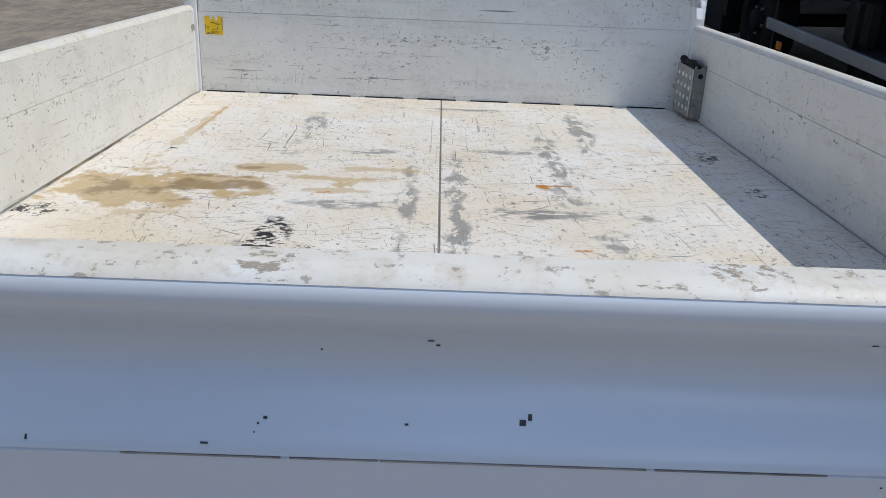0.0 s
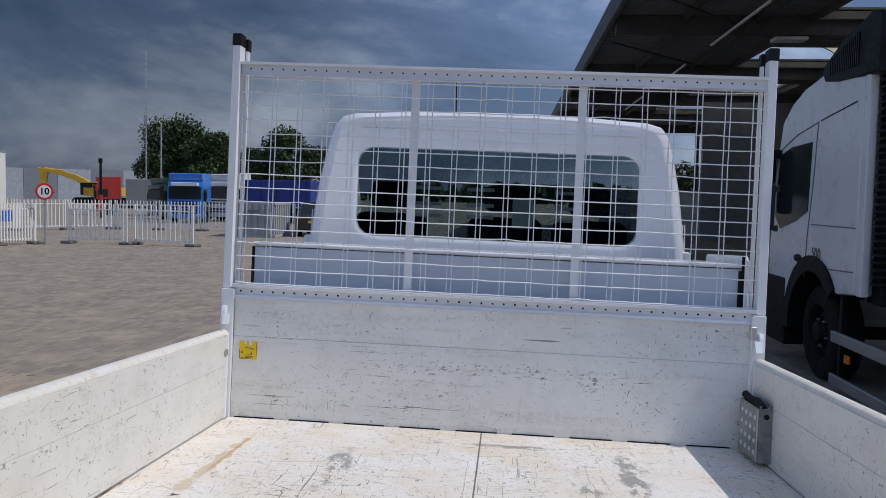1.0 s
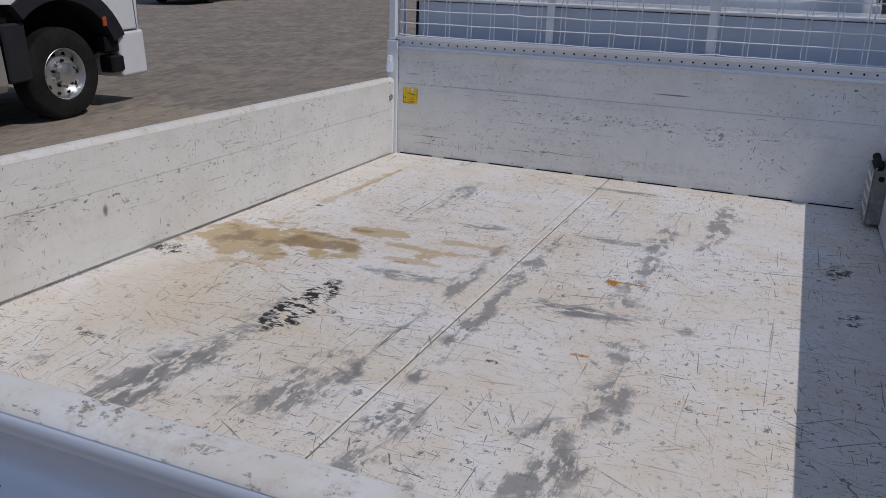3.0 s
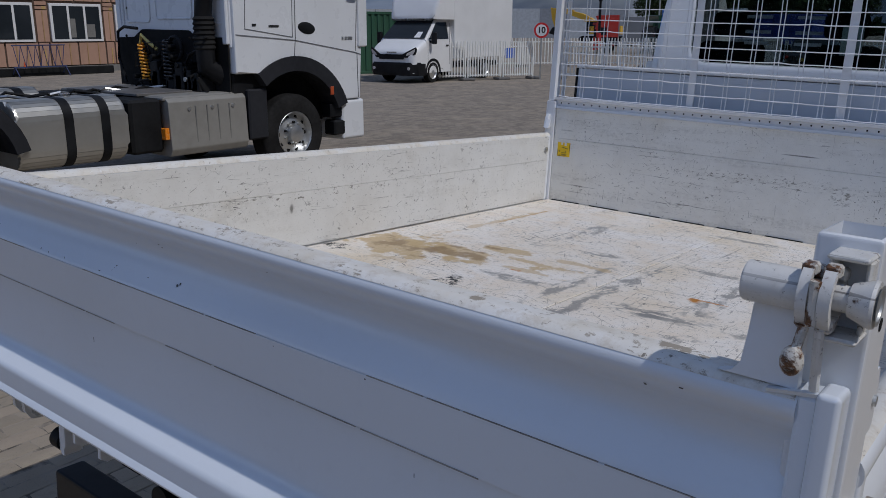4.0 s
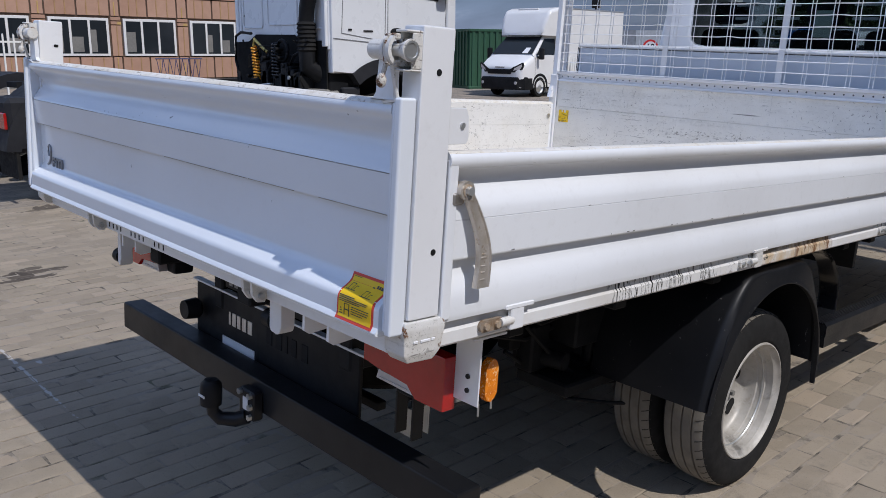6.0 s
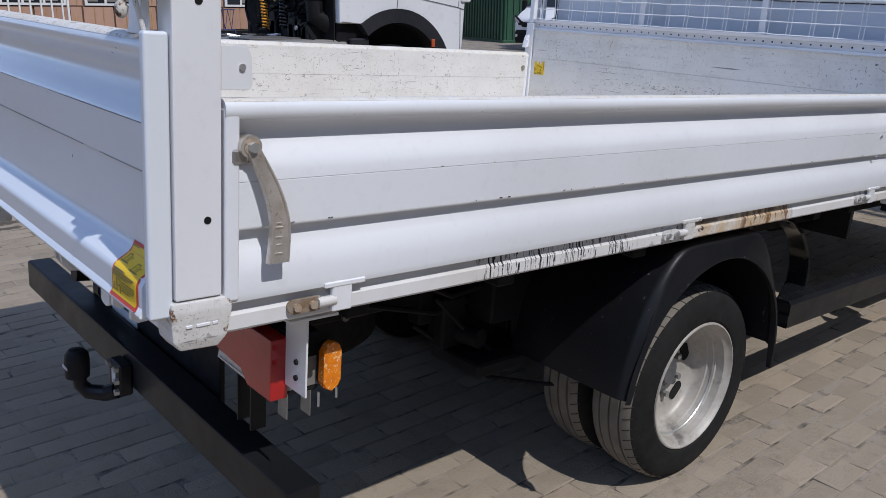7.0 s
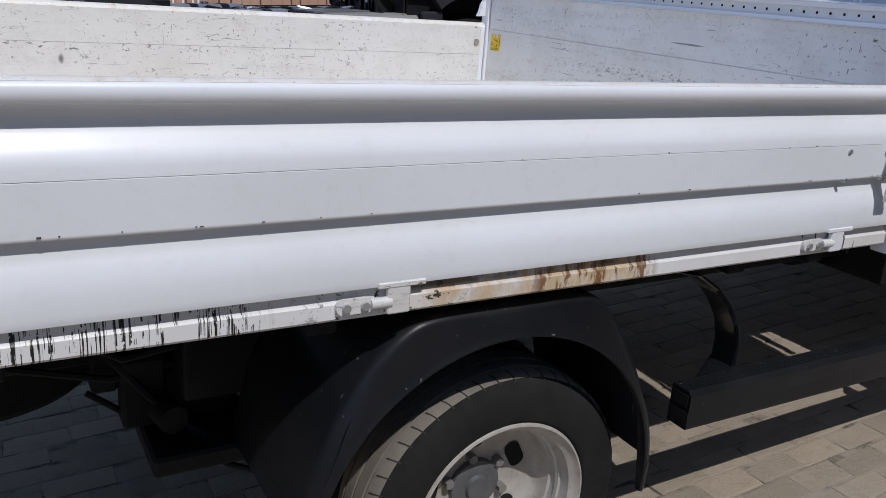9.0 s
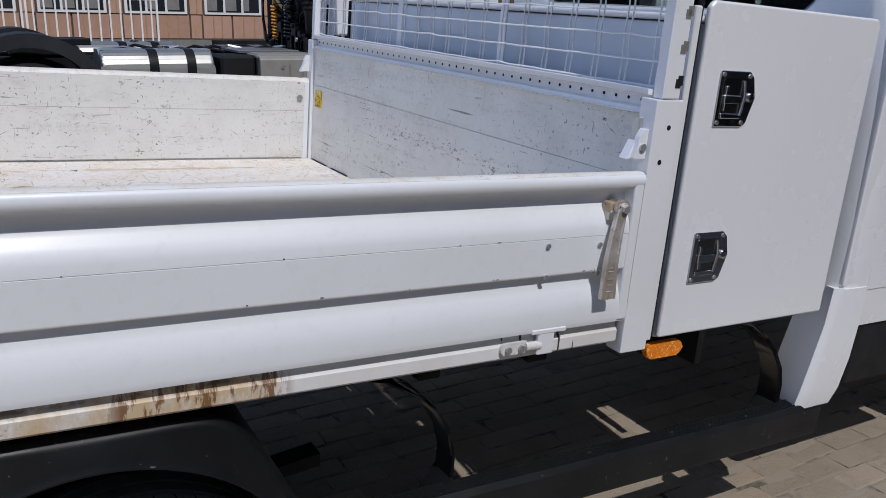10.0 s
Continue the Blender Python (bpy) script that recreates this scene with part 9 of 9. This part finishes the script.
def yard_tones(k, c):
    """Stains that lie across the whole yard: pale dust, grey wear, dark wet patches and a chalk line."""
    c = k.mix(k.ramp(k.noise(0.35, 6.0, 0.6), 0.35, 0.7, 0.0, 0.5), c, (0.250, 0.219, 0.185))
    c = k.mix(k.ramp(k.noise(1.4, 6.0, 0.65), 0.48, 0.70, 0.0, 0.55), c, (0.43, 0.362, 0.272))
    c = k.mix(k.ramp(k.noise(9.0, 6.0, 0.7), 0.56, 0.72, 0.0, 0.35), c, (0.13, 0.115, 0.10))
    c = k.mix(k.ramp(k.noise(0.55, 5.0, 0.6, warp=0.8), 0.68, 0.74, 0.0, 0.45), c, (0.11, 0.10, 0.09))
    c = k.mix(k.ramp(k.noise(26.0, 4.0, 0.6), 0.70, 0.74, 0.0, 0.5), c, (0.40, 0.355, 0.29))
    # wet patches that ran along the joints
    for ctr, size, wob, op in (((-3.80, 1.27, 0.0), (0.060, 0.26, 1.0), 0.55, 0.85), ((-3.62, 1.22, 0.0), (0.055, 0.20, 1.0), 0.6, 0.85), ((-3.71, 1.18, 0.0), (0.16, 0.07, 1.0), 0.6, 0.8), ((-3.90, 1.30, 0.0), (0.05, 0.08, 1.0), 0.5, 0.8),
                               ((-6.66, 2.36, 0.0), (0.13, 0.20, 1.0), 0.6, 0.8), ((-6.55, 2.25, 0.0), (0.05, 0.26, 1.0), 0.6, 0.7), ((1.15, 5.45, 0.0), (0.10, 0.16, 1.0), 0.8, 0.6)):
        c = k.mix(k.calc("MULTIPLY", k.blob(ctr, size, wob, 7.0, 0.10), op), c, (0.075, 0.062, 0.052))
    # a worn chalk line and two crumbs of it
    for ctr, size in (((-1.95, 0.648, 0.0), (0.62, 0.010, 1.0)), ((-2.03, 0.745, 0.0), (0.035, 0.012, 1.0))):
        c = k.mix(k.calc("MULTIPLY", k.blob(ctr, size, 0.5, 22.0, 0.3), 0.75), c, (0.55, 0.54, 0.52))
    return c


def yard_material():
    """Block paving seen from afar: courses along the truck, worn grey-brown."""
    k = Nodes("yard_paving", 0.9)
    k.b.inputs["Specular IOR Level"].default_value = 0.1
    geo = k.n.new("ShaderNodeNewGeometry")
    k.co = geo.outputs["Position"]
    br = k.n.new("ShaderNodeTexBrick")
    for key, v in (("Scale", 1.0), ("Mortar Size", 0.004), ("Mortar Smooth", 0.3), ("Brick Width", 0.212), ("Row Height", 0.106)):
        br.inputs[key].default_value = v
    br.offset = 0.5
    br.inputs["Color1"].default_value = (0.320, 0.276, 0.226, 1)
    br.inputs["Color2"].default_value = (0.205, 0.178, 0.148, 1)
    br.inputs["Mortar"].default_value = (0.13, 0.115, 0.095, 1)
    k.l.new(k.place(turn=(0, 0, 90)), br.inputs["Vector"])
    c = yard_tones(k, br.outputs["Color"])
    k.bump(k.noise(45.0, 5.0), 0.3, 0.003)
    return k.done(c)


YARD = yard_material()
bm = bmesh.new()
near = [bm.verts.new((x, -120, z)) for x, z in FALL]
far = [bm.verts.new((x, 900, z)) for x, z in FALL]
for i in range(len(FALL) - 1):
    bm.faces.new((near[i], near[i + 1], far[i + 1], far[i]))
ground = part("ground", bm, YARD)
tagged(ground, "grey-brown block paved yard", "ground", kind="structure")


# ---- paving blocks round the truck: courses along it, broken joints ----
def paver_material():
    """Weathered concrete block, each a little different, chipped and dusty."""
    k = Nodes("concrete_block", 0.9)
    k.b.inputs["Specular IOR Level"].default_value = 0.1
    geo = k.n.new("ShaderNodeNewGeometry")
    k.co = geo.outputs["Position"]
    info = k.n.new("ShaderNodeObjectInfo")
    pick = k.calc("FRACT", k.calc("MULTIPLY", k.ramp(info.outputs["Random"], 0.0, 1.0, 1.0, 2.0), k.ramp(geo.outputs["Random Per Island"], 0.0, 1.0, 1.0, 3.7)))
    c = k.mix(pick, (0.298, 0.248, 0.182), (0.392, 0.325, 0.238))
    c = k.mix(k.ramp(k.calc("FRACT", k.calc("MULTIPLY", pick, 7.3)), 0.86, 0.9, 0.0, 0.5), c, (0.46, 0.365, 0.27))
    c = yard_tones(k, c)
    c = k.mix(k.ramp(k.noise(150.0, 4.0, 0.6), 0.60, 0.72, 0.0, 0.5), c, (0.12, 0.11, 0.095))
    grain = k.calc("ADD", k.ramp(k.noise(160.0, 4.0), 0.3, 0.7, 0.0, 0.5), k.ramp(k.noise(24.0, 4.0), 0.3, 0.7, 0.0, 0.5))
    k.bump(k.calc("ADD", grain, k.ramp(k.noise(11.0, 5.0, 0.65), 0.3, 0.7, 0.0, 0.6)), 0.7, 0.006)
    return k.done(c)


PAVER = paver_material()
PL, PW, GAP = 0.212, 0.106, 0.0050


def add_block(bm, x, y, l, w, z, tilt, rnd):
    """A block top with worn arrises and short sides, centred at x, y."""
    hx, hy = w / 2, l / 2
    cut = [rnd.uniform(0.003, 0.014) for i in range(4)]
    cs = ((-1, -1), (1, -1), (1, 1), (-1, 1))
    low = [bm.verts.new((x + sx * hx, y + sy * hy, z - 0.007)) for sx, sy in cs]
    mid = [bm.verts.new((x + sx * hx + rnd.uniform(-0.0022, 0.0022), y + sy * hy + rnd.uniform(-0.0022, 0.0022), z - 0.0014)) for sx, sy in cs]
    top = [bm.verts.new((x + sx * (hx - q), y + sy * (hy - q), z + tilt[0] * sx + tilt[1] * sy)) for (sx, sy), q in zip(cs, cut)]
    for i in range(4):
        j = (i + 1) % 4
        bm.faces.new((low[i], low[j], mid[j], mid[i]))
        bm.faces.new((mid[i], mid[j], top[j], top[i]))
    bm.faces.new(top)


def joint_material():
    """Sand in the joints: damp and dark in places, swept full in others."""
    k = Nodes("joint_sand", 0.95)
    c = k.mix(k.ramp(k.noise(6.0, 5.0, 0.65), 0.36, 0.50), (0.085, 0.072, 0.056), (0.30, 0.255, 0.20))
    c = k.mix(k.ramp(k.noise(3.1, 5.0, 0.6), 0.60, 0.68, 0.0, 0.7), c, (0.05, 0.06, 0.022))
    return k.done(c)


bm = bmesh.new()
bed = [[bm.verts.new((x, y, lie(x) + 0.0012)) for y in (-1.75, 8.0)] for x in (-6.85, -6.6, -3.6, -2.2, 2.1, 2.28)]
for a, b in zip(bed, bed[1:]):
    bm.faces.new((a[0], b[0], b[1], a[1]))
part("joint_sand", bm, joint_material(), ground, "dark sand in the paving joints")
rp = random.Random(77)
shapes = []
for i in range(8):
    bm = bmesh.new()
    add_block(bm, 0, 0, PL - GAP, PW - GAP, 0.0030, (rp.uniform(-0.0007, 0.0007), rp.uniform(-0.0007, 0.0007)), rp)
    me = bpy.data.meshes.new("paving_block")
    bm.to_mesh(me)
    bm.free()
    me.materials.append(PAVER)
    shapes.append(me)
rest = bmesh.new()
count = 0
for ix in range(-64, 22):
    for iy in range(-8, 38):
        x = ix * PW + rp.uniform(-0.0022, 0.0022)
        y = (iy + (0.5 if ix % 2 else 0.0)) * PL + 0.018 * math.sin(ix * 1.7) + rp.uniform(-0.003, 0.003)
        if count < 300 and 0.62 < x < 1.62 and 2.6 < y < 5.75:
            ob = new("paving_block", shapes[rp.randrange(8)])
            ob.location = (x, y, lie(x) + rp.uniform(-0.0013, 0.0013))
            ob.rotation_euler = (0, math.atan(0.0223), rp.choice((0.0, math.pi)) + rp.uniform(-0.014, 0.014))
            ob.parent = ground
            count += 1
        else:
            add_block(rest, x, y, PL - GAP, PW - GAP, 0.0030 + lie(x) + rp.uniform(-0.0013, 0.0013), (rp.uniform(-0.0007, 0.0007), rp.uniform(-0.0007, 0.0007)), rp)
tagged(part("block_paving", rest, PAVER, ground, smooth=20), "weathered grey-brown concrete paving blocks", kind="stuff")
